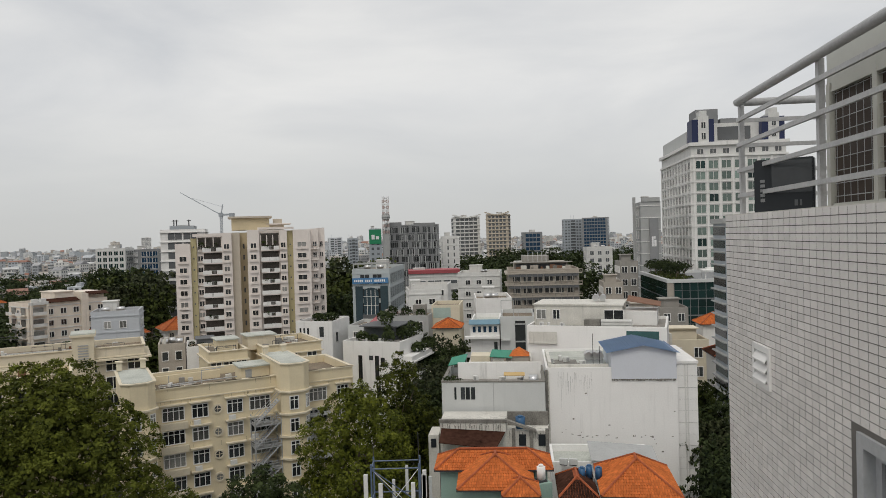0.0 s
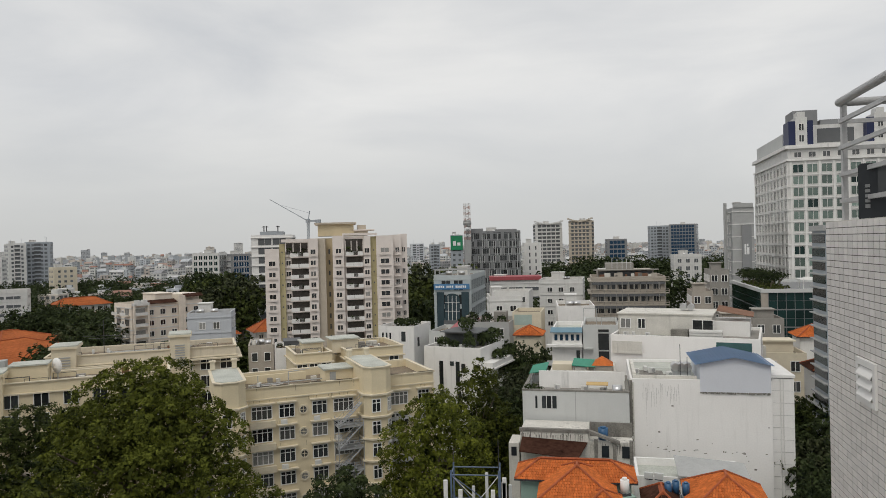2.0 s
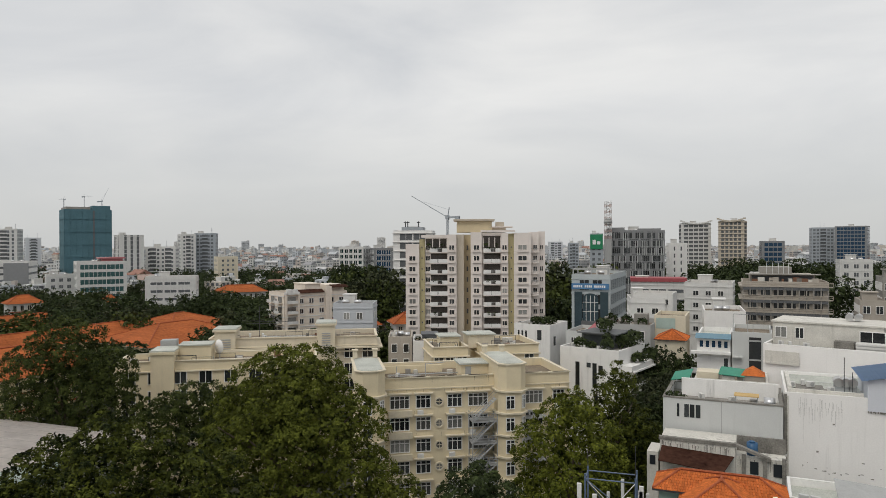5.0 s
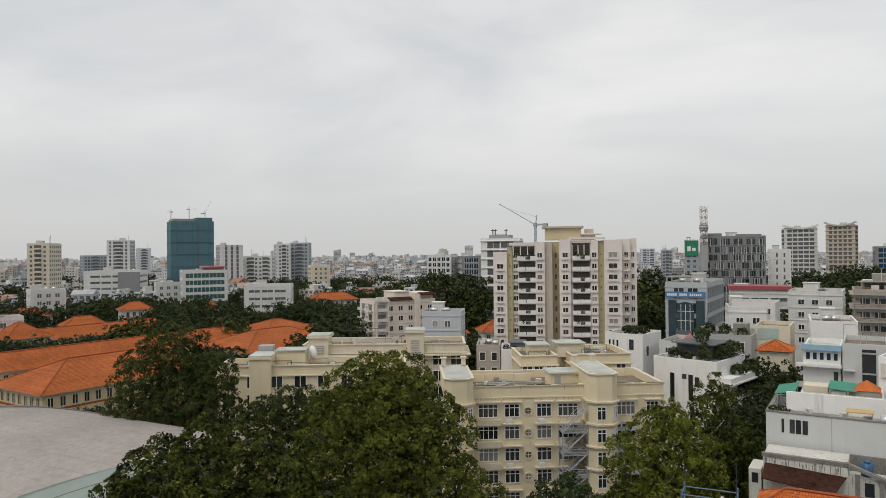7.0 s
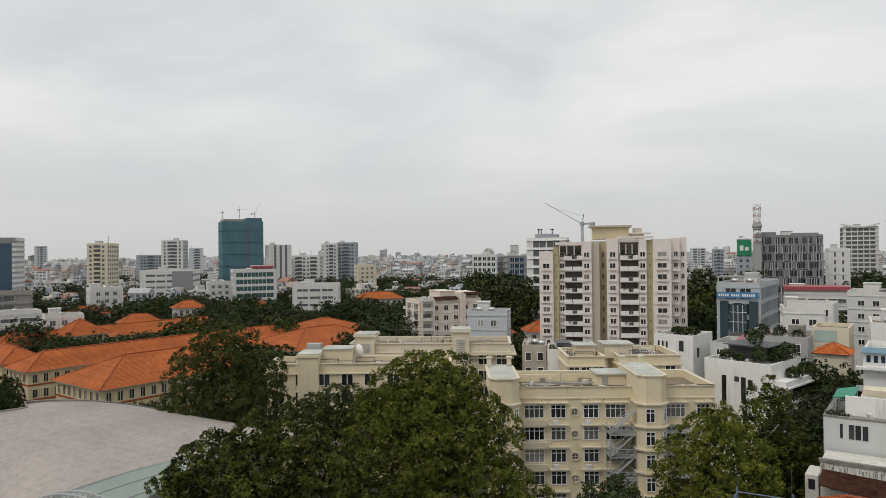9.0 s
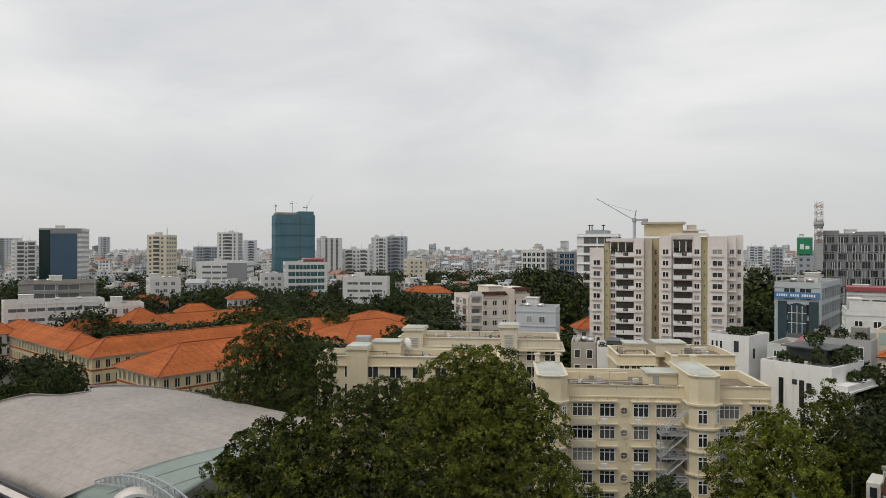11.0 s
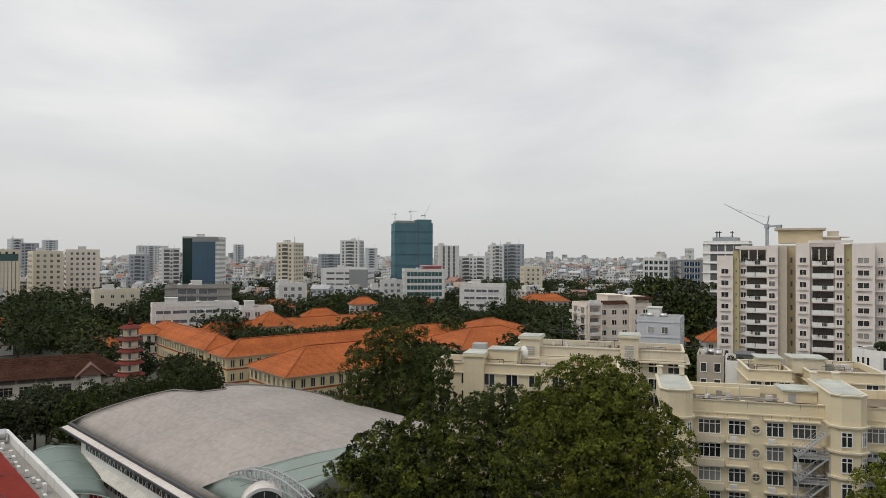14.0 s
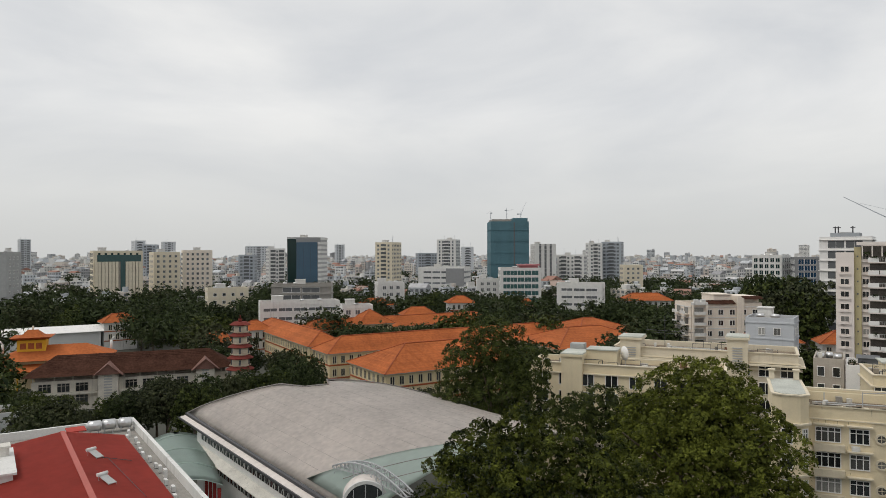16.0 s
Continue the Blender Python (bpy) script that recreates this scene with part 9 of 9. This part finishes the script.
for k, (x, y, top) in enumerate(((-3.0, 95, 15), (-2.2, 104, 16), (-1.5, 114, 18), (-1.0, 125, 17), (-5.5, 100, 13), (0.5, 132, 18), (1.6, 142, 18), (-4.0, 108, 12), (31.6, 77, 14.5), (33.6, 83, 15.5), (35.8, 90, 16), (38.0, 98, 16), (30.6, 71, 13), (40.2, 106, 15), (30.0, 66, 9), (33.5, 76, 11), (-57.5, 96, 16), (-46, 99, 14), (-138.6, 22.7, 13.0), (-134.1, 19.0, 11.0), (-134.5, 41.4, 15), (-127.0, 43.7, 13.5), (-132.5, 48.6, 14), (-140, 54.6, 13.5), (-152, 63, 11.5), (-140, 63, 13), (-146, 34.0, 8.5), (-147, 29.5, 8), (-160, 80, 12), (-141, 76, 14))):
    mid_tree(x, y, top / 14.5 * 0.8, k % 7, k * 50, 1.25)


# ---- trees between the roofs ----
KEEP_CLEAR = [(-150, 112, 26), (-185, 125, 22), (-178, 150, 24), (-222, 106, 18), (-250, 108, 18), (-238, 160, 20), (-225, 185, 16), (-180, 48, 24), (-225, 42, 26), (-290, 48, 24), (-98, 50, 42), (-75, 10, 34),
              (-50, 105, 34), (-70, 92, 26), (-28, 100, 26), (-62, 118, 24), (10, 100, 40), (-12, 128, 18), (-30, 148, 14), (-42, 185, 30), (85, 225, 50), (-171, 70.6, 8), (0, 40, 40), (24, 80, 24), (-45, 140, 20), (30, 70, 20), (45, 120, 40), (35, 60, 30)]


def scatter(count, az_lo, az_hi, near, far, slo, shi, bare=()):
    done = 0
    for _ in range(count * 12):
        if done >= count:
            break
        r, az = math.sqrt(rng.uniform(near ** 2, far ** 2)), rng.uniform(az_lo, az_hi)
        x, y = polar(az, r)
        if any((x - cx) ** 2 + (y - cy) ** 2 < (cr + 4) ** 2 for cx, cy, cr in KEEP_CLEAR + FOOTPRINTS):
            continue
        if any(a0 < az < a1 and r0 < r < r1 for a0, a1, r0, r1 in bare):
            continue
        mid_tree(x, y, rng.uniform(slo, shi), int(rng.integers(7)), rng.uniform(0, 360))
        done += 1


scatter(16, -75.5, -67, 122, 152, 0.7, 0.95)
scatter(16, -67, -52, 108, 140, 0.42, 0.6)
scatter(30, -67.5, -50, 140, 222, 0.46, 0.6)
scatter(12, -88, -76, 110, 175, 0.6, 0.8)
scatter(250, -88, -23, 105, 430, 0.75, 1.15, bare=[(-26, -12, 0, 175), (-35, -28, 150, 228), (-67, -47, 0, 236), (-79, -67, 0, 190)])
scatter(45, -12, 2, 200, 420, 0.9, 1.3)
scatter(70, 2, 16, 240, 520, 1.3, 1.9)
scatter(280, -88, -20, 300, 560, 0.85, 1.3)
scatter(90, -88, 20, 520, 900, 0.9, 1.4)
scatter(150, -48, -10, 280, 640, 1.0, 1.26)
scatter(60, -88, -60, 240, 480, 1.0, 1.26)
scatter(34, -67, -47, 236, 284, 0.55, 0.85)
scatter(24, -47, -33, 215, 320, 0.8, 1.1)

# woods too far to count
rngw = np.random.default_rng(77)
base = [clump_leaves(rngw, random_lobes(170 + k, 8, 6.3, 9.5, 3.4, 3.0), 2.6, 1.8, 4, 3, 0.80, 0.2)[:, :3] for k in range(5)]
fine = [clump_leaves(rngw, random_lobes(180 + k, 12, 6.5, 9.5, 3.4, 2.5), 2.0, 1.4, 5, 3, 0.60, 0.2)[:, :3] for k in range(4)]
woods = []
for i, (x, y, s, rz) in enumerate(WOOD_TREES):
    a = radians(rz)
    q = (fine[i % 4] if s > 1.27 else base[i % 5]) * s
    woods.append(np.stack([q[..., 0] * math.cos(a) - q[..., 1] * math.sin(a) + x, q[..., 0] * math.sin(a) + q[..., 1] * math.cos(a) + y, q[..., 2]], -1))
tagged(new("far_woods", quads_mesh("far_woods", np.concatenate(woods), M["leafdark"])), "dense dark green tree canopy between far houses", "trees", kind="stuff")

# ---- single tiles of the near wall ----
PX, PZ = 0.113, 0.058


def tile_clear(x, z):
    return not (OX0 - 0.06 < x + PX and x < OX1 + 0.06 and OZ0 - 0.1 < z + PZ and z < OZ1 + 0.06)


TILE_MESH = mesh_of(boxes((0.0045, PX - 0.0045, 0.0, 0.003, 0.0032, PZ - 0.0032)), "tile", M["tile"])
tv, tq = [], []
for i in range(-0, 70):
    for j in range(64):
        x, z = i * PX, TOP - (j + 1) * PZ
        if not tile_clear(x, z):
            continue
        if 18 <= i < 34 and j < 19:
            put("tile", TILE_MESH, wall, (x, 0, z))
            continue
        k = len(tv)
        x0, x1, z0, z1 = x + 0.0045, x + PX - 0.0045, z + 0.0032, z + PZ - 0.0032
        y = 0.0003 * ((i * 7 + j * 13) % 3)
        tv += [(x0, y, z0), (x1, y, z0), (x1, y, z1), (x0, y, z1), (x0, 0.003, z0), (x1, 0.003, z0), (x1, 0.003, z1), (x0, 0.003, z1)]
        tq += [(k, k + 1, k + 2, k + 3), (k + 1, k, k + 4, k + 5), (k + 3, k + 2, k + 6, k + 7), (k, k + 3, k + 7, k + 4), (k + 2, k + 1, k + 5, k + 6)]
me = bpy.data.meshes.new("tiles")
me.from_pydata(tv, [], tq)
me.update()
me.materials.append(M["tile"])
part("tiles", me, None, wall, kind="stuff")
part("coping", boxes((-0.006, 14, 0.0045, 0.32, TOP - 0.009, TOP + 0.004)), M["weathered"], wall)
